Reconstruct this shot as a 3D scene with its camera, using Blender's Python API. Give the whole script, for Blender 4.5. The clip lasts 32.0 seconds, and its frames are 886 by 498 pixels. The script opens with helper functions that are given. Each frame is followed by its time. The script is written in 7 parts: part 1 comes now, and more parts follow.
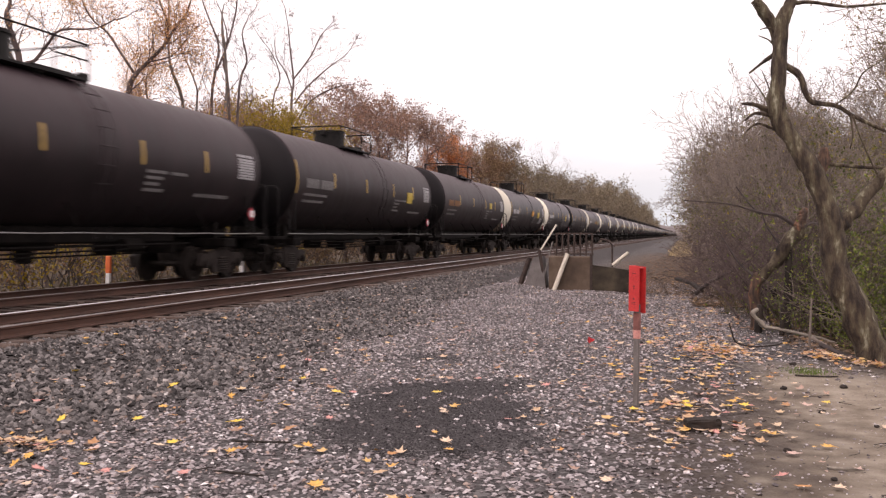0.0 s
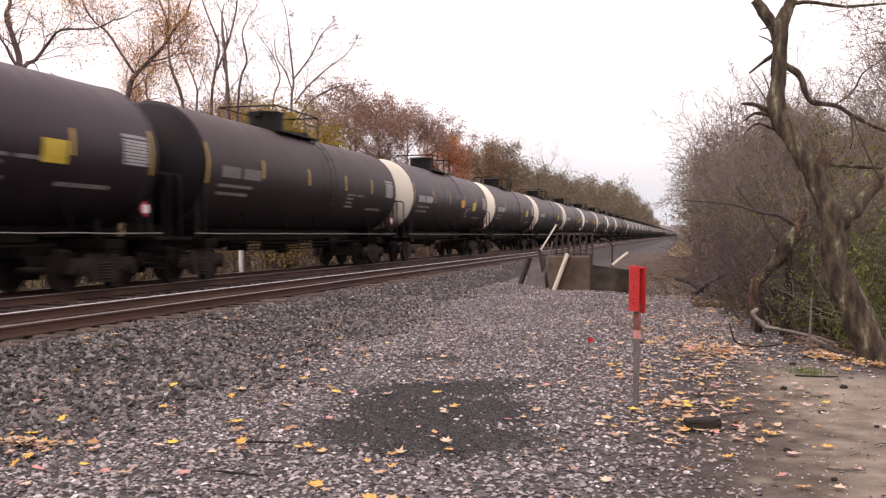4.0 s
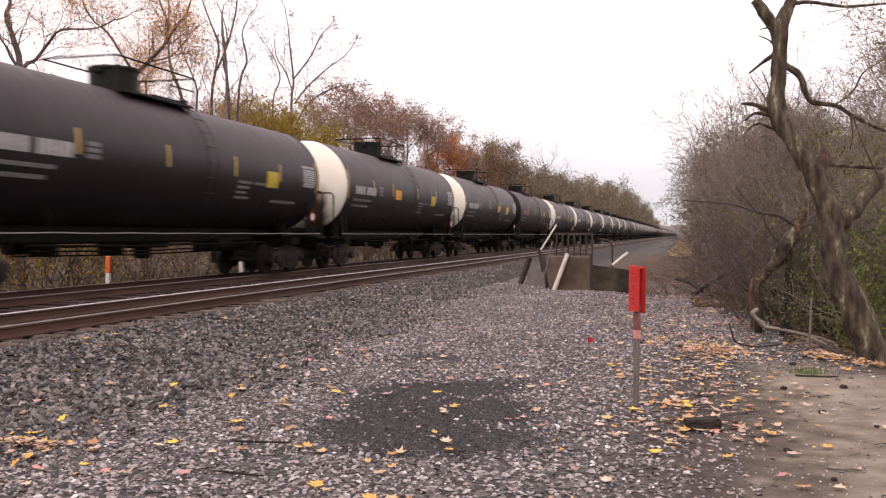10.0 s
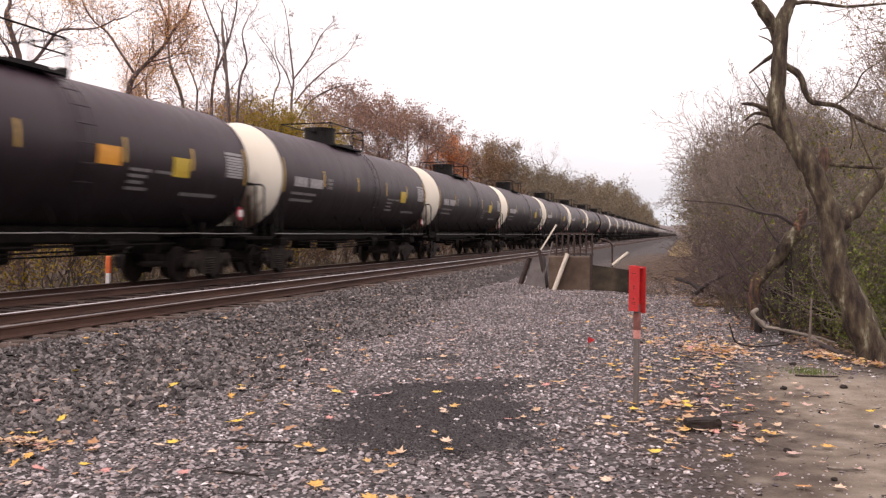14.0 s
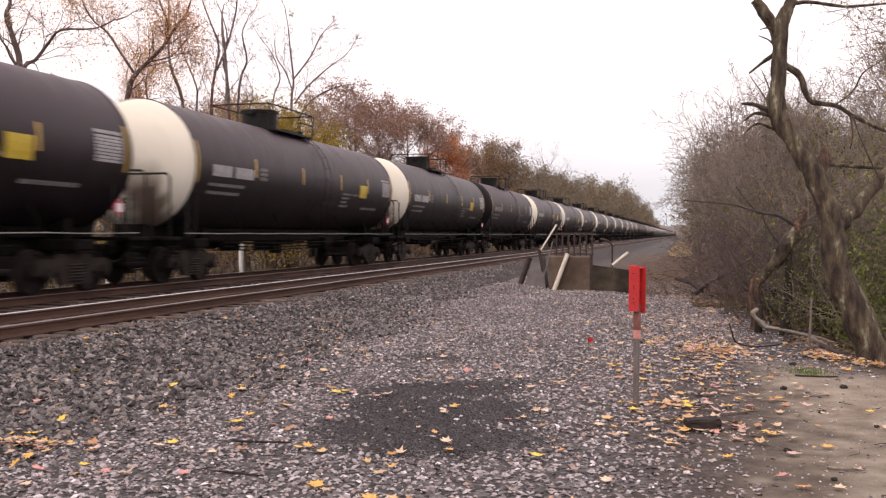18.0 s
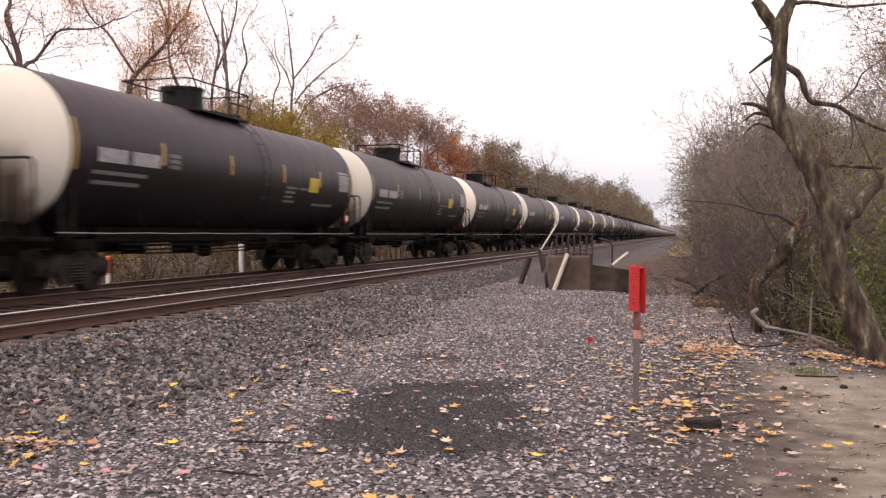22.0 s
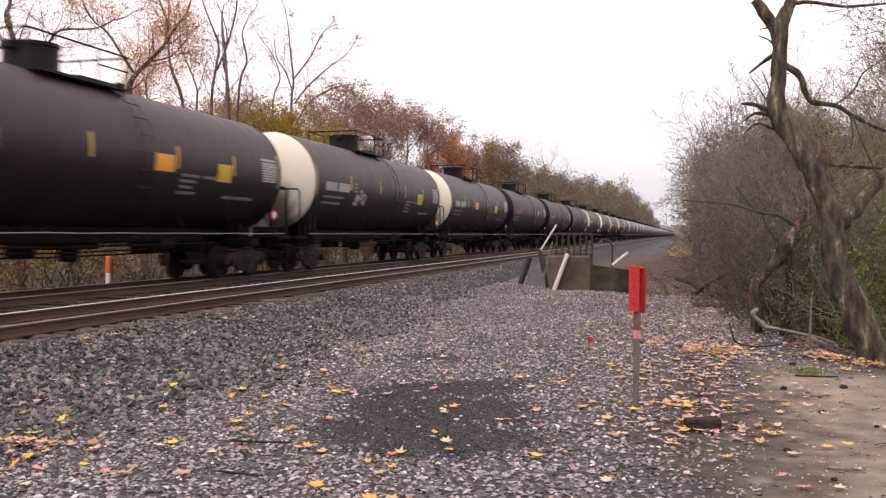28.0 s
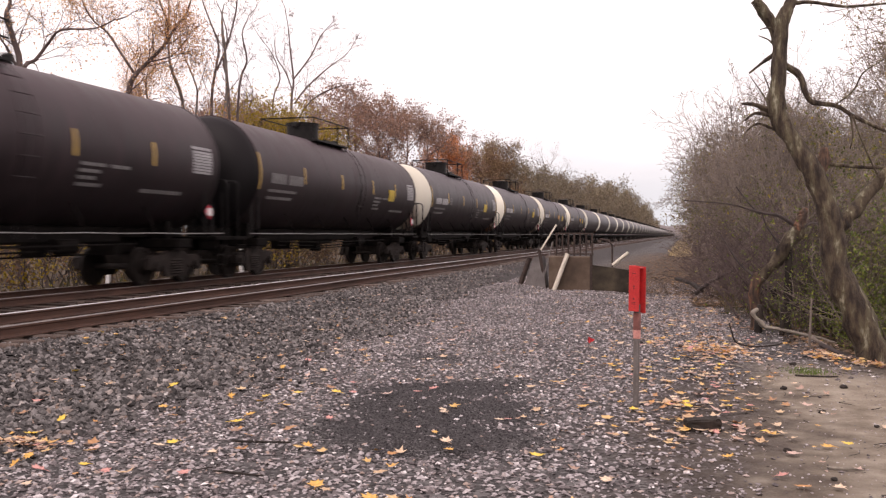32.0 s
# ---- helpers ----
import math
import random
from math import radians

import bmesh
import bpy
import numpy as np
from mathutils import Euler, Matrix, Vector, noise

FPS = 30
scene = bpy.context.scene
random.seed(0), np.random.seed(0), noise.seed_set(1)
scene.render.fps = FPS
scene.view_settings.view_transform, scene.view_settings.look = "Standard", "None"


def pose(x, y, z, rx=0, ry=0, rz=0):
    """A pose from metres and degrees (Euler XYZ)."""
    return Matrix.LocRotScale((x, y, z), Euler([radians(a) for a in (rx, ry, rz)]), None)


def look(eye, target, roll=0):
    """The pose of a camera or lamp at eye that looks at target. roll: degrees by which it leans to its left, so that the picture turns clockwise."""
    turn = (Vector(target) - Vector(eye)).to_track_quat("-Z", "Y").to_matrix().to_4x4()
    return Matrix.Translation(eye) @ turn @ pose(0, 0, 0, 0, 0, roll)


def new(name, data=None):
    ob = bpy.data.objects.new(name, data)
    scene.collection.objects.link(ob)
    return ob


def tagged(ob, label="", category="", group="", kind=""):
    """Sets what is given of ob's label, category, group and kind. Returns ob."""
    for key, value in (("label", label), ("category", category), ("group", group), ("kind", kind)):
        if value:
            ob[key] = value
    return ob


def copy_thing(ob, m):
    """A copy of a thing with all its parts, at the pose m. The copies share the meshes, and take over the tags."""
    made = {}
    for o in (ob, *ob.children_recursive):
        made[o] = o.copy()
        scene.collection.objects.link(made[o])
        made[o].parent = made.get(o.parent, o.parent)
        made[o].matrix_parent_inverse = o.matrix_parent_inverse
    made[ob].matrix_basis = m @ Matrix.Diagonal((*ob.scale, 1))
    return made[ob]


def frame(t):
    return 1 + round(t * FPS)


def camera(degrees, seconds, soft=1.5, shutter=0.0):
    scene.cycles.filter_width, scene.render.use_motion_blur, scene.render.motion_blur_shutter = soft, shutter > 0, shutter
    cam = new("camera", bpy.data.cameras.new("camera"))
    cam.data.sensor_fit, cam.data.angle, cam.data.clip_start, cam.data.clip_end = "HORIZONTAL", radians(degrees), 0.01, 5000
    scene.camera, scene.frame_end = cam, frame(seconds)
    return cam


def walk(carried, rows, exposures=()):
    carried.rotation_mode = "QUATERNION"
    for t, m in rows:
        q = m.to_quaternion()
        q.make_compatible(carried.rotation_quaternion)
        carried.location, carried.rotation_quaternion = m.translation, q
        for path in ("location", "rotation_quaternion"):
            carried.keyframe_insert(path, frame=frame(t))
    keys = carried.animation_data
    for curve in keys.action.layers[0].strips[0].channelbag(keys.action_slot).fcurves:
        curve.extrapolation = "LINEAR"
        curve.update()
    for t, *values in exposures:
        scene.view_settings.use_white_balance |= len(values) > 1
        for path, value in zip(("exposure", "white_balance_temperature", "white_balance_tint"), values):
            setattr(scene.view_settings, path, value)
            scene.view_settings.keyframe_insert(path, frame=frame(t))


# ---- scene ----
# ---- camera, on a tripod beside the line; the track runs along +Y ----
EYE_Z = 1.2315
cam = camera(53.08, 32.0, soft=1.3, shutter=0.4)
STAND = pose(0, 0, EYE_Z, 90 - 0.912, 0, 15.18)
walk(cam, [(0.0, STAND), (32.0, STAND)], exposures=[(0.0, 0.6, 7400, 23), (32.0, 0.6, 7400, 23)])

# ---- light: bright overcast sky ----
SUN_EL, SUN_AZ = 48, 200
world = bpy.data.worlds.new("overcast_sky")
scene.world = world
world.use_nodes = True
wn, wl = world.node_tree.nodes, world.node_tree.links
wn.clear()
sky = wn.new("ShaderNodeTexSky")
sky.sky_type = "NISHITA"
sky.sun_disc = False
sky.sun_elevation, sky.sun_rotation = radians(SUN_EL), radians(SUN_AZ)
sky.air_density, sky.dust_density, sky.ozone_density = 1.0, 4.0, 0.6
hsv = wn.new("ShaderNodeHueSaturation")
hsv.inputs["Saturation"].default_value = 0.10
tint = wn.new("ShaderNodeMix")
tint.data_type, tint.blend_type = "RGBA", "MULTIPLY"
tint.inputs[0].default_value = 1.0
wc = wn.new("ShaderNodeTexCoord")
wm = wn.new("ShaderNodeMapping")
wm.inputs["Scale"].default_value = (2.0, 2.0, 9.0)
wnoise = wn.new("ShaderNodeTexNoise")
wnoise.inputs["Scale"].default_value = 1.6
wnoise.inputs["Detail"].default_value = 5.0
wr = wn.new("ShaderNodeValToRGB")
wr.color_ramp.elements[0].position, wr.color_ramp.elements[0].color = 0.35, (0.82, 0.83, 0.86, 1)
wr.color_ramp.elements[1].position, wr.color_ramp.elements[1].color = 0.62, (1.0, 0.975, 0.99, 1)
bg = wn.new("ShaderNodeBackground")
bg.inputs["Strength"].default_value = 0.135
wo = wn.new("ShaderNodeOutputWorld")
wl.new(sky.outputs[0], hsv.inputs["Color"])
wl.new(wc.outputs["Generated"], wm.inputs["Vector"])
wl.new(wm.outputs[0], wnoise.inputs["Vector"])
wl.new(wnoise.outputs["Fac"], wr.inputs[0])
cover = wn.new("ShaderNodeMix")
cover.data_type = "RGBA"
cover.inputs[0].default_value = 0.82
cover.inputs[7].default_value = (7.4, 7.6, 7.95, 1)
wl.new(hsv.outputs[0], cover.inputs[6])
wl.new(cover.outputs[2], tint.inputs[6])
wl.new(wr.outputs[0], tint.inputs[7])
wz = wn.new("ShaderNodeSeparateXYZ")
wl.new(wc.outputs["Generated"], wz.inputs[0])
low = wn.new("ShaderNodeValToRGB")
low.color_ramp.elements[0].position, low.color_ramp.elements[0].color = 0.0, (0.60, 0.675, 0.70, 1)
low.color_ramp.elements[1].position, low.color_ramp.elements[1].color = 0.20, (1.0, 1.0, 1.0, 1)
wl.new(wz.outputs[2], low.inputs[0])
murk = wn.new("ShaderNodeMix")
murk.data_type, murk.blend_type = "RGBA", "MULTIPLY"
murk.inputs[0].default_value = 1.0
wl.new(tint.outputs[2], murk.inputs[6])
wl.new(low.outputs[0], murk.inputs[7])
wl.new(murk.outputs[2], bg.inputs["Color"])
wl.new(bg.outputs[0], wo.inputs[0])
sun_data = bpy.data.lights.new("sun", "SUN")
sun_data.energy, sun_data.angle, sun_data.color = 0.5, radians(25), (1.0, 0.96, 0.92)
sun = new("sun", sun_data)
sun_dir = Vector((math.sin(radians(SUN_AZ)) * math.cos(radians(SUN_EL)), math.cos(radians(SUN_AZ)) * math.cos(radians(SUN_EL)), math.sin(radians(SUN_EL))))
sun.matrix_world = look(sun_dir * 60, (0, 0, 0))


# ---- materials ----
def tree_nodes(name):
    m = bpy.data.materials.new(name)
    m.use_nodes = True
    nodes, links = m.node_tree.nodes, m.node_tree.links
    return m, nodes, links, nodes["Principled BSDF"]


def noise_node(nodes, links, vec, scale, detail=4.0, rough=0.55):
    n = nodes.new("ShaderNodeTexNoise")
    n.inputs["Scale"].default_value, n.inputs["Detail"].default_value, n.inputs["Roughness"].default_value = scale, detail, rough
    links.new(vec, n.inputs["Vector"])
    return n.outputs["Fac"]


def ramp_node(nodes, links, fac, stops):
    r = nodes.new("ShaderNodeValToRGB")
    while len(r.color_ramp.elements) < len(stops):
        r.color_ramp.elements.new(0.5)
    for e, (p, c) in zip(r.color_ramp.elements, stops):
        e.position, e.color = p, (*c, 1)
    links.new(fac, r.inputs[0])
    return r.outputs[0]


def mix_node(nodes, links, fac, a, b, blend="MIX"):
    n = nodes.new("ShaderNodeMix")
    n.data_type, n.blend_type = "RGBA", blend
    for socket, v in ((n.inputs[0], fac), (n.inputs[6], a), (n.inputs[7], b)):
        if isinstance(v, (int, float)):
            socket.default_value = v
        elif isinstance(v, tuple):
            socket.default_value = (*v, 1)
        else:
            links.new(v, socket)
    return n.outputs[2]


def math_node(nodes, links, op, a, b=0.0, clamp=False):
    n = nodes.new("ShaderNodeMath")
    n.operation, n.use_clamp = op, clamp
    for socket, v in ((n.inputs[0], a), (n.inputs[1], b)):
        if isinstance(v, (int, float)):
            socket.default_value = v
        else:
            links.new(v, socket)
    return n.outputs[0]


def range_node(nodes, links, v, a, b, c=0.0, d=1.0):
    n = nodes.new("ShaderNodeMapRange")
    n.inputs["From Min"].default_value, n.inputs["From Max"].default_value = a, b
    n.inputs["To Min"].default_value, n.inputs["To Max"].default_value = c, d
    links.new(v, n.inputs["Value"])
    return n.outputs[0]


def bump_node(nodes, links, bsdf, height, strength, dist=0.01):
    b = nodes.new("ShaderNodeBump")
    b.inputs["Strength"].default_value, b.inputs["Distance"].default_value = strength, dist
    links.new(height, b.inputs["Height"])
    links.new(b.outputs[0], bsdf.inputs["Normal"])


def surface(name, stops, scale=6.0, rough=0.7, metal=0.0, fine=60.0, bump=0.25, dist=0.006, stretch=(1, 1, 1), vary=0.0, island=False, spec=0.5):
    """A worn surface: a colour ramp over coarse noise, fine grain, bump, and some change from piece to piece."""
    m, nodes, links, bsdf = tree_nodes(name)
    tc = nodes.new("ShaderNodeTexCoord")
    mp = nodes.new("ShaderNodeMapping")
    mp.inputs["Scale"].default_value = stretch
    links.new(tc.outputs["Object"], mp.inputs["Vector"])
    coarse = noise_node(nodes, links, mp.outputs[0], scale, 5.0)
    grain = noise_node(nodes, links, mp.outputs[0], fine, 3.0)
    col = ramp_node(nodes, links, coarse, [(0.3 + 0.4 * i / max(1, len(stops) - 1), c) for i, c in enumerate(stops)])
    dark = range_node(nodes, links, grain, 0.3, 0.7, 0.78, 1.18)
    gr = nodes.new("ShaderNodeCombineColor")
    for k in range(3):
        links.new(dark, gr.inputs[k])
    col = mix_node(nodes, links, 1.0, col, gr.outputs[0], "MULTIPLY")
    if vary:
        if island:
            rnd = nodes.new("ShaderNodeNewGeometry").outputs["Random Per Island"]
        else:
            rnd = nodes.new("ShaderNodeObjectInfo").outputs["Random"]
        f = range_node(nodes, links, rnd, 0, 1, 1 - vary, 1 + vary)
        cc = nodes.new("ShaderNodeCombineColor")
        for k in range(3):
            links.new(f, cc.inputs[k])
        col = mix_node(nodes, links, 1.0, col, cc.outputs[0], "MULTIPLY")
    links.new(col, bsdf.inputs["Base Color"])
    links.new(range_node(nodes, links, grain, 0.3, 0.7, max(0.05, rough - 0.1), min(1.0, rough + 0.12)), bsdf.inputs["Roughness"])
    bsdf.inputs["Metallic"].default_value = metal
    bsdf.inputs["Specular IOR Level"].default_value = spec
    if bump:
        bump_node(nodes, links, bsdf, grain, bump, dist)
    return m


def palette(name, stops, rough=0.6, spec=0.3, translucent=0.0):
    """Leaves, stones: each island takes its own colour from the ramp."""
    m, nodes, links, bsdf = tree_nodes(name)
    rnd = nodes.new("ShaderNodeNewGeometry").outputs["Random Per Island"]
    tc = nodes.new("ShaderNodeTexCoord")
    n = noise_node(nodes, links, tc.outputs["Object"], 45.0, 3.0)
    col = ramp_node(nodes, links, rnd, stops)
    f = range_node(nodes, links, n, 0.3, 0.7, 0.72, 1.2)
    cc = nodes.new("ShaderNodeCombineColor")
    for k in range(3):
        links.new(f, cc.inputs[k])
    links.new(mix_node(nodes, links, 1.0, col, cc.outputs[0], "MULTIPLY"), bsdf.inputs["Base Color"])
    bsdf.inputs["Roughness"].default_value = rough
    bsdf.inputs["Specular IOR Level"].default_value = spec
    if translucent:
        bsdf.inputs["Transmission Weight"].default_value = 0.0
        tr = nodes.new("ShaderNodeBsdfTranslucent")
        links.new(col, tr.inputs["Color"])
        mx = nodes.new("ShaderNodeMixShader")
        mx.inputs[0].default_value = translucent
        out = nodes["Material Output"]
        links.new(bsdf.outputs[0], mx.inputs[1])
        links.new(tr.outputs[0], mx.inputs[2])
        links.new(mx.outputs[0], out.inputs["Surface"])
    return m


def tank_paint(name, base, dust_and_sky, rust=(0.10, 0.05, 0.03), streak=0.5, rough=0.42, spec=0.38, stain=False):
    """Painted steel shell with dusty vertical run marks, faint rust, and a sky-lit upper half put into the colour."""
    m, nodes, links, bsdf = tree_nodes(name)
    tc = nodes.new("ShaderNodeTexCoord")
    info = nodes.new("ShaderNodeObjectInfo")
    off = nodes.new("ShaderNodeCombineXYZ")
    links.new(math_node(nodes, links, "MULTIPLY", info.outputs["Random"], 37.0), off.inputs[1])
    add = nodes.new("ShaderNodeVectorMath")
    links.new(tc.outputs["Object"], add.inputs[0])
    links.new(off.outputs[0], add.inputs[1])
    mp = nodes.new("ShaderNodeMapping")
    mp.inputs["Scale"].default_value = (0.35, 3.2, 0.35)
    links.new(add.outputs[0], mp.inputs["Vector"])
    runs = noise_node(nodes, links, mp.outputs[0], 2.2, 6.0, 0.65)
    cloud = noise_node(nodes, links, add.outputs[0], 0.9, 5.0, 0.6)
    grain = noise_node(nodes, links, add.outputs[0], 38.0, 4.0, 0.6)
    fac = math_node(nodes, links, "MULTIPLY", range_node(nodes, links, runs, 0.42, 0.75), range_node(nodes, links, cloud, 0.3, 0.7), True)
    # sky light on the upper half, painted by height in the run marks' tone
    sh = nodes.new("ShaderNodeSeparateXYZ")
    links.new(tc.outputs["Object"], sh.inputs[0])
    sky_lift = range_node(nodes, links, math_node(nodes, links, "ADD", sh.outputs[2], math_node(nodes, links, "MULTIPLY", math_node(nodes, links, "SUBTRACT", runs, 0.5), 1.2)), 2.5, 4.7, 0.0, 0.72)
    fac = math_node(nodes, links, "ADD", math_node(nodes, links, "MULTIPLY", fac, streak), sky_lift, True)
    col = mix_node(nodes, links, fac, base, dust_and_sky)
    spot = range_node(nodes, links, noise_node(nodes, links, mp.outputs[0], 5.0, 7.0, 0.7), 0.66, 0.80)
    col = mix_node(nodes, links, math_node(nodes, links, "MULTIPLY", spot, 0.7), col, rust)
    shade = range_node(nodes, links, info.outputs["Random"], 0, 1, 0.85, 1.2)
    cc = nodes.new("ShaderNodeCombineColor")
    for k in range(3):
        links.new(shade, cc.inputs[k])
    links.new(mix_node(nodes, links, 1.0, col, cc.outputs[0], "MULTIPLY"), bsdf.inputs["Base Color"])
    links.new(range_node(nodes, links, runs, 0.3, 0.7, rough - 0.06, rough + 0.16), bsdf.inputs["Roughness"])
    bsdf.inputs["Specular IOR Level"].default_value = spec
    if stain:
        # rust and oil run down the middle of the head below the valve
        so = nodes.new("ShaderNodeSeparateXYZ")
        links.new(tc.outputs["Object"], so.inputs[0])
        wig = math_node(nodes, links, "MULTIPLY", math_node(nodes, links, "SUBTRACT", runs, 0.5), 0.9)
        cx = math_node(nodes, links, "ADD", math_node(nodes, links, "ADD", so.outputs[0], -0.55), wig)
        across = math_node(nodes, links, "POWER", math_node(nodes, links, "DIVIDE", cx, 0.60), 2.0)
        fall = range_node(nodes, links, math_node(nodes, links, "ADD", so.outputs[2], wig), 3.1, 2.3)
        hit = math_node(nodes, links, "MULTIPLY", range_node(nodes, links, across, 1.0, 0.15), fall)
        hit = math_node(nodes, links, "MULTIPLY", hit, range_node(nodes, links, info.outputs["Random"], 0, 1, 0.75, 1.0))
        links.new(mix_node(nodes, links, hit, bsdf.inputs["Base Color"].links[0].from_socket, (0.10, 0.040, 0.020)), bsdf.inputs["Base Color"])
    bump_node(nodes, links, bsdf, math_node(nodes, links, "ADD", cloud, math_node(nodes, links, "MULTIPLY", grain, 0.05)), 0.12, 0.03)
    return m


M = {}
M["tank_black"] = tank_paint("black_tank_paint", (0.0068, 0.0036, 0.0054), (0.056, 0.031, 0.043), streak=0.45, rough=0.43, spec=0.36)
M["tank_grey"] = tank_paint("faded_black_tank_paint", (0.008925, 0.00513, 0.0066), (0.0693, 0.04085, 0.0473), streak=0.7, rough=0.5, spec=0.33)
# darker copy of the shell black: the heads' shade is put into the colour
M["head_black_shaded"] = tank_paint("shaded_black_head_paint", (0.0036, 0.0026, 0.0034), (0.013, 0.009, 0.0115), streak=0.4, rough=0.55, spec=0.22)
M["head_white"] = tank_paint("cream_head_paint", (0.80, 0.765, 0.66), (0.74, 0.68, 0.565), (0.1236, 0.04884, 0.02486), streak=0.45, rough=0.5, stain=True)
M["black_steel"] = surface("black_steel", [(0.006, 0.0054, 0.0054), (0.0156, 0.0132, 0.0126)], 5, 0.55, 0.0, 70, 0.2, spec=0.2)
M["under_steel"] = surface("grimy_underframe_steel", [(0.0048, 0.004, 0.004), (0.014, 0.0112, 0.01)], 4, 0.75, 0.0, 60, 0.3, spec=0.08)
M["truck_steel"] = surface("cast_truck_steel", [(0.0187, 0.0144, 0.01318), (0.04675, 0.0368, 0.03333)], 6, 0.7, 0.1, 50, 0.3, spec=0.15)
M["wheel_steel"] = surface("wheel_steel", [(0.0154, 0.01215, 0.01105), (0.035, 0.027, 0.02405)], 8, 0.6, 0.3, 60, 0.2, spec=0.2)
M["rail_grey"] = surface("galvanised_hand_rail", [(0.22, 0.21, 0.21), (0.36, 0.35, 0.34)], 6, 0.5, 0.2, 60, 0.15)
M["yellow_mark"] = surface("yellow_reflective_strip", [(0.42, 0.26, 0.07), (0.58, 0.38, 0.10)], 9, 0.45, 0, 90, 0.08)
M["yellow_card"] = surface("yellow_placard", [(0.46, 0.32, 0.03), (0.64, 0.46, 0.05)], 5, 0.5, 0, 90, 0.08)
M["orange_card"] = surface("orange_placard", [(0.66, 0.27, 0.025), (0.82, 0.38, 0.05)], 5, 0.5, 0, 90, 0.08)
M["stencil"] = surface("white_stencil_paint", [(0.26, 0.25, 0.26), (0.56, 0.55, 0.56)], 14, 0.6, 0, 90, 0.08)
M["stencil_dim"] = surface("worn_stencil_paint", [(0.12, 0.115, 0.115), (0.25, 0.24, 0.24)], 14, 0.65, 0, 90, 0.08)
M["stencil_brown"] = surface("faded_orange_stencil", [(0.16, 0.075, 0.035), (0.28, 0.13, 0.05)], 14, 0.65, 0, 90, 0.08)
M["haz_white"] = surface("white_placard", [(0.7, 0.66, 0.67), (0.82, 0.78, 0.79)], 8, 0.5, 0, 90, 0.05)
M["haz_red"] = surface("red_placard", [(0.52, 0.03, 0.06), (0.66, 0.06, 0.09)], 8, 0.5, 0, 90, 0.05)
M["rail_side"] = surface("rusty_rail_steel", [(0.050, 0.0245, 0.0175), (0.108, 0.053, 0.037)], 3.0, 0.8, 0.15, 45, 0.35, stretch=(1, 0.25, 1))
M["rail_top"] = surface("polished_rail_head", [(0.55, 0.53, 0.53), (0.72, 0.70, 0.70)], 4, 0.38, 0.8, 60, 0.0, stretch=(1, 0.05, 1))
M["rail_dull"] = surface("worn_rail_head", [(0.20, 0.17, 0.16), (0.36, 0.32, 0.31)], 4, 0.45, 0.7, 60, 0.08, stretch=(1, 0.05, 1))
M["tie_wood"] = surface("weathered_tie_wood", [(0.038, 0.024, 0.019), (0.085, 0.056, 0.045), (0.17, 0.13, 0.112)], 4, 0.9, 0, 40, 0.5, stretch=(1, 8, 8), vary=0.35)
M["concrete_dark"] = surface("mossy_stained_concrete", [(0.0198, 0.015, 0.011), (0.0495, 0.038, 0.026), (0.0935, 0.072, 0.05)], 2.2, 0.95, 0, 40, 0.5)
M["concrete"] = surface("weathered_concrete", [(0.069, 0.046, 0.03315), (0.1242, 0.086, 0.06205), (0.1898, 0.14, 0.1037)], 1.6, 0.9, 0, 40, 0.4)
M["concrete_grey"] = surface("pale_grey_concrete", [(0.10, 0.088, 0.086), (0.15, 0.132, 0.128), (0.21, 0.19, 0.184)], 1.8, 0.9, 0, 40, 0.4)
M["rust_steel"] = surface("rusty_fence_steel", [(0.035, 0.024, 0.021), (0.075, 0.048, 0.04)], 7, 0.8, 0.1, 60, 0.3)
M["pipe_white"] = surface("cream_painted_pipe", [(0.62, 0.56, 0.45), (0.78, 0.72, 0.62)], 5, 0.55, 0, 60, 0.1)
M["marker_red"] = surface("red_plastic_marker", [(0.50, 0.025, 0.028), (0.64, 0.05, 0.045)], 6, 0.5, 0, 70, 0.08)
M["flag_pink"] = surface("bright_pink_red_vinyl", [(0.80, 0.09, 0.11), (0.88, 0.14, 0.15)], 8, 0.5, 0, 60, 0.0)
M["marker_dark"] = surface("dark_red_print", [(0.13, 0.015, 0.02), (0.2, 0.03, 0.03)], 10, 0.6, 0, 70, 0.05)
M["post_grey"] = surface("weathered_post", [(0.11, 0.095, 0.09), (0.20, 0.175, 0.165)], 8, 0.75, 0, 60, 0.3, stretch=(3, 3, 0.6))
M["tape_brown"] = surface("faded_red_tape", [(0.16, 0.055, 0.045), (0.26, 0.10, 0.085)], 10, 0.6, 0, 60, 0.1)
M["tape_pink"] = surface("faded_pink_tape", [(0.55, 0.23, 0.20), (0.72, 0.36, 0.31)], 10, 0.6, 0, 60, 0.1)
M["post_white"] = surface("white_marker_post", [(0.66, 0.66, 0.66), (0.82, 0.81, 0.80)], 5, 0.5, 0, 60, 0.08)
M["post_orange"] = surface("orange_marker_post", [(0.75, 0.14, 0.04), (0.86, 0.20, 0.06)], 5, 0.5, 0, 60, 0.08)
M["bark_dead"] = surface("bare_grey_brown_bark", [(0.012, 0.008, 0.006), (0.042, 0.028, 0.020), (0.085, 0.062, 0.042), (0.125, 0.104, 0.064), (0.36, 0.335, 0.25)], 7.0, 0.92, 0, 26, 1.0, 0.05, stretch=(1.4, 1.4, 0.4))
M["bark_mid"] = surface("brush_bark", [(0.12, 0.096, 0.082), (0.37, 0.30, 0.26)], 2.0, 0.9, 0, 25, 0.3, stretch=(2, 2, 0.4))
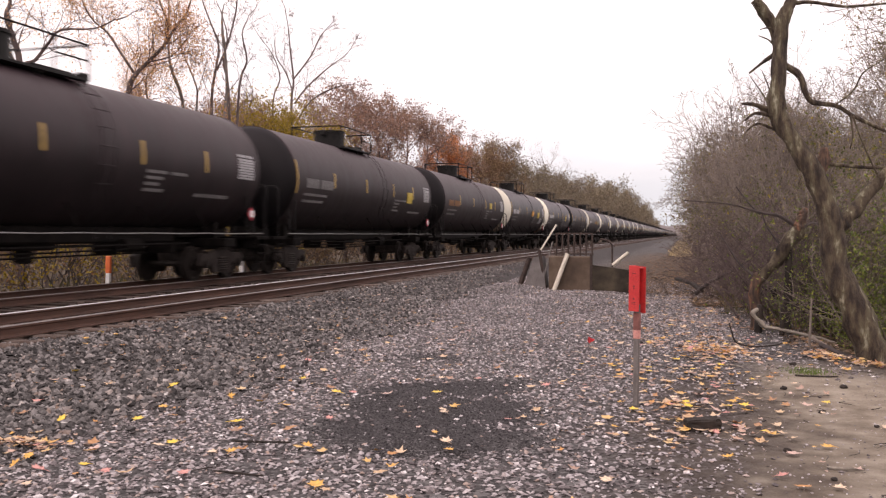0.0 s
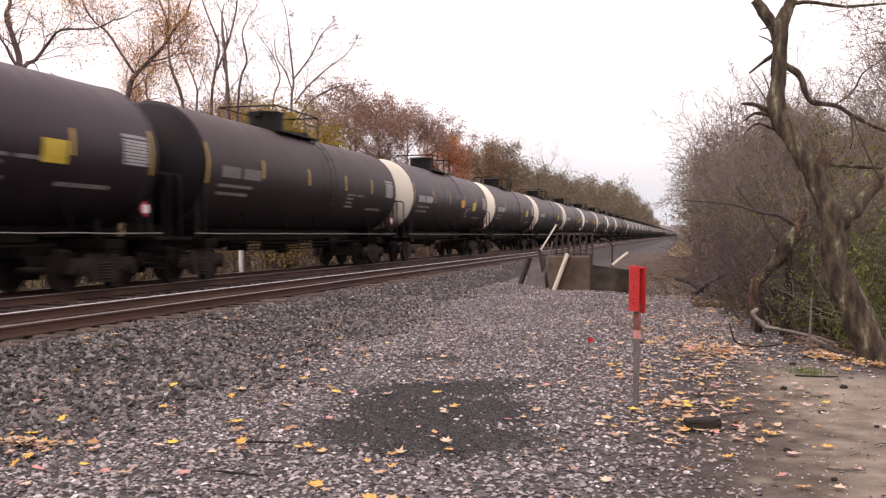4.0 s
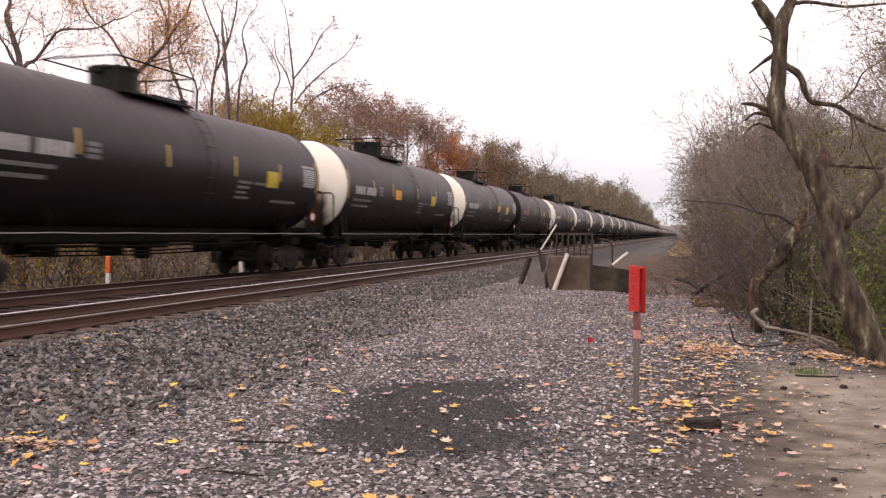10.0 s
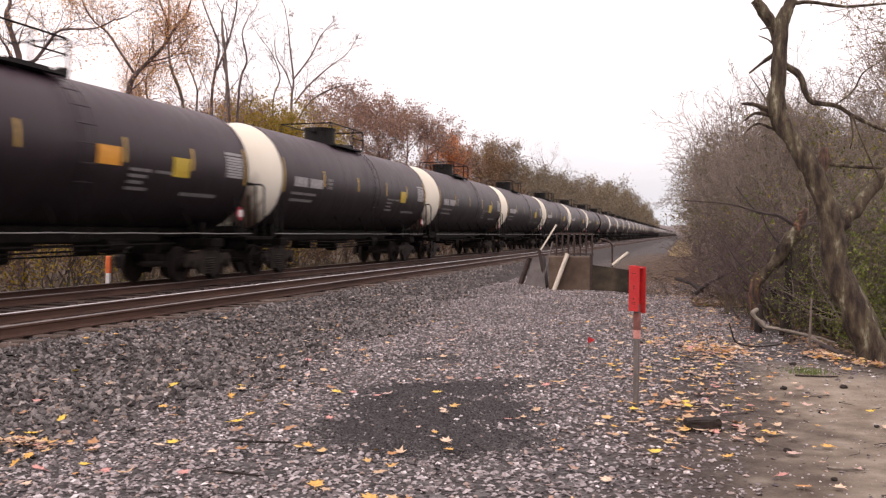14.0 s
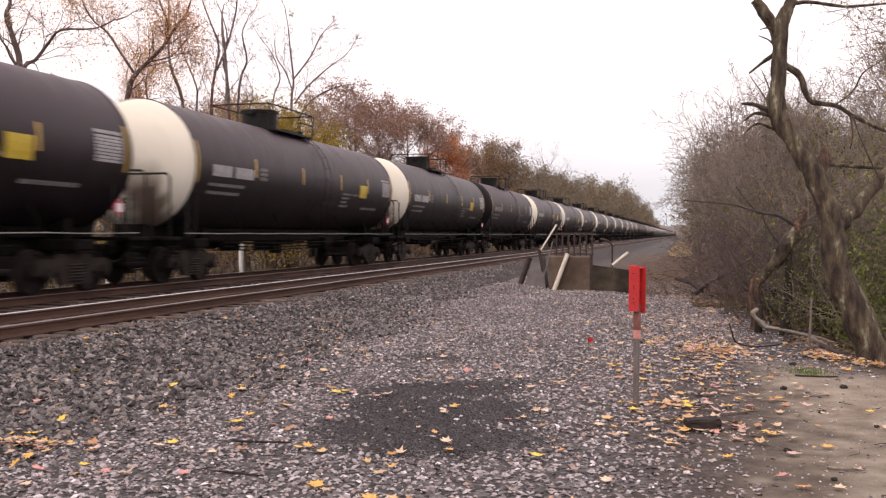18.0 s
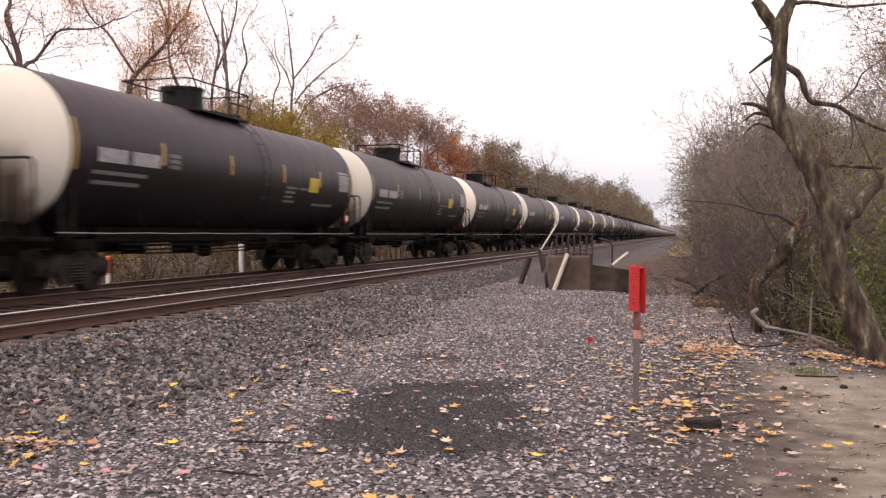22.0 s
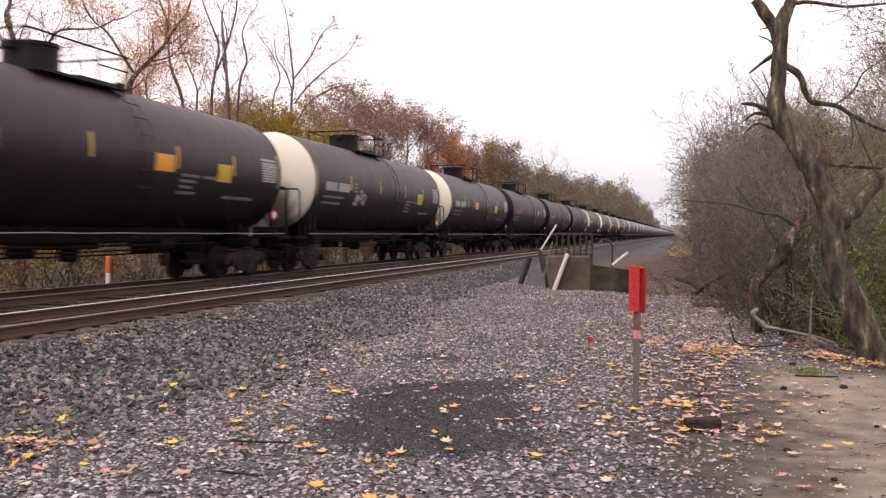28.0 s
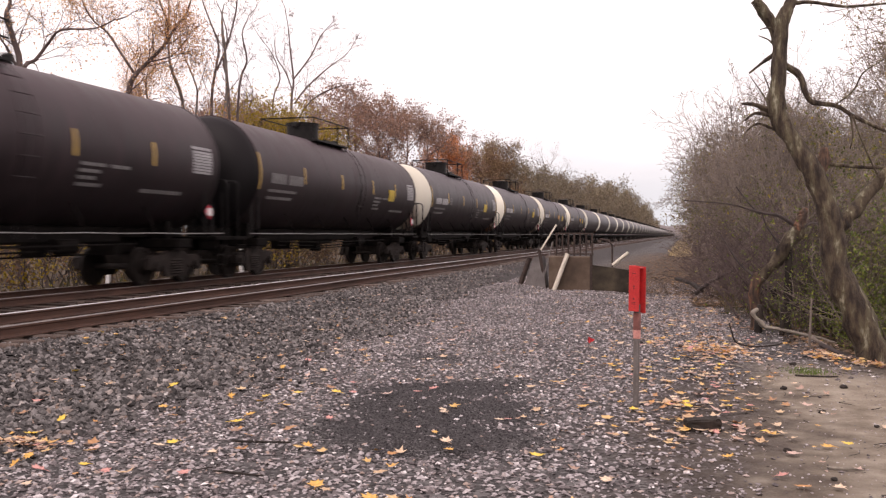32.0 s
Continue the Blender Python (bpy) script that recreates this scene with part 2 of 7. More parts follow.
M["bark"] = surface("twig_bark", [(0.035, 0.026, 0.025), (0.085, 0.066, 0.062)], 2.0, 0.9, 0, 25, 0.4, stretch=(2, 2, 0.4))
M["bark_sky"] = surface("brown_twig_bark", [(0.0806, 0.0559, 0.0533), (0.1755, 0.1274, 0.1196)], 2.0, 0.9, 0, 25, 0.3, stretch=(2, 2, 0.4))
M["bark_pale"] = surface("pale_twig_bark", [(0.115, 0.095, 0.088), (0.22, 0.185, 0.17)], 2.0, 0.9, 0, 25, 0.3, stretch=(2, 2, 0.4))
M["log_pale"] = surface("bleached_log", [(0.158, 0.1316, 0.1079), (0.3949, 0.3488, 0.2962)], 4, 0.85, 0, 35, 0.5, stretch=(1, 1, 1))
M["stump_wood"] = surface("dark_rotten_wood", [(0.0132, 0.0096, 0.0078), (0.036, 0.0252, 0.0198)], 6, 0.9, 0, 40, 0.7, 0.012)
M["splinter"] = surface("splintered_red_brown_wood", [(0.016, 0.011, 0.009), (0.052, 0.032, 0.024), (0.11, 0.062, 0.042), (0.25, 0.12, 0.065)], 6, 0.9, 0, 40, 0.8, 0.015, stretch=(3, 3, 0.6))
M["leaf_orange"] = palette("orange_autumn_leaf", [(0.0, (0.529, 0.231, 0.095)), (0.4, (0.644, 0.363, 0.1805)), (0.75, (0.713, 0.462, 0.209)), (1.0, (0.552, 0.297, 0.1995))], translucent=0.5)
M["leaf_russet"] = palette("russet_autumn_leaf", [(0.0, (0.215, 0.116, 0.08971)), (0.35, (0.354, 0.1979, 0.1375)), (0.65, (0.3035, 0.2253, 0.1809)), (0.85, (0.2782, 0.1842, 0.1736)), (1.0, (0.5311, 0.2731, 0.1447))], translucent=0.3)
M["leaf_rust"] = palette("rust_orange_leaf", [(0.0, (0.414, 0.1403, 0.0525)), (0.6, (0.6038, 0.2145, 0.0675)), (1.0, (0.483, 0.231, 0.09))], translucent=0.25)
M["leaf_olive"] = palette("olive_yellow_leaf", [(0.0, (0.195, 0.1416, 0.01497)), (0.5, (0.3251, 0.2278, 0.02313)), (1.0, (0.429, 0.2895, 0.03402))], translucent=0.3)
# haze over the far trees, put into these paler, greyer leaf colours
M["leaf_far"] = palette("hazed_drab_leaf", [(0.0, (0.139, 0.106, 0.07876)), (0.5, (0.2317, 0.1844, 0.1373)), (0.8, (0.2548, 0.2249, 0.1373)), (1.0, (0.3474, 0.2364, 0.1551))], translucent=0.25)
M["leaf_fresh"] = palette("fresh_green_leaf", [(0.0, (0.08712, 0.1176, 0.03276)), (0.5, (0.1741, 0.2176, 0.05265)), (0.85, (0.267, 0.3058, 0.0702)), (1.0, (0.418, 0.3881, 0.1053))], translucent=0.45)
M["leaf_brush"] = palette("small_drab_brush_leaf", [(0.0, (0.156, 0.1127, 0.0588)), (0.5, (0.264, 0.1972, 0.105)), (0.8, (0.288, 0.2367, 0.0924)), (1.0, (0.396, 0.2479, 0.1176))], translucent=0.35)
M["leaf_green"] = palette("dull_green_leaf", [(0.0, (0.07751, 0.087, 0.027)), (0.5, (0.1467, 0.1576, 0.0405)), (0.85, (0.2587, 0.2326, 0.06066)), (1.0, (0.5175, 0.375, 0.081))], translucent=0.3)
M["leaf_drab"] = palette("drab_brown_leaf", [(0.0, (0.1298, 0.07605, 0.04623)), (0.5, (0.2291, 0.141, 0.08805)), (0.8, (0.2596, 0.184, 0.08256)), (1.0, (0.3664, 0.1902, 0.09906))], translucent=0.2)
M["leaf_floor"] = palette("brown_wood_floor_leaf", [(0.0, (0.06, 0.038, 0.026)), (0.4, (0.12, 0.074, 0.045)), (0.75, (0.21, 0.12, 0.068)), (0.93, (0.34, 0.19, 0.09)), (1.0, (0.32, 0.23, 0.16))])
M["leaf_fallen"] = palette("fallen_leaf_mix", [(0.0, (0.52, 0.33, 0.19)), (0.2, (0.64, 0.47, 0.33)), (0.38, (0.66, 0.40, 0.13)), (0.5, (0.56, 0.27, 0.10)), (0.65, (0.36, 0.20, 0.12)), (0.82, (0.60, 0.42, 0.36)), (1.0, (0.26, 0.15, 0.10))])
M["leaf_heap"] = palette("drifted_leaf_mix", [(0.0, (0.46, 0.209, 0.0805)), (0.3, (0.5888, 0.3135, 0.1035)), (0.55, (0.644, 0.437, 0.207)), (0.75, (0.552, 0.342, 0.276)), (1.0, (0.276, 0.133, 0.0805))], translucent=0.2)
M["leaf_yellow"] = palette("yellow_fallen_leaf", [(0.0, (0.75, 0.46, 0.05)), (1.0, (0.80, 0.55, 0.10))])
M["leaf_red"] = palette("red_fallen_leaf", [(0.0, (0.50, 0.17, 0.14)), (1.0, (0.62, 0.30, 0.27))])
M["leaf_tan"] = palette("tan_fallen_leaf", [(0.0, (0.60, 0.42, 0.28)), (1.0, (0.72, 0.54, 0.40))])
M["leaf_amber"] = palette("amber_fallen_leaf", [(0.0, (0.62, 0.29, 0.07)), (1.0, (0.70, 0.40, 0.11))])
M["grass"] = palette("dry_grass_blade", [(0.0, (0.09, 0.072, 0.03)), (0.5, (0.162, 0.126, 0.054)), (1.0, (0.066, 0.072, 0.024))])
M["grass_green"] = palette("green_grass_blade", [(0.0, (0.09, 0.14, 0.03)), (1.0, (0.16, 0.21, 0.05))])
M["grass_pale"] = palette("pale_dry_grass", [(0.0, (0.40, 0.30, 0.17)), (0.6, (0.55, 0.43, 0.26)), (1.0, (0.30, 0.21, 0.12))])
# the ridge's pale grey has distance haze mixed into the colour
M["ridge"] = surface("hazed_distant_woods", [(0.16, 0.14, 0.14), (0.24, 0.21, 0.21), (0.30, 0.28, 0.27)], 0.02, 0.95, 0, 0.3, 0.2)
M["stone"] = palette("crushed_stone", [(0.0, (0.07889, 0.06572, 0.0674)), (0.32, (0.1974, 0.1695, 0.1726)), (0.58, (0.3401, 0.2997, 0.3033)), (0.82, (0.4666, 0.4241, 0.4363)), (0.90, (0.3672, 0.2629, 0.2156)), (0.94, (0.4, 0.3597, 0.3654)), (1.0, (0.8666, 0.8052, 0.8072))], rough=0.85)
M["stone_ballast"] = palette("dark_ballast_stone", [(0.0, (0.02889, 0.02598, 0.02574)), (0.35, (0.07777, 0.07033, 0.06927)), (0.65, (0.1533, 0.1391, 0.1363)), (0.9, (0.2611, 0.2378, 0.2334)), (0.97, (0.2055, 0.1396, 0.1091)), (1.0, (0.5222, 0.4831, 0.469))], rough=0.85)
M["stone_dark"] = palette("fine_dark_cinder", [(0.0, (0.0171, 0.0157, 0.0171)), (0.6, (0.0456, 0.0399, 0.0428)), (0.95, (0.0855, 0.0769, 0.0798)), (1.0, (0.3135, 0.2993, 0.2993))], rough=0.9)


# ---- mesh helpers ----
def link_mesh(name, data, parent=None, label=""):
    ob = new(name, data)
    if parent is not None:
        ob.parent = parent
    if label:
        ob["label"] = label
    return ob


def part(name, bm, material, parent=None, label="", smooth=False):
    data = bpy.data.meshes.new(name)
    bm.normal_update()
    bm.to_mesh(data)
    bm.free()
    data.materials.append(material)
    if smooth:
        for p in data.polygons:
            p.use_smooth = True
    return link_mesh(name, data, parent, label)


def fast(name, verts, faces, material, parent=None, label="", smooth=False):
    """A mesh from numpy arrays, all faces with the same number of corners."""
    data = bpy.data.meshes.new(name)
    verts, faces = np.asarray(verts, np.float32), np.asarray(faces, np.int32)
    k = faces.shape[1]
    data.vertices.add(len(verts))
    data.vertices.foreach_set("co", verts.ravel())
    data.loops.add(faces.size)
    data.loops.foreach_set("vertex_index", faces.ravel())
    data.polygons.add(len(faces))
    data.polygons.foreach_set("loop_start", np.arange(0, faces.size, k, dtype=np.int32))
    data.polygons.foreach_set("loop_total", np.full(len(faces), k, np.int32))
    data.polygons.foreach_set("use_smooth", np.full(len(faces), smooth))
    data.update(calc_edges=True)
    data.materials.append(material)
    return link_mesh(name, data, parent, label)


def box(bm, x0, x1, y0, y1, z0, z1, bevel=0.0):
    r = bmesh.ops.create_cube(bm, size=1.0, matrix=Matrix.Translation(((x0 + x1) / 2, (y0 + y1) / 2, (z0 + z1) / 2)) @ Matrix.Diagonal((x1 - x0, y1 - y0, z1 - z0, 1)))
    if bevel:
        edges = {e for v in r["verts"] for e in v.link_edges}
        bmesh.ops.bevel(bm, geom=list(edges), offset=bevel, segments=1, affect="EDGES", profile=0.7)
    return bm


def tube(bm, pts, r, sides=8, r_end=None, cap=True):
    """A round bar along a line of points, tapering to r_end."""
    pts = [Vector(p) for p in pts]
    rings = []
    for i, p in enumerate(pts):
        a = pts[max(0, i - 1)]
        b = pts[min(len(pts) - 1, i + 1)]
        q = (b - a).to_track_quat("Z", "Y")
        rr = r if r_end is None else r + (r_end - r) * i / (len(pts) - 1)
        rings.append([bm.verts.new(p + q @ Vector((rr * math.cos(2 * math.pi * k / sides), rr * math.sin(2 * math.pi * k / sides), 0))) for k in range(sides)])
    for u, v in zip(rings, rings[1:]):
        for k in range(sides):
            bm.faces.new((u[k], u[(k + 1) % sides], v[(k + 1) % sides], v[k]))
    if cap:
        bm.faces.new(rings[0][::-1])
        bm.faces.new(rings[-1])
    return bm


def lathe_y(bm, profile, cx=0.0, cz=0.0, sides=48):
    """Turn a profile of (y, radius) about an axis along y."""
    rings = []
    for y, r in profile:
        if r < 1e-4:
            rings.append([bm.verts.new((cx, y, cz))])
        else:
            rings.append([bm.verts.new((cx + r * math.cos(2 * math.pi * k / sides), y, cz + r * math.sin(2 * math.pi * k / sides))) for k in range(sides)])
    for u, v in zip(rings, rings[1:]):
        for k in range(sides):
            a, b = k, (k + 1) % sides
            if len(u) == 1:
                bm.faces.new((u[0], v[b], v[a]))
            elif len(v) == 1:
                bm.faces.new((u[a], u[b], v[0]))
            else:
                bm.faces.new((u[a], u[b], v[b], v[a]))
    bmesh.ops.recalc_face_normals(bm, faces=bm.faces)
    return bm


def lathe_z(bm, profile, cx=0.0, cy=0.0, sides=24):
    rings = []
    for r, z in profile:
        rings.append([bm.verts.new((cx + r * math.cos(2 * math.pi * k / sides), cy + r * math.sin(2 * math.pi * k / sides), z)) for k in range(sides)])
    for u, v in zip(rings, rings[1:]):
        for k in range(sides):
            bm.faces.new((u[k], u[(k + 1) % sides], v[(k + 1) % sides], v[k]))
    bm.faces.new(rings[0][::-1])
    bm.faces.new(rings[-1])
    bmesh.ops.recalc_face_normals(bm, faces=bm.faces)
    return bm


def empty(name, m=None, **tags):
    ob = new(name)
    ob.empty_display_size = 0.3
    if m is not None:
        ob.matrix_basis = m
    return tagged(ob, **tags)


# ---- the lie of the land ----
NEAR_TRACK, FAR_TRACK, HALF_GAUGE = -9.585, -13.42, 0.715
TIE_TOP = -0.185


def step(a, b, v):
    t = min(1.0, max(0.0, (v - a) / (b - a)))
    return t * t * (3 - 2 * t)


def land(x, y):
    """Height of the ground: track bed, ballast shoulder, access road, the drop into the wood."""
    bed = -0.235
    road = -0.38
    z = bed + (road - bed) * step(-8.2, -6.6, x)
    z += -0.16 * step(-2.6, -0.2, x) * step(14.0, 26.0, y)
    z += -0.5 * step(1.6, 4.6, x - 0.05 * max(0.0, 12 - y)) * step(10.5, 14.0, y + 0.45 * x)
    z += -0.3 * step(3.5, 9.0, x) * step(14, 20, y)
    z += -0.14 * step(24.5, 27.3, y) * step(36.0, 30.0, y) * step(-4.7, -3.9, x)
    z += -0.75 * step(-15.9, -17.6, x)
    z += 0.05 * noise.noise((x * 0.45, y * 0.45, 0.3)) * step(-8.3, -7.0, x) if x > -8.3 else 0.0
    z += 0.25 * noise.noise((x * 0.12, y * 0.12, 4.1)) * step(-16.5, -20.0, x)
    return z


# ---- ground ----
def ground_material():
    m, nodes, links, bsdf = tree_nodes("gravel_and_earth")
    pos = nodes.new("ShaderNodeNewGeometry").outputs["Position"]
    sep = nodes.new("ShaderNodeSeparateXYZ")
    links.new(pos, sep.inputs[0])
    X, Y = sep.outputs[0], sep.outputs[1]
    big = noise_node(nodes, links, pos, 0.5, 4)
    mid = noise_node(nodes, links, pos, 3.0, 5)
    fine = noise_node(nodes, links, pos, 55.0, 3)
    vor = nodes.new("ShaderNodeTexVoronoi")
    vor.inputs["Scale"].default_value = 26.0
    links.new(pos, vor.inputs["Vector"])
    # crushed-stone bed, with shade between the loose stones put into its dark colour
    stone = ramp_node(nodes, links, vor.outputs["Color"], [(0.1, (0.022, 0.020, 0.021)), (0.5, (0.070, 0.064, 0.065)), (0.9, (0.20, 0.187, 0.187))])
    stone = mix_node(nodes, links, math_node(nodes, links, "MULTIPLY", range_node(nodes, links, mid, 0.35, 0.7), 0.4), stone, (0.10, 0.09, 0.088))
    stone = mix_node(nodes, links, range_node(nodes, links, math_node(nodes, links, "ADD", X, math_node(nodes, links, "MULTIPLY", math_node(nodes, links, "SUBTRACT", mid, 0.5), 1.6)), -4.3, -5.2, 0.0, 0.8), stone, (0.052, 0.045, 0.044))
    earth = ramp_node(nodes, links, mid, [(0.3, (0.175, 0.14, 0.108)), (0.55, (0.28, 0.235, 0.187)), (0.75, (0.35, 0.305, 0.25))])
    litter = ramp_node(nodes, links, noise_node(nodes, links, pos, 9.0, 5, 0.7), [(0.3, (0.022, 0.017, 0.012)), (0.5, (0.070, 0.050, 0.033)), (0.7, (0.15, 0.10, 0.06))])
    wob = math_node(nodes, links, "MULTIPLY", math_node(nodes, links, "SUBTRACT", big, 0.5), 2.4)
    wob2 = math_node(nodes, links, "MULTIPLY", math_node(nodes, links, "SUBTRACT", mid, 0.5), 1.2)
    xe = math_node(nodes, links, "ADD", math_node(nodes, links, "ADD", X, wob), wob2)
    ye = math_node(nodes, links, "ADD", Y, wob2)
    lot = math_node(nodes, links, "MULTIPLY", range_node(nodes, links, math_node(nodes, links, "ADD", xe, math_node(nodes, links, "MULTIPLY", Y, -0.06)), -0.25, 0.45), range_node(nodes, links, ye, 12.2, 10.6))
    # pits of dark cinder
    rel = math_node(nodes, links, "SUBTRACT", Y, 7.95)
    u = math_node(nodes, links, "DIVIDE", math_node(nodes, links, "ADD", math_node(nodes, links, "ADD", X, 2.25), math_node(nodes, links, "MULTIPLY", rel, 0.17)), 0.92)
    v = math_node(nodes, links, "DIVIDE", rel, 1.65)
    d2 = math_node(nodes, links, "ADD", math_node(nodes, links, "POWER", math_node(nodes, links, "ABSOLUTE", u), 3.0), math_node(nodes, links, "POWER", math_node(nodes, links, "ABSOLUTE", v), 3.0))
    d2 = math_node(nodes, links, "ADD", d2, math_node(nodes, links, "MULTIPLY", math_node(nodes, links, "SUBTRACT", mid, 0.5), 1.6))
    stone = mix_node(nodes, links, range_node(nodes, links, d2, 1.15, 0.7, 0.0, 0.85), stone, (0.055, 0.050, 0.052))
    col = mix_node(nodes, links, lot, stone, earth)
    rim = math_node(nodes, links, "MULTIPLY", math_node(nodes, links, "MULTIPLY", range_node(nodes, links, xe, -0.85, 0.0), range_node(nodes, links, xe, 1.5, 0.6)), range_node(nodes, links, ye, 11.6, 9.8))
    col = mix_node(nodes, links, math_node(nodes, links, "MULTIPLY", rim, 0.65), col, (0.072, 0.054, 0.044))
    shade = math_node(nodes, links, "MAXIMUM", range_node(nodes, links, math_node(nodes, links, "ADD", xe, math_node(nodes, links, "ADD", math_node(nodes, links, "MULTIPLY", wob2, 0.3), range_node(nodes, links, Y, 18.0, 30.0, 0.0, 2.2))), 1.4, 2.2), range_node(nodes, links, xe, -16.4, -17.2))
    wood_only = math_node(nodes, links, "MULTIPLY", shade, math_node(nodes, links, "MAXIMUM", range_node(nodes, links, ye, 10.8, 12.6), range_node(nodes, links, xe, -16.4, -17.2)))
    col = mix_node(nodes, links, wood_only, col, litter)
    # trodden brown dirt on the road past the bridge
    dirt = math_node(nodes, links, "MULTIPLY", math_node(nodes, links, "MULTIPLY", range_node(nodes, links, ye, 25.0, 33.0), range_node(nodes, links, ye, 90.0, 62.0)), range_node(nodes, links, xe, -4.6, -2.6))
    dirt_col = ramp_node(nodes, links, mid, [(0.35, (0.075, 0.052, 0.040)), (0.55, (0.125, 0.088, 0.066)), (0.7, (0.19, 0.125, 0.085))])
    col = mix_node(nodes, links, math_node(nodes, links, "MULTIPLY", dirt, 0.85), col, dirt_col)
    links.new(col, bsdf.inputs["Base Color"])
    bsdf.inputs["Roughness"].default_value = 0.95
    bsdf.inputs["Specular IOR Level"].default_value = 0.2
    h = math_node(nodes, links, "ADD", math_node(nodes, links, "MULTIPLY", vor.outputs["Distance"], -0.8), math_node(nodes, links, "MULTIPLY", fine, 0.4))
    bump_node(nodes, links, bsdf, h, 0.7, 0.03)
    return m


def steps_between(a, b, n):
    return [a + (b - a) * i / n for i in range(n)]


def build_ground():
    xs = steps_between(-1500, -200, 6) + steps_between(-200, -60, 10) + steps_between(-60, -18, 28) + steps_between(-18, -8.4, 16) + steps_between(-8.4, 7.0, 110) + steps_between(7.0, 40, 22) + steps_between(40, 1500, 8) + [1500]
    ys = steps_between(-300, -4, 10) + steps_between(-4, 20, 120) + steps_between(20, 44, 80) + steps_between(44, 130, 40) + steps_between(130, 500, 24) + steps_between(500, 2600, 8) + [2600]
    nx, ny = len(xs), len(ys)
    verts = [(x, y, land(x, y)) for y in ys for x in xs]
    faces = [(j * nx + i, j * nx + i + 1, (j + 1) * nx + i + 1, (j + 1) * nx + i) for j in range(ny - 1) for i in range(nx - 1)]
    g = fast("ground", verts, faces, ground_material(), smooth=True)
    tagged(g, "grey crushed-stone ground with bare earth and leaf litter", "ground", kind="structure")


build_ground()


# ---- the two tracks ----
RAIL_PROFILE = [(-0.073, -0.172), (0.073, -0.172), (0.073, -0.160), (0.020, -0.146), (0.009, -0.125), (0.009, -0.055), (0.036, -0.038), (0.037, -0.010), (0.028, -0.0015), (-0.028, -0.0015), (-0.037, -0.010), (-0.036, -0.038), (-0.009, -0.055), (-0.009, -0.125), (-0.020, -0.146), (-0.073, -0.160)]
Y0, Y1 = -70.0, 1900.0


def rail(x, top, parent):
    n = len(RAIL_PROFILE)
    verts = [(x + a, y, b) for y in (Y0, Y1) for a, b in RAIL_PROFILE]
    faces = [(k, (k + 1) % n, n + (k + 1) % n, n + k) for k in range(n)]
    r = fast("rail", verts, faces, M["rail_side"], parent, "rust-brown steel rail")
    n = 6
    crown = [(-0.0385, -0.013), (-0.0385, -0.010), (-0.028, 0.0), (0.028, 0.0), (0.0385, -0.010), (0.0385, -0.013)]
    verts = [(x + a, y, b) for y in (Y0, Y1) for a, b in crown]
    head = fast("running_surface", verts, [(k, k + 1, n + k + 1, n + k) for k in range(n - 1)], top, r, "worn bright rail head")
    return r


def tie_mesh():
    bm = bmesh.new()
    box(bm, -1.32, 1.32, -0.115, 0.115, -0.18, 0, 0.012)
    data = bpy.data.meshes.new("tie")
    bm.to_mesh(data)
    bm.free()
    data.materials.append(M["tie_wood"])
    return data


TIE = tie_mesh()


def build_track(cx, tops, y_from, count, label):
    t = empty("railway_track", label=label, category="railway track", group="double track line", kind="structure")
    for s, top in zip((1, -1), tops):
        rail(cx + s * HALF_GAUGE, top, t)
    rng = random.Random(int(-cx * 100))
    for i in range(count):
        tie = link_mesh("tie", TIE, t)
        tie.matrix_basis = pose(cx + rng.uniform(-0.13, 0.09), y_from + 0.5 * i + rng.uniform(-0.05, 0.05), TIE_TOP + rng.uniform(-0.008, 0.012), rng.uniform(-2, 2), rng.uniform(-0.5, 0.8), rng.uniform(-2.2, 2.2))
    bm = bmesh.new()
    for y in np.arange(y_from + 0.5 * count, 420, 1.0):
        box(bm, cx - 1.3, cx + 1.3, y - 0.12, y + 0.12, TIE_TOP - 0.1, TIE_TOP)
    far = part("distant_ties", bm, M["tie_wood"], t)
    tagged(far, kind="stuff")


build_track(NEAR_TRACK, (M["rail_dull"], M["rail_top"]), 4.0, 150, "rusty steel rails on weathered wooden ties in ballast")
build_track(FAR_TRACK, (M["rail_dull"], M["rail_dull"]), 4.0, 110, "second rusty railway track on wooden ties, carrying the train")


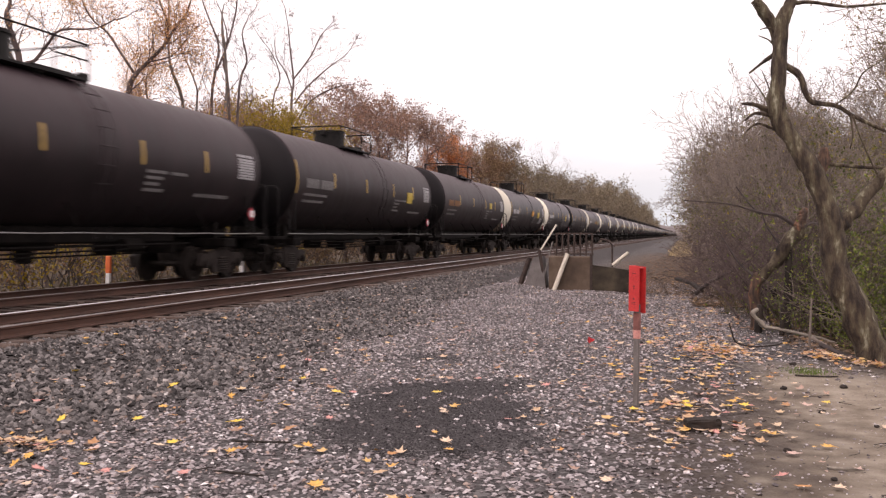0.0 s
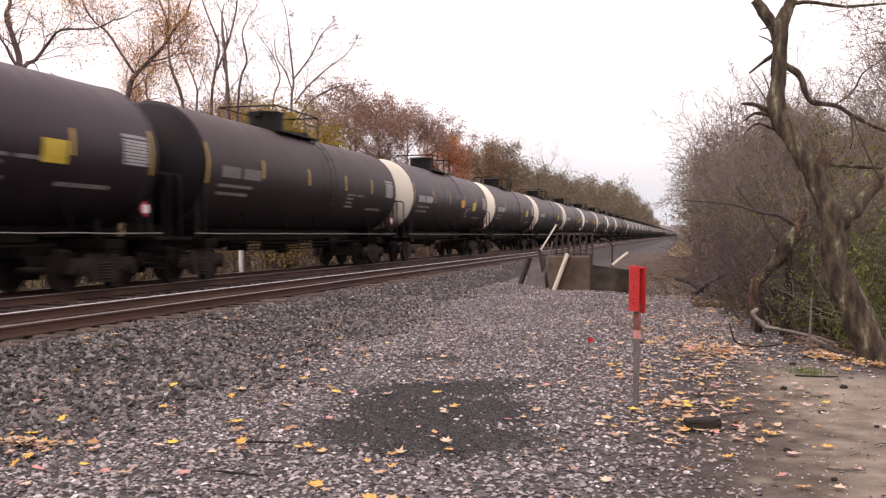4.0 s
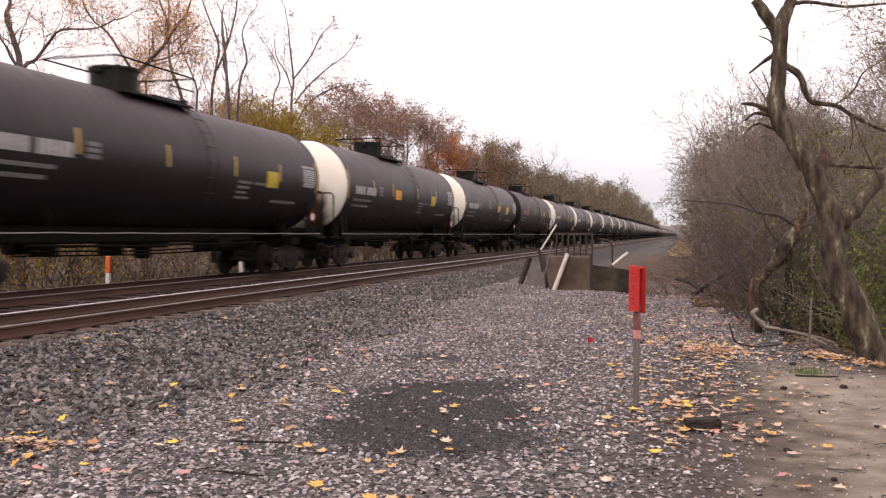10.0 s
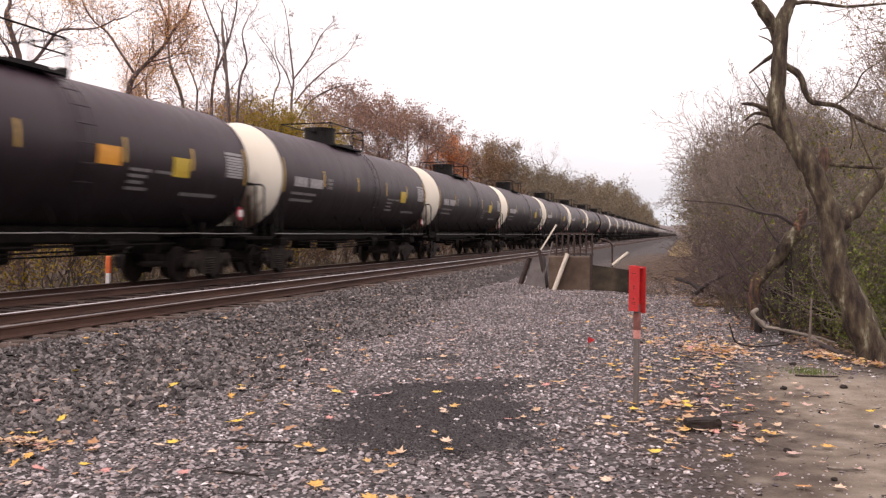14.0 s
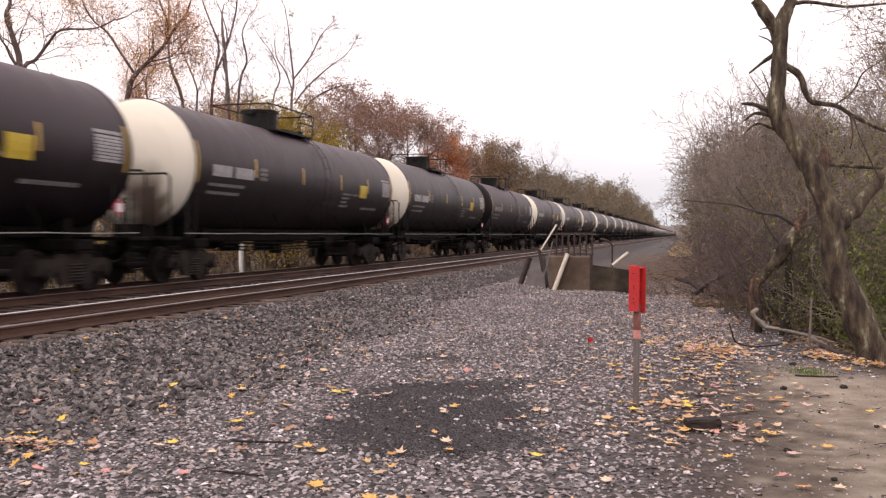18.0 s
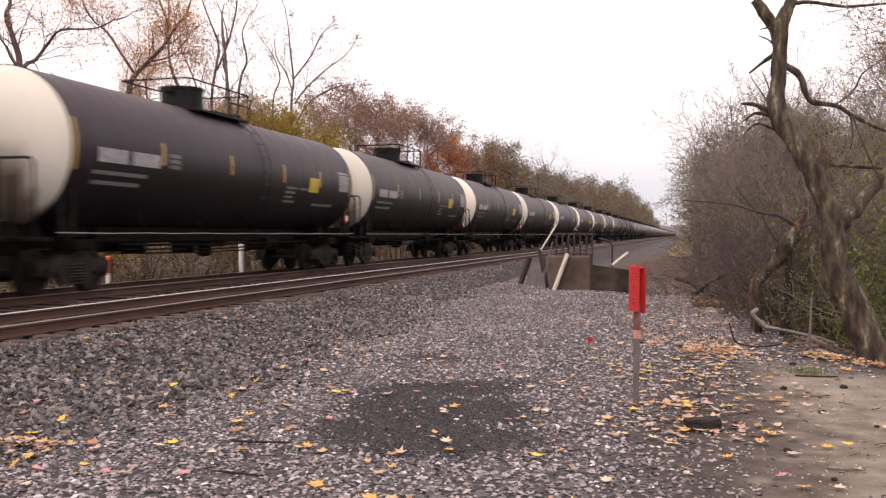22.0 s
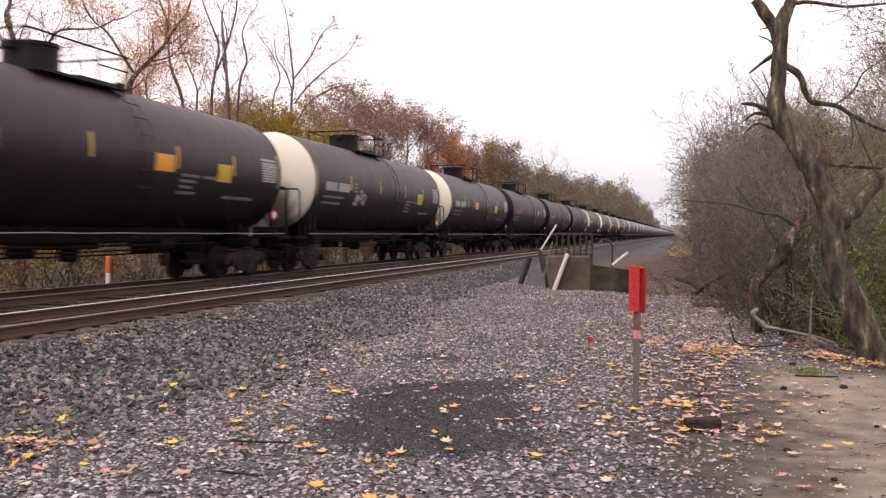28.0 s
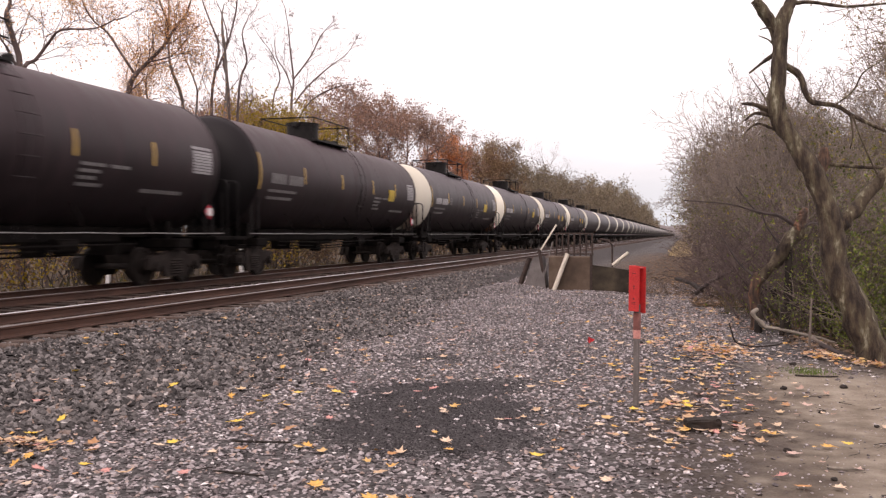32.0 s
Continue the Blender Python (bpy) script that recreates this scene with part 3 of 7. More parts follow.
# ---- loose stone ----
def stone_field(name, label, material, count, area, size, seed, keep=None, lift=0.3, flat=0.7, tip=1.1):
    """Many small angular stones in one mesh: squashed, turned octahedra with knocked corners."""
    rng = np.random.default_rng(seed)
    (xa, xb), (ya, yb) = area
    u = rng.random((count, 2))
    x = xa + (xb - xa) * u[:, 0]
    y = ya + (yb - ya) * u[:, 1] ** 1.6
    if keep is not None:
        ok = keep(x, y, rng)
        x, y = x[ok], y[ok]
    n = len(x)
    z = np.array([land(a, b) for a, b in zip(x, y)])
    base = np.array([(1, 0, 0), (-1, 0, 0), (0, 1, 0), (0, -1, 0), (0, 0, 1), (0, 0, -1)], np.float64)
    tri = np.array([(0, 2, 4), (2, 1, 4), (1, 3, 4), (3, 0, 4), (2, 0, 5), (1, 2, 5), (3, 1, 5), (0, 3, 5)])
    v = base[None] * (1 + 0.35 * (rng.random((n, 6, 1)) - 0.5)) + 0.28 * (rng.random((n, 6, 3)) - 0.5)
    s = size * (0.55 + 0.9 * rng.random((n, 1, 1)) ** 1.8)
    dims = np.stack([0.7 + 0.6 * rng.random(n), 0.6 + 0.5 * rng.random(n), flat * (0.6 + 0.6 * rng.random(n))], 1)[:, None, :]
    v = v * dims * s
    a, b = rng.random(n) * 6.283, (rng.random(n) - 0.5) * tip
    ca, sa, cb, sb = np.cos(a)[:, None], np.sin(a)[:, None], np.cos(b)[:, None], np.sin(b)[:, None]
    x1, z1 = v[:, :, 0] * cb + v[:, :, 2] * sb, -v[:, :, 0] * sb + v[:, :, 2] * cb
    vx, vy = x1 * ca - v[:, :, 1] * sa, x1 * sa + v[:, :, 1] * ca
    out = np.stack([vx + x[:, None], vy + y[:, None], z1 + z[:, None] + lift * s[:, :, 0] * flat], 2)
    f = tri[None] + (np.arange(n) * 6)[:, None, None]
    ob = fast(name, out.reshape(-1, 3), f.reshape(-1, 3), material)
    tagged(ob, label, "gravel", kind="stuff")
    return ob


def ballast_side(x, y, r):
    """The shoulder of coarse ballast, its ragged foot running along the access road."""
    foot = -4.75 + 0.25 * np.sin(0.9 * y) + 0.18 * np.sin(2.3 * y + 1) - 0.11 * np.maximum(0, y - 12) + 0.35 * r.normal(size=len(x))
    return x < foot


def in_patch(x, y):
    """The shallow pits of fine dark cinder on the access road, three running into each other and a strip beyond."""
    wob = 0.22 * np.sin(5.1 * x + 2.3 * y) + 0.18 * np.sin(6.3 * y - 4 * x) + 0.16 * np.sin(13 * x + 9 * y)
    near = np.abs((x + 2.0) / 0.98) ** 3 + np.abs((y - 6.72) / 0.62) ** 2.4 + wob
    middle = np.abs((x + 2.22) / 0.90) ** 3 + np.abs((y - 7.85) / 0.62) ** 2.4 + wob
    far = np.abs((x + 2.3) / 0.90) ** 2.6 + np.abs((y - 9.05 - 0.55 * (x + 2.3)) / 0.62) ** 2 + wob
    strip = ((x + 3.2) / 0.50) ** 2 + ((y - 11.15) / 0.36) ** 2 + 0.5 * wob
    return (near < 1) | (middle < 1) | (far < 0.95) | (strip < 0.8)


def on_lot(x, y):
    return (x - 0.06 * y + 0.12 * np.sin(1.7 * y) + 0.1 * np.sin(4.1 * y) > 0.0) & (y < 11.6)


def keep_road(x, y, rng):
    p = np.ones(len(x))
    p[in_patch(x + 0.09 * rng.normal(size=len(x)), y + 0.10 * rng.normal(size=len(x)))] = 0.04
    p[on_lot(x, y)] = 0.05
    p[ballast_side(x, y, rng)] = 0.12
    p[(x + 0.3 * rng.normal(size=len(x)) > -0.3) & (y < 12.5)] *= 0.55
    p[(x + 0.2 * rng.normal(size=len(x)) > -0.15) & (y < 10) & (y > 6)] *= 0.6
    p[(x > 0.9) & (y > 11)] = 0.35
    return rng.random(len(x)) < p


# ---- the tank train ----
R_TANK, Z_TANK = 1.67, 3.03
FRONT, REAR = -7.55, 7.76  # the seams where the heads begin
ZC = 3.13  # height of the lettering
WHEEL_R = 0.46


def glyphs(bm, side, y0, y1, z0, z1, n, seed, proud=0.010):
    """A line of n small painted blocks of uneven width: writing too blurred to read."""
    rng = random.Random(seed)
    w = (y1 - y0) / n
    for i in range(n):
        g = w * rng.uniform(0.12, 0.3)
        patch(bm, side, y0 + w * i + g / 2, y0 + w * (i + 1) - g / 2, z0, z1, proud, 1 if z1 - z0 < 0.2 else 2)
    return bm


def patch(bm, side, y0, y1, z0, z1, proud=0.012, rows=3):
    """A thin plate that follows the curve of the shell on one side."""
    def at(y, z, off):
        a = math.asin(max(-1, min(1, (z - Z_TANK) / R_TANK)))
        r = R_TANK + off
        return bm.verts.new((side * r * math.cos(a), y, Z_TANK + r * math.sin(a)))
    prev = None
    for i in range(rows + 1):
        z = z0 + (z1 - z0) * i / rows
        row = [at(y0, z, -0.01), at(y0, z, proud), at(y1, z, proud), at(y1, z, -0.01)]
        if prev:
            for k in range(3):
                bm.faces.new((prev[k], prev[k + 1], row[k + 1], row[k]))
        else:
            first = row
        prev = row
    bm.faces.new(first)
    bm.faces.new(prev)
    bmesh.ops.recalc_face_normals(bm, faces=bm.faces)
    return bm


def head_profile(sign, n=9):
    pts = []
    for i in range(n + 1):
        a = math.pi / 2 * i / n
        pts.append(((FRONT if sign < 0 else REAR) + sign * 0.74 * math.sin(a), R_TANK * 0.998 * math.cos(a) if i < n else 0.0))
    return pts


def build_truck(car, y):
    """A two-axle freight truck: bolster, two cast side frames with springs, two wheelsets."""
    bm = bmesh.new()
    box(bm, -1.05, 1.05, -0.2, 0.2, 0.42, 0.78, 0.04)
    box(bm, -0.35, 0.35, -0.35, 0.35, 0.76, 0.88, 0.03)
    truck = part("truck", bm, M["truck_steel"], car, "grimy cast-steel freight truck")
    truck.matrix_basis = pose(0, y, 0)
    for s in (-1, 1):
        bm = bmesh.new()
        x0, x1 = s * 1.02 - 0.07, s * 1.02 + 0.07
        outline = [(-1.15, 0.40), (-1.15, 0.66), (-0.98, 0.74), (-0.62, 0.72), (-0.34, 0.84), (0.34, 0.84), (0.62, 0.72), (0.98, 0.74), (1.15, 0.66), (1.15, 0.40), (0.72, 0.40), (0.60, 0.50), (0.42, 0.20), (-0.42, 0.20), (-0.60, 0.50), (-0.72, 0.40)]
        a = [bm.verts.new((x0, p, q)) for p, q in outline]
        b = [bm.verts.new((x1, p, q)) for p, q in outline]
        bm.faces.new(a)
        bm.faces.new(b[::-1])
        for k in range(len(outline)):
            j = (k + 1) % len(outline)
            bm.faces.new((a[k], b[k], b[j], a[j]))
        bmesh.ops.recalc_face_normals(bm, faces=bm.faces)
        part("side_frame", bm, M["truck_steel"], truck)
        bm = bmesh.new()
        zig = [(s * (1.10 + (0.035 if k % 2 else 0.0)), 0.25 + 0.032 * k) for k in range(13)] + [(s * 1.0, 0.25 + 0.032 * 12), (s * 1.0, 0.25)]
        a = [bm.verts.new((p, -0.24, q)) for p, q in zig]
        b = [bm.verts.new((p, 0.24, q)) for p, q in zig]
        for k in range(len(zig)):
            j = (k + 1) % len(zig)
            bm.faces.new((a[k], b[k], b[j], a[j]))
        bmesh.ops.recalc_face_normals(bm, faces=bm.faces)
        part("spring_nest", bm, M["truck_steel"], truck)
        for yy in (-0.89, 0.89):
            bm = bmesh.new()
            tube(bm, [(s * 1.06, yy, WHEEL_R), (s * 1.17, yy, WHEEL_R)], 0.12, 10)
            tube(bm, [(s * 1.17, yy, WHEEL_R), (s * 1.19, yy, WHEEL_R)], 0.085, 8)
            part("bearing_cap", bm, M["wheel_steel"], truck)
    for yy in (-0.89, 0.89):
        bm = bmesh.new()
        tube(bm, [(-1.06, 0, 0), (1.06, 0, 0)], 0.075, 10)
        for s in (-1, 1):
            prof = [(-0.085, 0.06), (-0.085, 0.485), (-0.055, 0.485), (-0.05, WHEEL_R), (0.06, WHEEL_R - 0.005), (0.06, 0.40), (0.02, 0.37), (0.015, 0.20), (0.07, 0.17), (0.07, 0.06)]
            rings = [[bm.verts.new((s * (HALF_GAUGE + p), r * math.cos(2 * math.pi * k / 22), r * math.sin(2 * math.pi * k / 22))) for k in range(22)] for p, r in prof]
            for u, v in zip(rings, rings[1:]):
                for k in range(22):
                    bm.faces.new((u[k], u[(k + 1) % 22], v[(k + 1) % 22], v[k]))
        bmesh.ops.recalc_face_normals(bm, faces=bm.faces)
        w = part("wheelset", bm, M["wheel_steel"], truck, "dark steel wheels on a turning axle")
        w.matrix_parent_inverse = Matrix.Translation((0, yy, WHEEL_R))
        w.rotation_mode = "QUATERNION"
    return truck


def guard_rail(bm, pts, r=0.03):
    return tube(bm, pts, r, 6)


def build_tank_car(style):
    """style: cream (white leading head), cream_fore (its orange placard further forward), cream_plain, black (all-black, older), black_card, black_plain."""
    black = style.startswith("black")
    label = {"cream": "black tank car with cream leading head, yellow and orange placards", "cream_fore": "black tank car with cream leading head, orange placard amidships", "cream_plain": "black tank car with a cream leading head and one yellow placard", "black_card": "older all-black tank car with one yellow placard", "black": "older all-black tank car with faded orange lettering", "black_plain": "older all-black tank car with faded white lettering"}[style]
    car = empty("tank_car", label=label, category="tank car", group="cars of the oil train")
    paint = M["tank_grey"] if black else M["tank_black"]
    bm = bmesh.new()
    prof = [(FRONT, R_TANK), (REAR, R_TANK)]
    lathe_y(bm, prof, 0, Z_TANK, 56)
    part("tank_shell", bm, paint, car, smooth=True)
    for y in (-2.4, 0.25, 2.9):
        bm = bmesh.new()
        lathe_y(bm, [(y - 0.03, R_TANK - 0.01), (y - 0.012, R_TANK + 0.0025), (y + 0.012, R_TANK + 0.0025), (y + 0.03, R_TANK - 0.01)], 0, Z_TANK, 56)
        part("weld_seam", bm, paint, car, smooth=True)
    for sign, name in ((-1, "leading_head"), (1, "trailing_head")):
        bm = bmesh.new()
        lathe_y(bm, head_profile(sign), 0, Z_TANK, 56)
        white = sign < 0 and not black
        part(name, bm, M["head_white"] if white else M["head_black_shaded"], car, "rust-stained cream domed tank end" if white else "black domed tank end", smooth=True)
        bm = bmesh.new()
        y = FRONT + 0.005 if sign < 0 else REAR - 0.005
        lathe_y(bm, [(y - 0.04, R_TANK - 0.01), (y - 0.04, R_TANK + 0.014), (y + 0.04, R_TANK + 0.014), (y + 0.04, R_TANK - 0.01)], 0, Z_TANK, 56)
        part("end_hoop", bm, paint, car)
    # stub sills under the two ends
    for ya, yb in ((-8.3, -5.2), (5.2, 8.4)):
        bm = bmesh.new()
        box(bm, -0.16, 0.16, ya, yb, 0.80, 1.16, 0.02)
        box(bm, -0.28, 0.28, ya, yb, 1.155, 1.19)
        box(bm, -0.42, 0.42, ya + 0.25, yb - 0.25, 1.185, 1.50)
        part("stub_sill", bm, M["under_steel"], car)
    for y in (-6.75, 6.7):
        bm = bmesh.new()
        box(bm, -1.35, 1.35, y - 0.32, y + 0.32, 0.90, 1.14, 0.03)
        box(bm, -0.9, 0.9, y - 0.10, y + 0.10, 1.13, Z_TANK - 1.45)
        part("saddle", bm, M["under_steel"], car)
    for y in (-6.75, 6.7):
        build_truck(car, y)
    bm = bmesh.new()
    box(bm, -0.5, 0.5, -5.3, 5.3, 1.03, Z_TANK - R_TANK + 0.1, 0.05)
    part("belly_channel", bm, M["under_steel"], car)
    # side hand rails, long and light, on stanchions
    for s in (-1, 1):
        bm = bmesh.new()
        sag = [(s * 1.56, y, 1.275 - (0.012 if i % 2 else 0.0)) for i, y in enumerate((-7.9, -6.15, -4.9, -3.65, -2.4, -1.15, 0.1, 1.35, 2.6, 3.85, 5.1, 6.25, 8.2))]
        tube(bm, sag, 0.013, 6)
        part("hand_rail", bm, M["rail_grey"], car, "thin grey side hand rail")
        for y in (-7.4, -4.9, -2.4, 0.1, 2.6, 5.1, 7.4):
            bm = bmesh.new()
            tube(bm, [(s * 1.56, y, 1.28), (s * 1.40, y, 1.62), (s * 1.22, y, 1.90)], 0.018, 5)
            part("stanchion", bm, M["under_steel"], car)
    # ends: platform, rails over the head, steps, coupler
    for e in (-1, 1):
        bm = bmesh.new()
        box(bm, -1.5, 1.5, e * 8.38 - 0.42, e * 8.38 + 0.42, 1.10, 1.19, 0.015)
        part("end_platform", bm, M["under_steel"], car)
        y = -8.42 if e < 0 else 8.66
        bm = bmesh.new()
        guard_rail(bm, [(-1.45, y, 1.2), (-1.45, y, 2.62), (-1.36, y, 2.72), (1.36, y, 2.72), (1.45, y, 2.62), (1.45, y, 1.2)])
        part("end_rail", bm, M["black_steel"], car, "bent pipe rail across the tank end")
        for x, z in ((-0.42, 2.72), (0.42, 2.25), (0.95, 2.40)):
            bm = bmesh.new()
            tube(bm, [(x, y, 1.2), (x, y, z)], 0.026, 6)
            part("end_rail_post", bm, M["black_steel"], car)
        for s in (-1, 1):
            bm = bmesh.new()
            for yy in (e * 8.30 - 0.24, e * 8.30 + 0.24):
                tube(bm, [(s * 1.46, yy, 0.42), (s * 1.46, yy, 1.15)], 0.022, 6)
            for z in (0.44, 0.70, 0.95):
                box(bm, s * 1.46 - 0.1, s * 1.46 + 0.04, e * 8.30 - 0.24, e * 8.30 + 0.24, z - 0.015, z + 0.015)
            part("end_step", bm, M["under_steel"], car)
            bm = bmesh.new()
            guard_rail(bm, [(s * 1.52, e * 7.35, 1.2), (s * 1.52, e * 7.35, 2.3), (s * 1.40, e * 7.35, 2.42)])
            guard_rail(bm, [(s * 1.52, e * 7.75, 1.2), (s * 1.50, e * 7.75, 2.05)])
            part("grab_iron", bm, M["black_steel"], car)
            if s < 0 or e < 0:
                continue
            # square placard on point, in a holder
            bm = bmesh.new()
            yc, zc = 7.45, 1.82
            v = [bm.verts.new((s * 1.60 + o, yc + dy, zc + dz)) for o in (0, -0.02 * s) for dy, dz in ((-0.19, 0), (0, -0.19), (0.19, 0), (0, 0.19))]
            bm.faces.new(v[:4])
            bm.faces.new(v[4:])
            for k in range(4):
                bm.faces.new((v[k], v[(k + 1) % 4], v[4 + (k + 1) % 4], v[4 + k]))
            bmesh.ops.recalc_face_normals(bm, faces=bm.faces)
            pl = part("placard", bm, M["haz_red"], car, "red and white diamond placard")
            bm = bmesh.new()
            box(bm, s * 1.612 - 0.006, s * 1.612 + 0.006, yc - 0.105, yc + 0.105, zc - 0.09, zc + 0.10)
            part("placard_panel", bm, M["haz_white"], pl)
            bm = bmesh.new()
            box(bm, s * 1.575 - 0.012, s * 1.575 + 0.004, yc - 0.02, yc + 0.02, 1.27, zc)
            part("placard_bracket", bm, M["under_steel"], car)
        bm = bmesh.new()
        tube(bm, [(0, e * 8.5, 0.88), (0, e * 8.86, 0.88)], 0.09, 8)
        box(bm, -0.16, 0.14, e * 8.86 - 0.12, e * 8.86 + 0.12, 0.72, 1.02, 0.04)
        part("coupler", bm, M["under_steel"], car)
        bm = bmesh.new()
        tube(bm, [(0.3, e * 8.5, 0.85), (0.3, e * 8.75, 0.62), (0.2, e * 8.95, 0.58)], 0.028, 6)
        part("air_hose", bm, M["black_steel"], car)
    # manway dome, walkway and its rail
    top = Z_TANK + R_TANK
    dy = -0.85
    bm = bmesh.new()
    lathe_z(bm, [(0.58, top - 0.12), (0.58, top + 0.50), (0.56, top + 0.52)], 0, dy, 28)
    dome = part("manway_dome", bm, M["black_steel"], car, "black drum-shaped fittings housing")
    bm = bmesh.new()
    lathe_z(bm, [(0.62, top + 0.50), (0.62, top + 0.57), (0.40, top + 0.60), (0.08, top + 0.61)], 0, dy, 28)
    part("lid", bm, M["black_steel"], dome)
    bm = bmesh.new()
    box(bm, -0.12, 0.12, dy - 0.72, dy - 0.58, top + 0.38, top + 0.55, 0.02)
    part("hinge", bm, M["black_steel"], dome)
    bm = bmesh.new()
    for s in (-1, 1):
        box(bm, s * 0.80 - 0.22, s * 0.80 + 0.22, dy - 0.95, dy + 2.0, top - 0.16, top - 0.11)
        for yy in (dy - 0.8, dy + 0.5, dy + 1.85):
            tube(bm, [(s * 0.95, yy, top - 0.14), (s * 0.92, yy, top - 0.36)], 0.03, 6)
    box(bm, -0.6, 0.6, dy + 0.75, dy + 2.0, top + 0.0, top + 0.05)
    part("walkway", bm, M["black_steel"], car, "black steel grating walkway beside the dome")
    hr = 0.62
    for s in (-1, 1):
        for yy in (dy - 1.3, dy + 0.9, dy + 2.0):
            bm = bmesh.new()
            tube(bm, [(s * 1.0, yy, top - 0.14), (s * 1.0, yy, top + hr)], 0.028, 6)
            part("rail_post", bm, M["black_steel"], car)
        bm = bmesh.new()
        guard_rail(bm, [(s * 1.0, dy - 1.3, top + hr), (s * 1.0, dy + 2.0, top + hr)], 0.022)
        guard_rail(bm, [(s * 1.0, dy + 0.9, top + hr * 0.45), (s * 1.0, dy + 2.0, top + hr * 0.45)], 0.02)
        part("guard_rail", bm, M["black_steel"], car)
    for yy in (dy - 1.3, dy + 2.0):
        bm = bmesh.new()
        guard_rail(bm, [(-1.0, yy, top + hr), (1.0, yy, top + hr)], 0.024)
        part("cross_rail", bm, M["black_steel"], car)
    bm = bmesh.new()
    lathe_z(bm, [(0.16, top - 0.05), (0.16, top + 0.22), (0.10, top + 0.26)], 0, 2.2, 14)
    part("relief_valve", bm, M["black_steel"], car)
    # ladder and bottom outlet
    for s in (-1, 1):
        bm = bmesh.new()
        for yy in (0.55, 1.0):
            pts = [(s * 1.60, yy, 1.15)]
            for i in range(9):
                a = math.radians(-28 + 108 * i / 8)
                pts.append((s * (R_TANK + 0.11) * math.cos(a), yy, Z_TANK + (R_TANK + 0.11) * math.sin(a)))
            tube(bm, pts, 0.011, 5)
        for i in range(9):
            a = math.radians(-24 + 104 * i / 8)
            x, z = s * (R_TANK + 0.11) * math.cos(a), Z_TANK + (R_TANK + 0.11) * math.sin(a)
            tube(bm, [(x, 0.5, z), (x, 1.05, z)], 0.015, 5)
        part("ladder", bm, paint, car)
    bm = bmesh.new()
    lathe_z(bm, [(0.12, 0.62), (0.22, 0.66), (0.22, 0.9), (0.30, 0.95), (0.30, Z_TANK - R_TANK + 0.1)], 0, 0.3, 14)
    part("bottom_outlet", bm, M["under_steel"], car)
    bm = bmesh.new()
    box(bm, -0.40, 0.40, -0.3, 0.9, 0.90, 1.06, 0.04)
    part("outlet_skid", bm, M["under_steel"], car)
    for y in (-4.3, -2.1, 2.0, 4.2):
        bm = bmesh.new()
        box(bm, 0.42, 1.12, y - 0.03, y + 0.03, 0.78, 1.04)
        box(bm, 0.42, 0.48, y - 0.03, y + 0.03, 1.0, 1.42)
        part("rod_hanger", bm, M["under_steel"], car)
    bm = bmesh.new()
    tube(bm, [(-0.75, -3.6, 0.98), (-0.75, -2.5, 0.98)], 0.19, 12)
    part("air_reservoir", bm, M["under_steel"], car)
    bm = bmesh.new()
    tube(bm, [(0.7, 2.7, 0.98), (0.7, 3.35, 0.98)], 0.17, 12)
    part("brake_cylinder", bm, M["under_steel"], car)
    for x, z, ya, yb in ((1.1, 1.02, -5.2, 5.0), (0.95, 0.90, -4.9, 2.6), (0.5, 0.80, -4.9, 5.2), (-1.1, 0.98, -5.2, 5.1)):
        bm = bmesh.new()
        tube(bm, [(x, ya, z), (x, -1.0, z - 0.05), (x, yb, z)], 0.022, 6)
        part("brake_rod", bm, M["under_steel"], car)
    # markings
    for s in (1,):
        d = s
        fore = style == "cream_fore"
        strips = [(-4.75, 2.86, 3.38), (-2.35, 2.84, 3.36), (1.25, 2.82, 3.36), (4.30, 2.82, 3.36)] if fore else [(-4.35, 2.86, 3.38), (-1.10, 2.84, 3.36), (2.15, 2.82, 3.36), (4.90, 2.82, 3.36)]
        if style != "black":
            strips.append((FRONT + 0.05, 2.56, 3.6))
        if not black:
            strips.append((REAR - 0.12, 2.6, 3.6))
        for y, z0, z1 in strips:
            w = 0.035 if abs(y) > 7 else 0.045
            bm = bmesh.new()
            patch(bm, d, y - w, y + w, z0, z1, 0.03 if y < FRONT + 0.1 else 0.012, rows=6)
            part("reflective_strip", bm, M["yellow_mark"], car, "upright yellow reflective strip")
        back = 0.9 if fore else 0.0
        ink = M["stencil_brown"] if style == "black" else M["stencil_dim"] if black else M["stencil"]
        bm = bmesh.new()
        glyphs(bm, d, -6.75, -5.72, ZC - 0.36, ZC - 0.06, 4, 5)
        glyphs(bm, d, -5.55, -4.50, ZC - 0.36, ZC - 0.06, 6, 8)
        tagged(part("lettering", bm, ink, car, "row of faded stencilled characters" if black else "row of white stencilled characters"), kind="stuff")
        bm = bmesh.new()
        glyphs(bm, d, -6.85, -4.95, ZC - 0.62, ZC - 0.54, 16, 1)
        glyphs(bm, d, -6.85, -5.15, ZC - 0.83, ZC - 0.75, 14, 2)
        tagged(part("lettering", bm, M["stencil_dim"], car), kind="stuff")
        bm = bmesh.new()
        for k in range(4):
            glyphs(bm, d, 2.35 - back, 3.15 - back - 0.12 * (k % 3), ZC - 0.47 - 0.14 * k, ZC - 0.40 - 0.14 * k, 7, 3 + k)
        glyphs(bm, d, 3.35 - back, 4.0 - back, ZC - 0.47, ZC - 0.40, 6, 9)
        glyphs(bm, d, 4.6, 6.3, ZC - 0.93, ZC - 0.85, 10, 11)
        tagged(part("lettering", bm, M["stencil_dim"], car), kind="stuff")
        bm = bmesh.new()
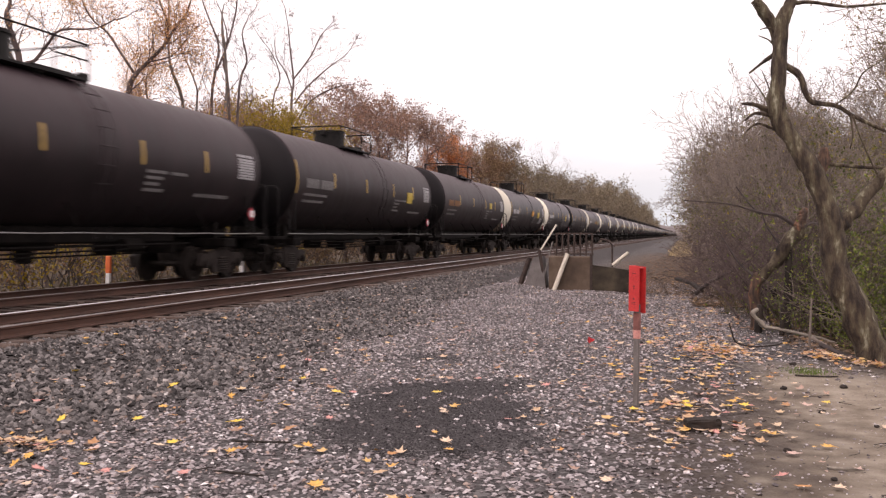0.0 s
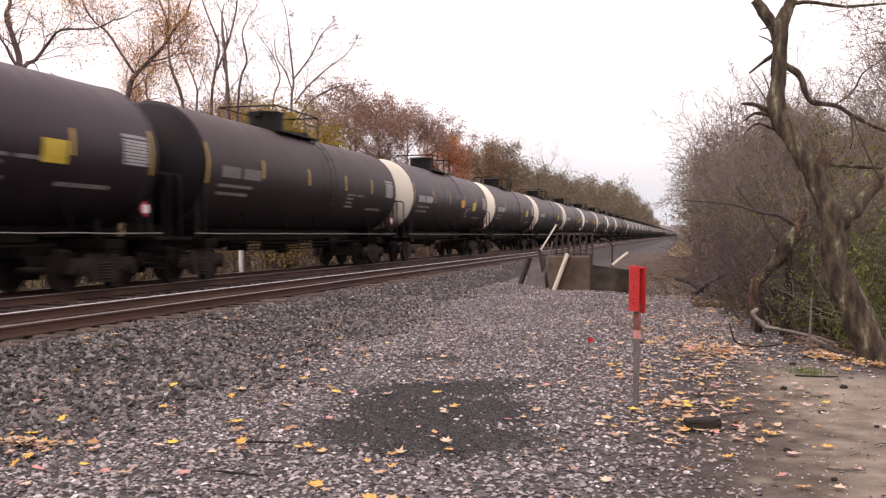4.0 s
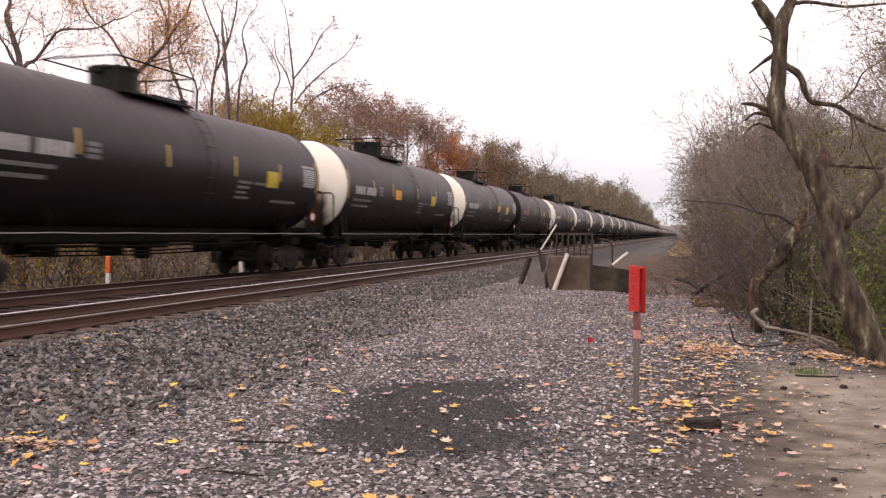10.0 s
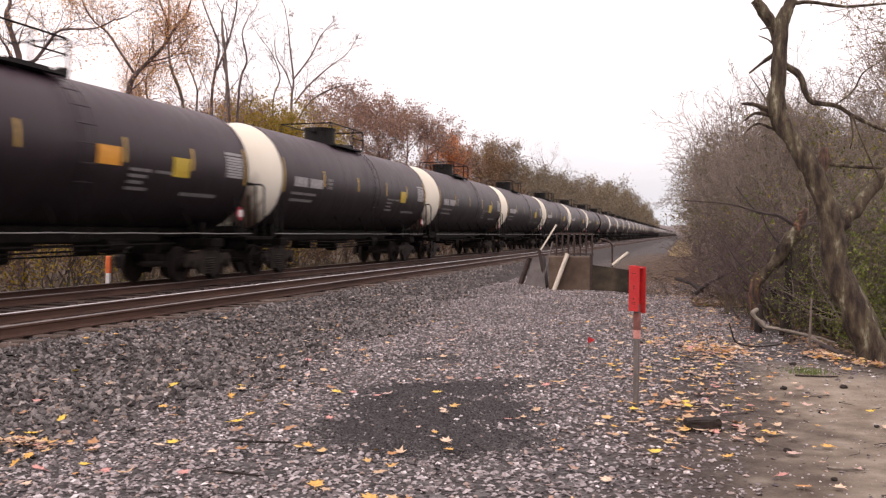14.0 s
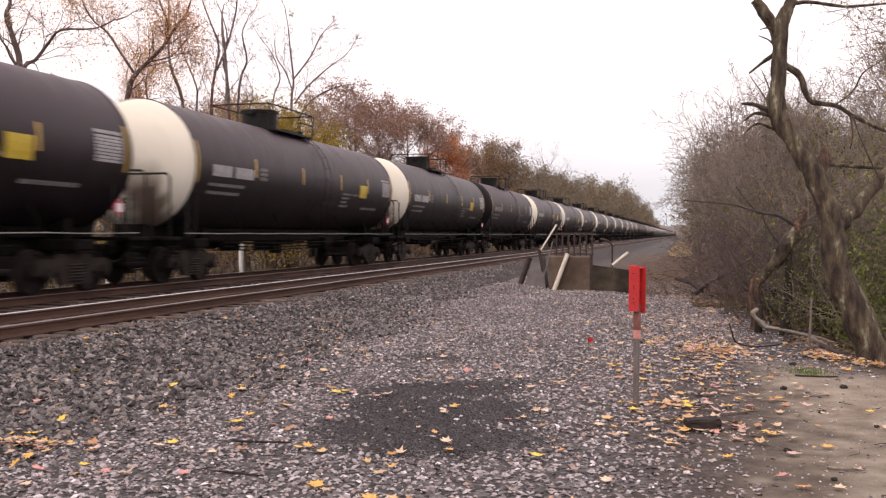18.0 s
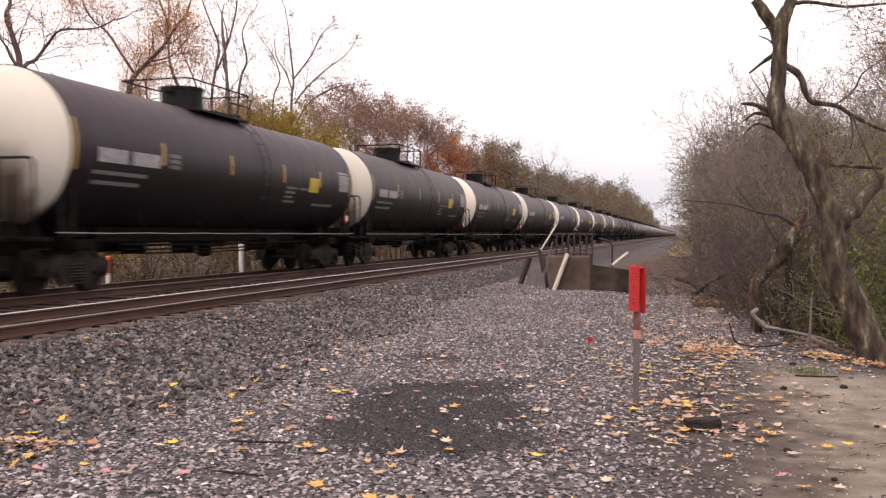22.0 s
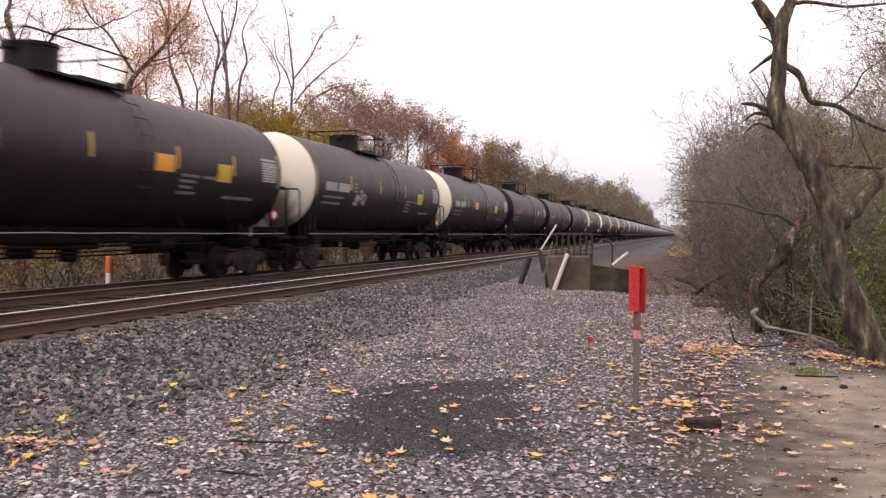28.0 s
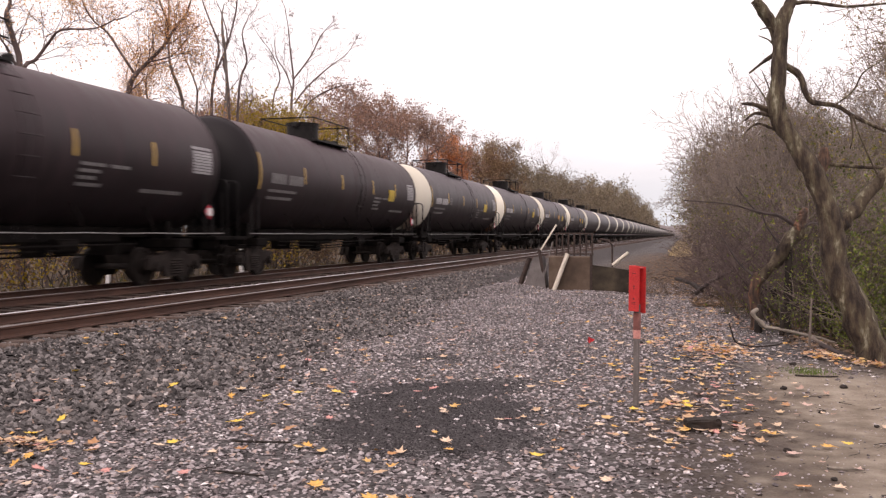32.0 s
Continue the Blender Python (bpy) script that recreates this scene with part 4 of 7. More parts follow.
        glyphs(bm, d, 6.56, 7.46, ZC + 0.24, ZC + 0.31, 7, 19)
        for k in range(8):
            glyphs(bm, d, 6.58, 7.48, ZC + 0.145 - 0.072 * k, ZC + 0.20 - 0.072 * k, 11, 20 + k)
        tagged(part("data_panel", bm, M["stencil"], car, "block of small white stencilled lines"), kind="stuff")
        if not black:
            bm = bmesh.new()
            for k in range(3):
                glyphs(bm, d, -4.1, -3.65, ZC - 0.33 + 0.13 * k, ZC - 0.24 + 0.13 * k, 3, 40 + k)
            tagged(part("lettering", bm, M["stencil_dim"], car), kind="stuff")
        if style in ("cream", "cream_fore"):
            bm = bmesh.new()
            yc = -2.05 if fore else 1.20
            patch(bm, d, yc, yc + 0.78, ZC - 0.40, ZC + 0.0, 0.02)
            part("orange_placard", bm, M["orange_card"], car, "rectangular orange placard")
        if style != "black_plain":
            bm = bmesh.new()
            if style == "black":
                patch(bm, d, 3.25, 3.85, ZC - 0.28, ZC + 0.08, 0.02)
            else:
                patch(bm, d, 3.45 if fore else 4.05, 4.15 if fore else 4.75, ZC - 0.50, ZC - 0.04, 0.02)
            part("yellow_placard", bm, M["yellow_card"], car, "square yellow placard")
    return car


def build_far_car():
    """The cars at the back of the train, which never come near."""
    car = empty("tank_car", label="distant black tank car with a cream leading head", category="tank car", group="cars of the oil train")
    bm = bmesh.new()
    lathe_y(bm, [(FRONT, R_TANK), (REAR, R_TANK)] + head_profile(1, 5)[1:], 0, Z_TANK, 28)
    part("tank_shell", bm, M["tank_black"], car, smooth=True)
    bm = bmesh.new()
    lathe_y(bm, head_profile(-1, 5), 0, Z_TANK, 28)
    part("leading_head", bm, M["head_white"], car, "cream domed tank end", smooth=True)
    top = Z_TANK + R_TANK
    bm = bmesh.new()
    lathe_z(bm, [(0.6, top - 0.1), (0.6, top + 0.5)], 0, -0.95, 14)
    part("manway_dome", bm, M["black_steel"], car)
    bm = bmesh.new()
    for s in (-1, 1):
        tube(bm, [(s, -2.25, top - 0.14), (s, -2.25, top + 0.62), (s, 2.15, top + 0.62), (s, 2.15, top - 0.14)], 0.03, 4)
    part("guard_rail", bm, M["black_steel"], car)
    bm = bmesh.new()
    box(bm, -1.45, 1.45, -8.6, 8.6, 1.08, 1.28)
    box(bm, -0.3, 0.3, -8.9, 8.9, 0.8, 1.1)
    part("underframe", bm, M["under_steel"], car)
    for y in (-6.75, 6.7):
        bm = bmesh.new()
        for x in (-HALF_GAUGE, HALF_GAUGE):
            for yy in (-0.89, 0.89):
                tube(bm, [(x - 0.06, yy, WHEEL_R), (x + 0.06, yy, WHEEL_R)], WHEEL_R, 14)
        box(bm, -1.1, 1.1, -1.1, 1.1, 0.45, 0.80)
        t = part("truck", bm, M["truck_steel"], car)
        t.matrix_basis = pose(0, y, 0)
    return car


# metres run by the train, against time
RUN = [(0.0, 0.0), (2.0, 38.48), (4.0, 77.04), (6.0, 115.67), (8.0, 154.31), (10.0, 192.94), (12.0, 231.54), (14.0, 270.07), (16.0, 308.52), (18.0, 346.87), (20.0, 385.1), (22.0, 423.2), (24.0, 461.16), (26.0, 498.99), (28.0, 536.67), (30.0, 574.21), (32.0, 611.61)]


def run_at(t):
    for (a, p), (b, q) in zip(RUN, RUN[1:]):
        if t <= b:
            return p + (q - p) * (t - a) / (b - a)
    return RUN[-1][1]


# the even spacing of the cars, and how far each one stands off it: couplings are slack or stretched, and the cars differ a little
CAR, FIRST_SEAM = 17.93, 7.85
SLACK = {1: -0.04, 2: 0.05, 3: 0.22, 4: 0.17, 5: -0.17, 6: -0.06, 7: -0.04, 8: -0.08, 9: 0.01, 10: -0.04, 11: -0.02, 12: 0.11, 13: 0.23, 14: -0.18, 15: 0.45, 16: 0.14, 17: 0.14, 18: -0.06, 19: 0.08, 20: 0.24, 21: 0.14, 22: -0.15, 23: 0.11, 24: 0.2, 25: -0.05, 26: -0.06, 27: -0.13, 28: 0.24, 29: 0.14, 30: 0.19, 31: 0.31, 32: 0.16, 33: -0.17, 34: -0.33, 35: -0.58, 36: -0.43, 37: -0.33, 38: -0.42}


def car_y(n, t):
    return SLACK.get(n, 0.0) + FIRST_SEAM - FRONT + n * CAR - run_at(t)


STYLE = {n: "cream_plain" for n in (4, 7, 8, 11, 16, 17, 18, 19, 20, 21, 24, 25, 26, 27, 28, 31, 36, 37)}
STYLE.update({0: "black_plain", 1: "black_card", 2: "black", 5: "black_plain", 12: "cream_fore", 14: "black", 22: "black_plain", 32: "cream_fore", 33: "black", 34: "black_plain", 35: "black_card"})
CARS = []


def build_train():
    first = {}
    for n in range(0, 106):
        style = "far" if n > 39 else STYLE.get(n, "cream")
        m = pose(FAR_TRACK, car_y(n, 0.0), 0)
        if style not in first:
            first[style] = build_far_car() if style == "far" else build_tank_car(style)
            first[style].matrix_basis = m
            CARS.append(first[style])
        else:
            CARS.append(copy_thing(first[style], m))


build_train()


def scrawl(car, y, z, seed):
    """White spray-painted strokes on a tank's side, drawn as plain bent bars."""
    rng = random.Random(seed)
    bm = bmesh.new()
    for k in range(7):
        a, c = y + 0.17 * k, z + rng.uniform(-0.12, 0.12)
        lean = rng.uniform(0.05, 0.22)
        for i in range(3):
            patch(bm, 1, a + lean * i / 3, a + lean * i / 3 + 0.07, c + 0.13 * i, c + 0.13 * (i + 1), 0.012, 1)
        if k % 2:
            patch(bm, 1, a, a + 0.24, c + 0.30, c + 0.36, 0.012, 1)
    tagged(part("painted_scrawl", bm, M["stencil"], car, "white spray-painted scrawl"), kind="stuff")


scrawl(CARS[3], 5.35, 2.28, 6)
scrawl(CARS[31], -3.9, 2.42, 8)


# ---- the small bridge over the creek: concrete, fence and pipes ----
def build_bridge():
    b = empty("bridge_abutment", label="weathered concrete bridge abutment beside the tracks", category="abutment", kind="structure")
    bm = bmesh.new()
    box(bm, -4.13, -2.80, 28.0, 28.5, -1.0, 0.55, 0.03)
    part("wing_wall", bm, M["concrete"], b)
    bm = bmesh.new()
    v = [bm.verts.new(p) for p in ((-5.02, 27.75, -0.8), (-4.15, 27.75, -0.8), (-4.15, 28.6, -0.8), (-5.02, 28.6, -0.8), (-4.60, 28.0, 0.52), (-4.33, 28.0, 0.56), (-4.33, 28.6, 0.56), (-4.60, 28.6, 0.52))]
    for f in ((0, 1, 5, 4), (1, 2, 6, 5), (2, 3, 7, 6), (3, 0, 4, 7), (4, 5, 6, 7), (0, 3, 2, 1)):
        bm.faces.new([v[i] for i in f])
    bmesh.ops.recalc_face_normals(bm, faces=bm.faces)
    part("buttress", bm, M["concrete_grey"], b, "sloping concrete buttress")
    bm = bmesh.new()
    box(bm, -2.83, -2.75, 27.93, 28.06, -0.9, 0.62)
    part("corner_angle", bm, M["rust_steel"], b)
    fence = empty("bridge_fence", label="rusty steel fence along the concrete abutment", category="fence")
    for i in range(7):
        bm = bmesh.new()
        x = -3.91 + i * 0.188
        box(bm, x - 0.026, x + 0.026, 28.22, 28.27, 0.56, 1.28)
        part("picket", bm, M["rust_steel"], fence)
    for z in (1.27, 0.63):
        bm = bmesh.new()
        tube(bm, [(-3.95, 28.245, z), (-2.74, 28.245, z)], 0.03, 6)
        part("rail", bm, M["rust_steel"], fence)
    posts = [((-4.20, 27.95, -0.6), (-4.42, 27.95, 0.76), 0.05, "steel_post", "leaning dark steel post"), ((-5.10, 28.4, -0.35), (-4.80, 28.4, 0.50), 0.085, "steel_post", "short leaning dark steel post")]
    for a, c, r, nm, lab in posts:
        bm = bmesh.new()
        tube(bm, [a, c], r, 8)
        tagged(part(nm, bm, M["rust_steel"]), lab, "post")
    pipes = [((-4.43, 27.95, 0.66), (-3.91, 28.2, 1.55), 0.029, "thin pale pipe leaning against the bridge fence"), ((-4.31, 27.88, -0.3), (-4.02, 28.15, 1.02), 0.024, "thin grey pipe leaning on the wing wall"), ((-3.95, 27.72, -0.6), (-3.52, 27.93, 0.64), 0.07, "cream-painted pipe leaning on the wing wall"), ((-2.14, 28.15, 0.28), (-1.66, 28.15, 0.68), 0.055, "cream-painted pipe leaning over the low wall")]
    for a, c, r, lab in pipes:
        bm = bmesh.new()
        tube(bm, [a, c], r, 12)
        ob = part("pipe", bm, M["post_grey"] if "grey" in lab else M["pipe_white"], smooth=False)
        tagged(ob, lab, "pipe", group="pipes at the bridge")
    bm = bmesh.new()
    tube(bm, [(-2.17, 28.4, -0.5), (-2.17, 28.4, 0.91), (-2.32, 28.4, 1.05), (-2.55, 28.4, 1.10)], 0.034, 8)
    tagged(part("bent_rail_post", bm, M["rust_steel"]), "dark bent steel rail post beside the low wall", "post")
    bm = bmesh.new()
    v = [bm.verts.new((x, y, z)) for y in (27.95, 28.25) for x, z in ((-2.75, -0.9), (-1.60, -0.9), (-1.60, 0.14), (-2.75, 0.29))]
    for f in ((0, 1, 2, 3), (7, 6, 5, 4), (0, 4, 5, 1), (1, 5, 6, 2), (2, 6, 7, 3), (3, 7, 4, 0)):
        bm.faces.new([v[i] for i in f])
    bmesh.ops.recalc_face_normals(bm, faces=bm.faces)
    tagged(part("low_wall", bm, M["concrete_dark"]), "low dark moss-stained wall beside the abutment", "wall", kind="structure")


build_bridge()


# ---- markers ----
def build_marker():
    t = empty("marker_post", pose(-0.43, 8.48, -0.40, 0, 0.7, -27), label="red plastic warning marker on a weathered metal post", category="marker post")
    bm = bmesh.new()
    box(bm, -0.024, 0.024, -0.012, 0.004, -0.3, 0.98)
    box(bm, -0.024, -0.014, -0.004, 0.022, -0.3, 0.98)
    box(bm, 0.014, 0.024, -0.004, 0.022, -0.3, 0.98)
    part("post", bm, M["post_grey"], t, "weathered grey channel post")
    bm = bmesh.new()
    box(bm, -0.055, 0.055, -0.060, -0.054, 0.92, 1.345, 0.002)
    box(bm, -0.055, -0.049, -0.054, 0.055, 0.925, 1.345)
    box(bm, -0.049, 0.060, 0.049, 0.055, 0.90, 1.335)
    box(bm, -0.049, 0.040, -0.054, 0.049, 1.32, 1.328)
    body = part("marker_body", bm, M["marker_red"], t, "folded red plastic marker sleeve")
    for z0, z1, w in ((1.27, 1.277, 0.022), (1.15, 1.16, 0.010), (1.125, 1.142, 0.007), (1.03, 1.045, 0.008), (1.0, 1.006, 0.02), (0.985, 0.99, 0.02)):
        bm = bmesh.new()
        box(bm, -w, w, -0.0635, -0.0595, z0, z1)
        part("print", bm, M["marker_dark"], body)
    for z0, z1, mt in ((0.74, 0.90, "tape_brown"), (0.66, 0.74, "tape_pink")):
        bm = bmesh.new()
        box(bm, -0.029, 0.029, -0.017, 0.027, z0, z1, 0.003)
        part("tape", bm, M[mt], t, "faded pink and red tape wrapped round the post")


def build_small_things():
    t = empty("pin_flag", pose(-1.24, 12.18, -0.38, 4, -6, 20), label="small red marking flag on a wire stuck in gravel", category="flag")
    t.scale = (0.8, 0.8, 0.8)
    bm = bmesh.new()
    tube(bm, [(0, 0, -0.05), (0.01, 0, 0.30)], 0.004, 5)
    part("wire", bm, M["rust_steel"], t)
    bm = bmesh.new()
    rows = [[bm.verts.new((0.01 + 0.02 * math.sin(3 * u + z * 9) + 0.085 * u, 0.03 * math.sin(5 * u), 0.16 + 0.13 * z * (1 - 0.75 * u) + 0.05 * u)) for u in (0, 0.33, 0.66, 1.0)] for z in (0, 0.5, 1.0)]
    for a, b in zip(rows, rows[1:]):
        for k in range(3):
            bm.faces.new((a[k], a[k + 1], b[k + 1], b[k]))
    bmesh.ops.solidify(bm, geom=bm.faces[:], thickness=0.002)
    part("flag", bm, M["flag_pink"], t)

    t = empty("line_marker", pose(-16.6, 22.95, -0.62, 0, 1, 8), label="orange and white plastic line marker beyond the tracks", category="marker post")
    bm = bmesh.new()
    box(bm, -0.075, 0.075, -0.05, 0.05, 0, 0.72, 0.02)
    part("lower_sleeve", bm, M["post_white"], t, "white lower half")
    bm = bmesh.new()
    box(bm, -0.08, 0.08, -0.055, 0.055, 0.70, 1.22, 0.02)
    part("upper_sleeve", bm, M["post_orange"], t, "orange upper half")
    t = empty("vent_pipe", pose(-16.5, 31.05, -0.62), label="white vent pipe with a thin brace beyond the tracks", category="pipe")
    bm = bmesh.new()
    lathe_z(bm, [(0.105, 0), (0.105, 1.38), (0.12, 1.39), (0.12, 1.46), (0.07, 1.50)], 0, 0, 16)
    part("pipe_body", bm, M["post_white"], t)
    bm = bmesh.new()
    tube(bm, [(0.1, 0.1, 1.05), (0.75, 0.5, 1.42)], 0.03, 6)
    part("brace", bm, M["rust_steel"], t)

    # rotten block of wood
    rng = random.Random(5)
    bm = bmesh.new()
    box(bm, -0.14, 0.14, -0.07, 0.07, -0.06, 0.065, 0.012)
    bmesh.ops.subdivide_edges(bm, edges=bm.edges[:], cuts=3, use_grid_fill=True)
    for v in bm.verts:
        v.co += Vector((rng.uniform(-1, 1), rng.uniform(-1, 1), rng.uniform(-1, 1))) * 0.006
    blk = part("wood_block", bm, M["stump_wood"])
    blk.matrix_basis = pose(0.16, 7.66, land(0.16, 7.66) + 0.035, 2, -4, 12)
    tagged(blk, "dark rotten end of a timber set in gravel", "wood block")


build_marker()
build_small_things()


# ---- trees ----
class Tree:
    """Collects branches and leaves of one tree."""

    def __init__(self, seed):
        self.rng = random.Random(seed)
        self.segs, self.fine, self.tips = [], [], []

    def branch(self, p, d, length, r, level, spec):
        rng = self.rng
        n = spec["segs"][min(level, len(spec["segs"]) - 1)]
        wob = spec["wobble"] * (1 + 0.4 * level)
        step_len = length / n
        last = level >= spec["levels"]
        kids = spec["kids"][min(level, len(spec["kids"]) - 1)]
        start = spec["bare"] if level == 0 else 0.25
        marks = sorted(rng.uniform(start, 1.0) for _ in range(kids)) if not last else []
        k = 0
        r_end = max(spec["thin"], r * spec["taper"])
        for i in range(n):
            d = (d + Vector((rng.gauss(0, wob), rng.gauss(0, wob), rng.gauss(0, wob) + spec["rise"] * (0.5 if level else 0.2)))).normalized()
            q = p + d * step_len
            ra, rb = r + (r_end - r) * i / n, r + (r_end - r) * (i + 1) / n
            (self.segs if level < spec["fine_from"] else self.fine).append((p, q, ra, rb))
            while k < len(marks) and marks[k] <= (i + 1) / n:
                f = marks[k] * n - i
                a = rng.uniform(0, 2 * math.pi)
                side = d.orthogonal().normalized()
                side = Matrix.Rotation(a, 3, d) @ side
                ang = radians(rng.uniform(*spec["angle"]))
                nd = (d * math.cos(ang) + side * math.sin(ang)).normalized()
                cl = length * rng.uniform(*spec["ratio"]) * (1.15 - 0.45 * marks[k])
                self.branch(p + (q - p) * f, nd, cl, max(spec["thin"], (ra + (rb - ra) * f) * rng.uniform(0.45, 0.7)), level + 1, spec)
                k += 1
            p = q
            if level >= spec["levels"] - 1:
                self.tips.append((p, d))


def tubes_mesh(name, segs, sides, material, parent, label=""):
    a = np.array([s[0] for s in segs])
    b = np.array([s[1] for s in segs])
    ra, rb = np.array([s[2] for s in segs]), np.array([s[3] for s in segs])
    d = b - a
    d /= np.linalg.norm(d, axis=1, keepdims=True) + 1e-9
    ref = np.where(np.abs(d[:, 2:3]) > 0.9, np.array([[1.0, 0, 0]]), np.array([[0, 0, 1.0]]))
    u = np.cross(d, ref)
    u /= np.linalg.norm(u, axis=1, keepdims=True) + 1e-9
    w = np.cross(d, u)
    ang = np.arange(sides) * 2 * math.pi / sides
    ring = np.cos(ang)[None, :, None] * u[:, None, :] + np.sin(ang)[None, :, None] * w[:, None, :]
    va = a[:, None, :] + ring * ra[:, None, None]
    vb = (b + d * rb[:, None] * 0.3)[:, None, :] + ring * rb[:, None, None]
    verts = np.concatenate([va, vb], 1).reshape(-1, 3)
    k = np.arange(sides)
    quad = np.stack([k, (k + 1) % sides, sides + (k + 1) % sides, sides + k], 1)
    faces = (quad[None] + (np.arange(len(segs)) * 2 * sides)[:, None, None]).reshape(-1, 4)
    return fast(name, verts, faces, material, parent, label, smooth=True)


def leaf_mesh(name, centres, size, material, parent, seed, label="", spread=0.2, flat=0.0):
    """Loose leaves: small folded four-sided blades round the given points."""
    rng = np.random.default_rng(seed)
    c = np.asarray(centres, np.float64)
    n = len(c)
    c = c + rng.normal(0, spread, (n, 3))
    u = rng.normal(0, 1, (n, 3))
    u[:, 2] *= 1 - flat
    u /= np.linalg.norm(u, axis=1, keepdims=True)
    w = np.cross(u, rng.normal(0, 1, (n, 3)))
    w /= np.linalg.norm(w, axis=1, keepdims=True)
    nn = np.cross(u, w)
    s = (size * (0.6 + 0.8 * rng.random(n)))[:, None]
    verts = np.stack([c - u * s, c + w * s * 0.55 + nn * s * 0.18, c + u * s, c - w * s * 0.55 + nn * s * 0.18], 1).reshape(-1, 3)
    base = np.arange(n)[:, None] * 4
    faces = np.concatenate([base + np.array([[0, 1, 2]]), base + np.array([[0, 2, 3]])], 1).reshape(-1, 3)
    return fast(name, verts, faces, material, parent, label)


SPEC = dict(levels=3, kids=(9, 6, 5), segs=(9, 5, 3, 2), wobble=0.07, rise=0.06, bare=0.25, angle=(28, 62), ratio=(0.38, 0.62), taper=0.3, thin=0.006, fine_from=2)


def make_tree(name, label, height, trunk, seed, bark, leaf=None, leaves=0, leaf_size=0.07, leaf_spread=0.15, lean=(0, 0), stems=1, spread=0.25, category="tree", group="", leaf_low=0.0, **over):
    spec = dict(SPEC)
    spec.update(over)
    t = empty(name, label=label, category=category, group=group)
    tree = Tree(seed)
    for k in range(stems):
        a = 2 * math.pi * k / stems + tree.rng.uniform(0, 1)
        d = Vector((lean[0], lean[1], 1.0))
        p = Vector((0, 0, -0.3))
        if stems > 1:
            f = tree.rng.uniform(0.4, 1.0) * spread
            d += Vector((math.cos(a), math.sin(a), 0)) * f
            p += Vector((math.cos(a), math.sin(a), 0)) * 0.35 * spread
        tree.branch(p, d.normalized(), height * tree.rng.uniform(0.72, 0.95) / (1.0 if stems == 1 else 1.0), trunk * tree.rng.uniform(0.7, 1.0), 0, spec)
    if stems > 1:
        tagged(tubes_mesh("stem_mass", tree.segs, 5, bark, t), kind="stuff")
    else:
        tubes_mesh("trunk", tree.segs, 6, bark, t)
    if tree.fine:
        tagged(tubes_mesh("twig_mass", tree.fine, 3, bark, t, "fine bare twigs"), kind="stuff")
    if leaf is not None and leaves:
        tips = [p for p, _ in tree.tips if p.z > leaf_low]
        pick = [tips[tree.rng.randrange(len(tips))] for _ in range(leaves)]
        leaf_mesh("crown", pick, leaf_size, leaf, t, seed + 1, spread=leaf_spread)
    return t


def shaped_tree(name, label, x, y, curves, seed, bark, leaf=None, leaves=0, leaf_size=0.06, leaf_spread=0.25, sprouts=5, **over):
    """A tree with its own main limbs (across, up, thickness at both ends), from which smaller branches grow."""
    spec = dict(SPEC, thin=0.007, wobble=0.11, angle=(25, 65), kids=(6, 4, 3), fine_from=3, taper=0.25)
    spec.update(over)
    t = empty(name, pose(x, y, land(x, y), 0, 0, 15), label=label, category="tree", group=G_LEFT)
    tree = Tree(seed)
    rng = tree.rng
    for pts, r0, r1 in curves:
        n = len(pts)
        p = [Vector((a, 0.25 * math.sin(2.1 * i + seed + n), b)) for i, (a, b) in enumerate(pts)]
        p[0].y = 0
        fine = []
        for i in range(n - 1):
            q0, q1, q2, q3 = p[max(0, i - 1)], p[i], p[i + 1], p[min(n - 1, i + 2)]
            for k in range(3):
                u = k / 3
                fine.append(0.5 * (2 * q1 + (q2 - q0) * u + (2 * q0 - 5 * q1 + 4 * q2 - q3) * u * u + (3 * q1 - q0 - 3 * q2 + q3) * u ** 3))
        fine.append(p[-1])
        m = len(fine) - 1
        total = sum((b - a).length for a, b in zip(fine, fine[1:]))
        for i in range(m):
            ra, rb = 0.74 * (r0 + (r1 - r0) * i / m), 0.74 * (r0 + (r1 - r0) * (i + 1) / m)
            tree.segs.append((fine[i], fine[i + 1], ra, rb))
            d = (fine[i + 1] - fine[i]).normalized()
            if i < 0.2 * m or fine[i].z < 5:
                continue
            for _ in range((rng.random() < 0.7) + (rng.random() < sprouts / m)):
                side = Matrix.Rotation(rng.uniform(0, 6.283), 3, d) @ d.orthogonal().normalized()
                ang = radians(rng.uniform(25, 60))
                nd = (d * math.cos(ang) + side * math.sin(ang) + Vector((0, 0, 0.2))).normalized()
                tree.branch(fine[i], nd, rng.uniform(0.7, 2.3) * (1.1 - 0.4 * i / m), ra * rng.uniform(0.2, 0.36), 1, spec)
        tree.branch(fine[-1], d, 0.12 * total + 0.6, r1, 1, spec)
    tubes_mesh("trunk", tree.segs, 6, bark, t)
    if tree.fine:
        tagged(tubes_mesh("twig_mass", tree.fine, 3, bark, t, "fine bare twigs"), kind="stuff")
    if leaf is not None:
        tips = [p for p, _ in tree.tips]
        leaf_mesh("crown", [tips[rng.randrange(len(tips))] for _ in range(leaves)], leaf_size, leaf, t, seed + 1, spread=leaf_spread)
    return t


def set_at(t, x, y, scale=1.0, turn=0.0, sink=0.0):
    t.matrix_basis = pose(x, y, land(x, y) - sink, 0, 0, turn)
    t.scale = (scale, scale, scale)
    return t


def again(t, x, y, scale=1.0, turn=0.0, sink=0.0):
    c = copy_thing(t, pose(x, y, land(x, y) - sink, 0, 0, turn))
    c.scale = (scale, scale, scale)
    return c


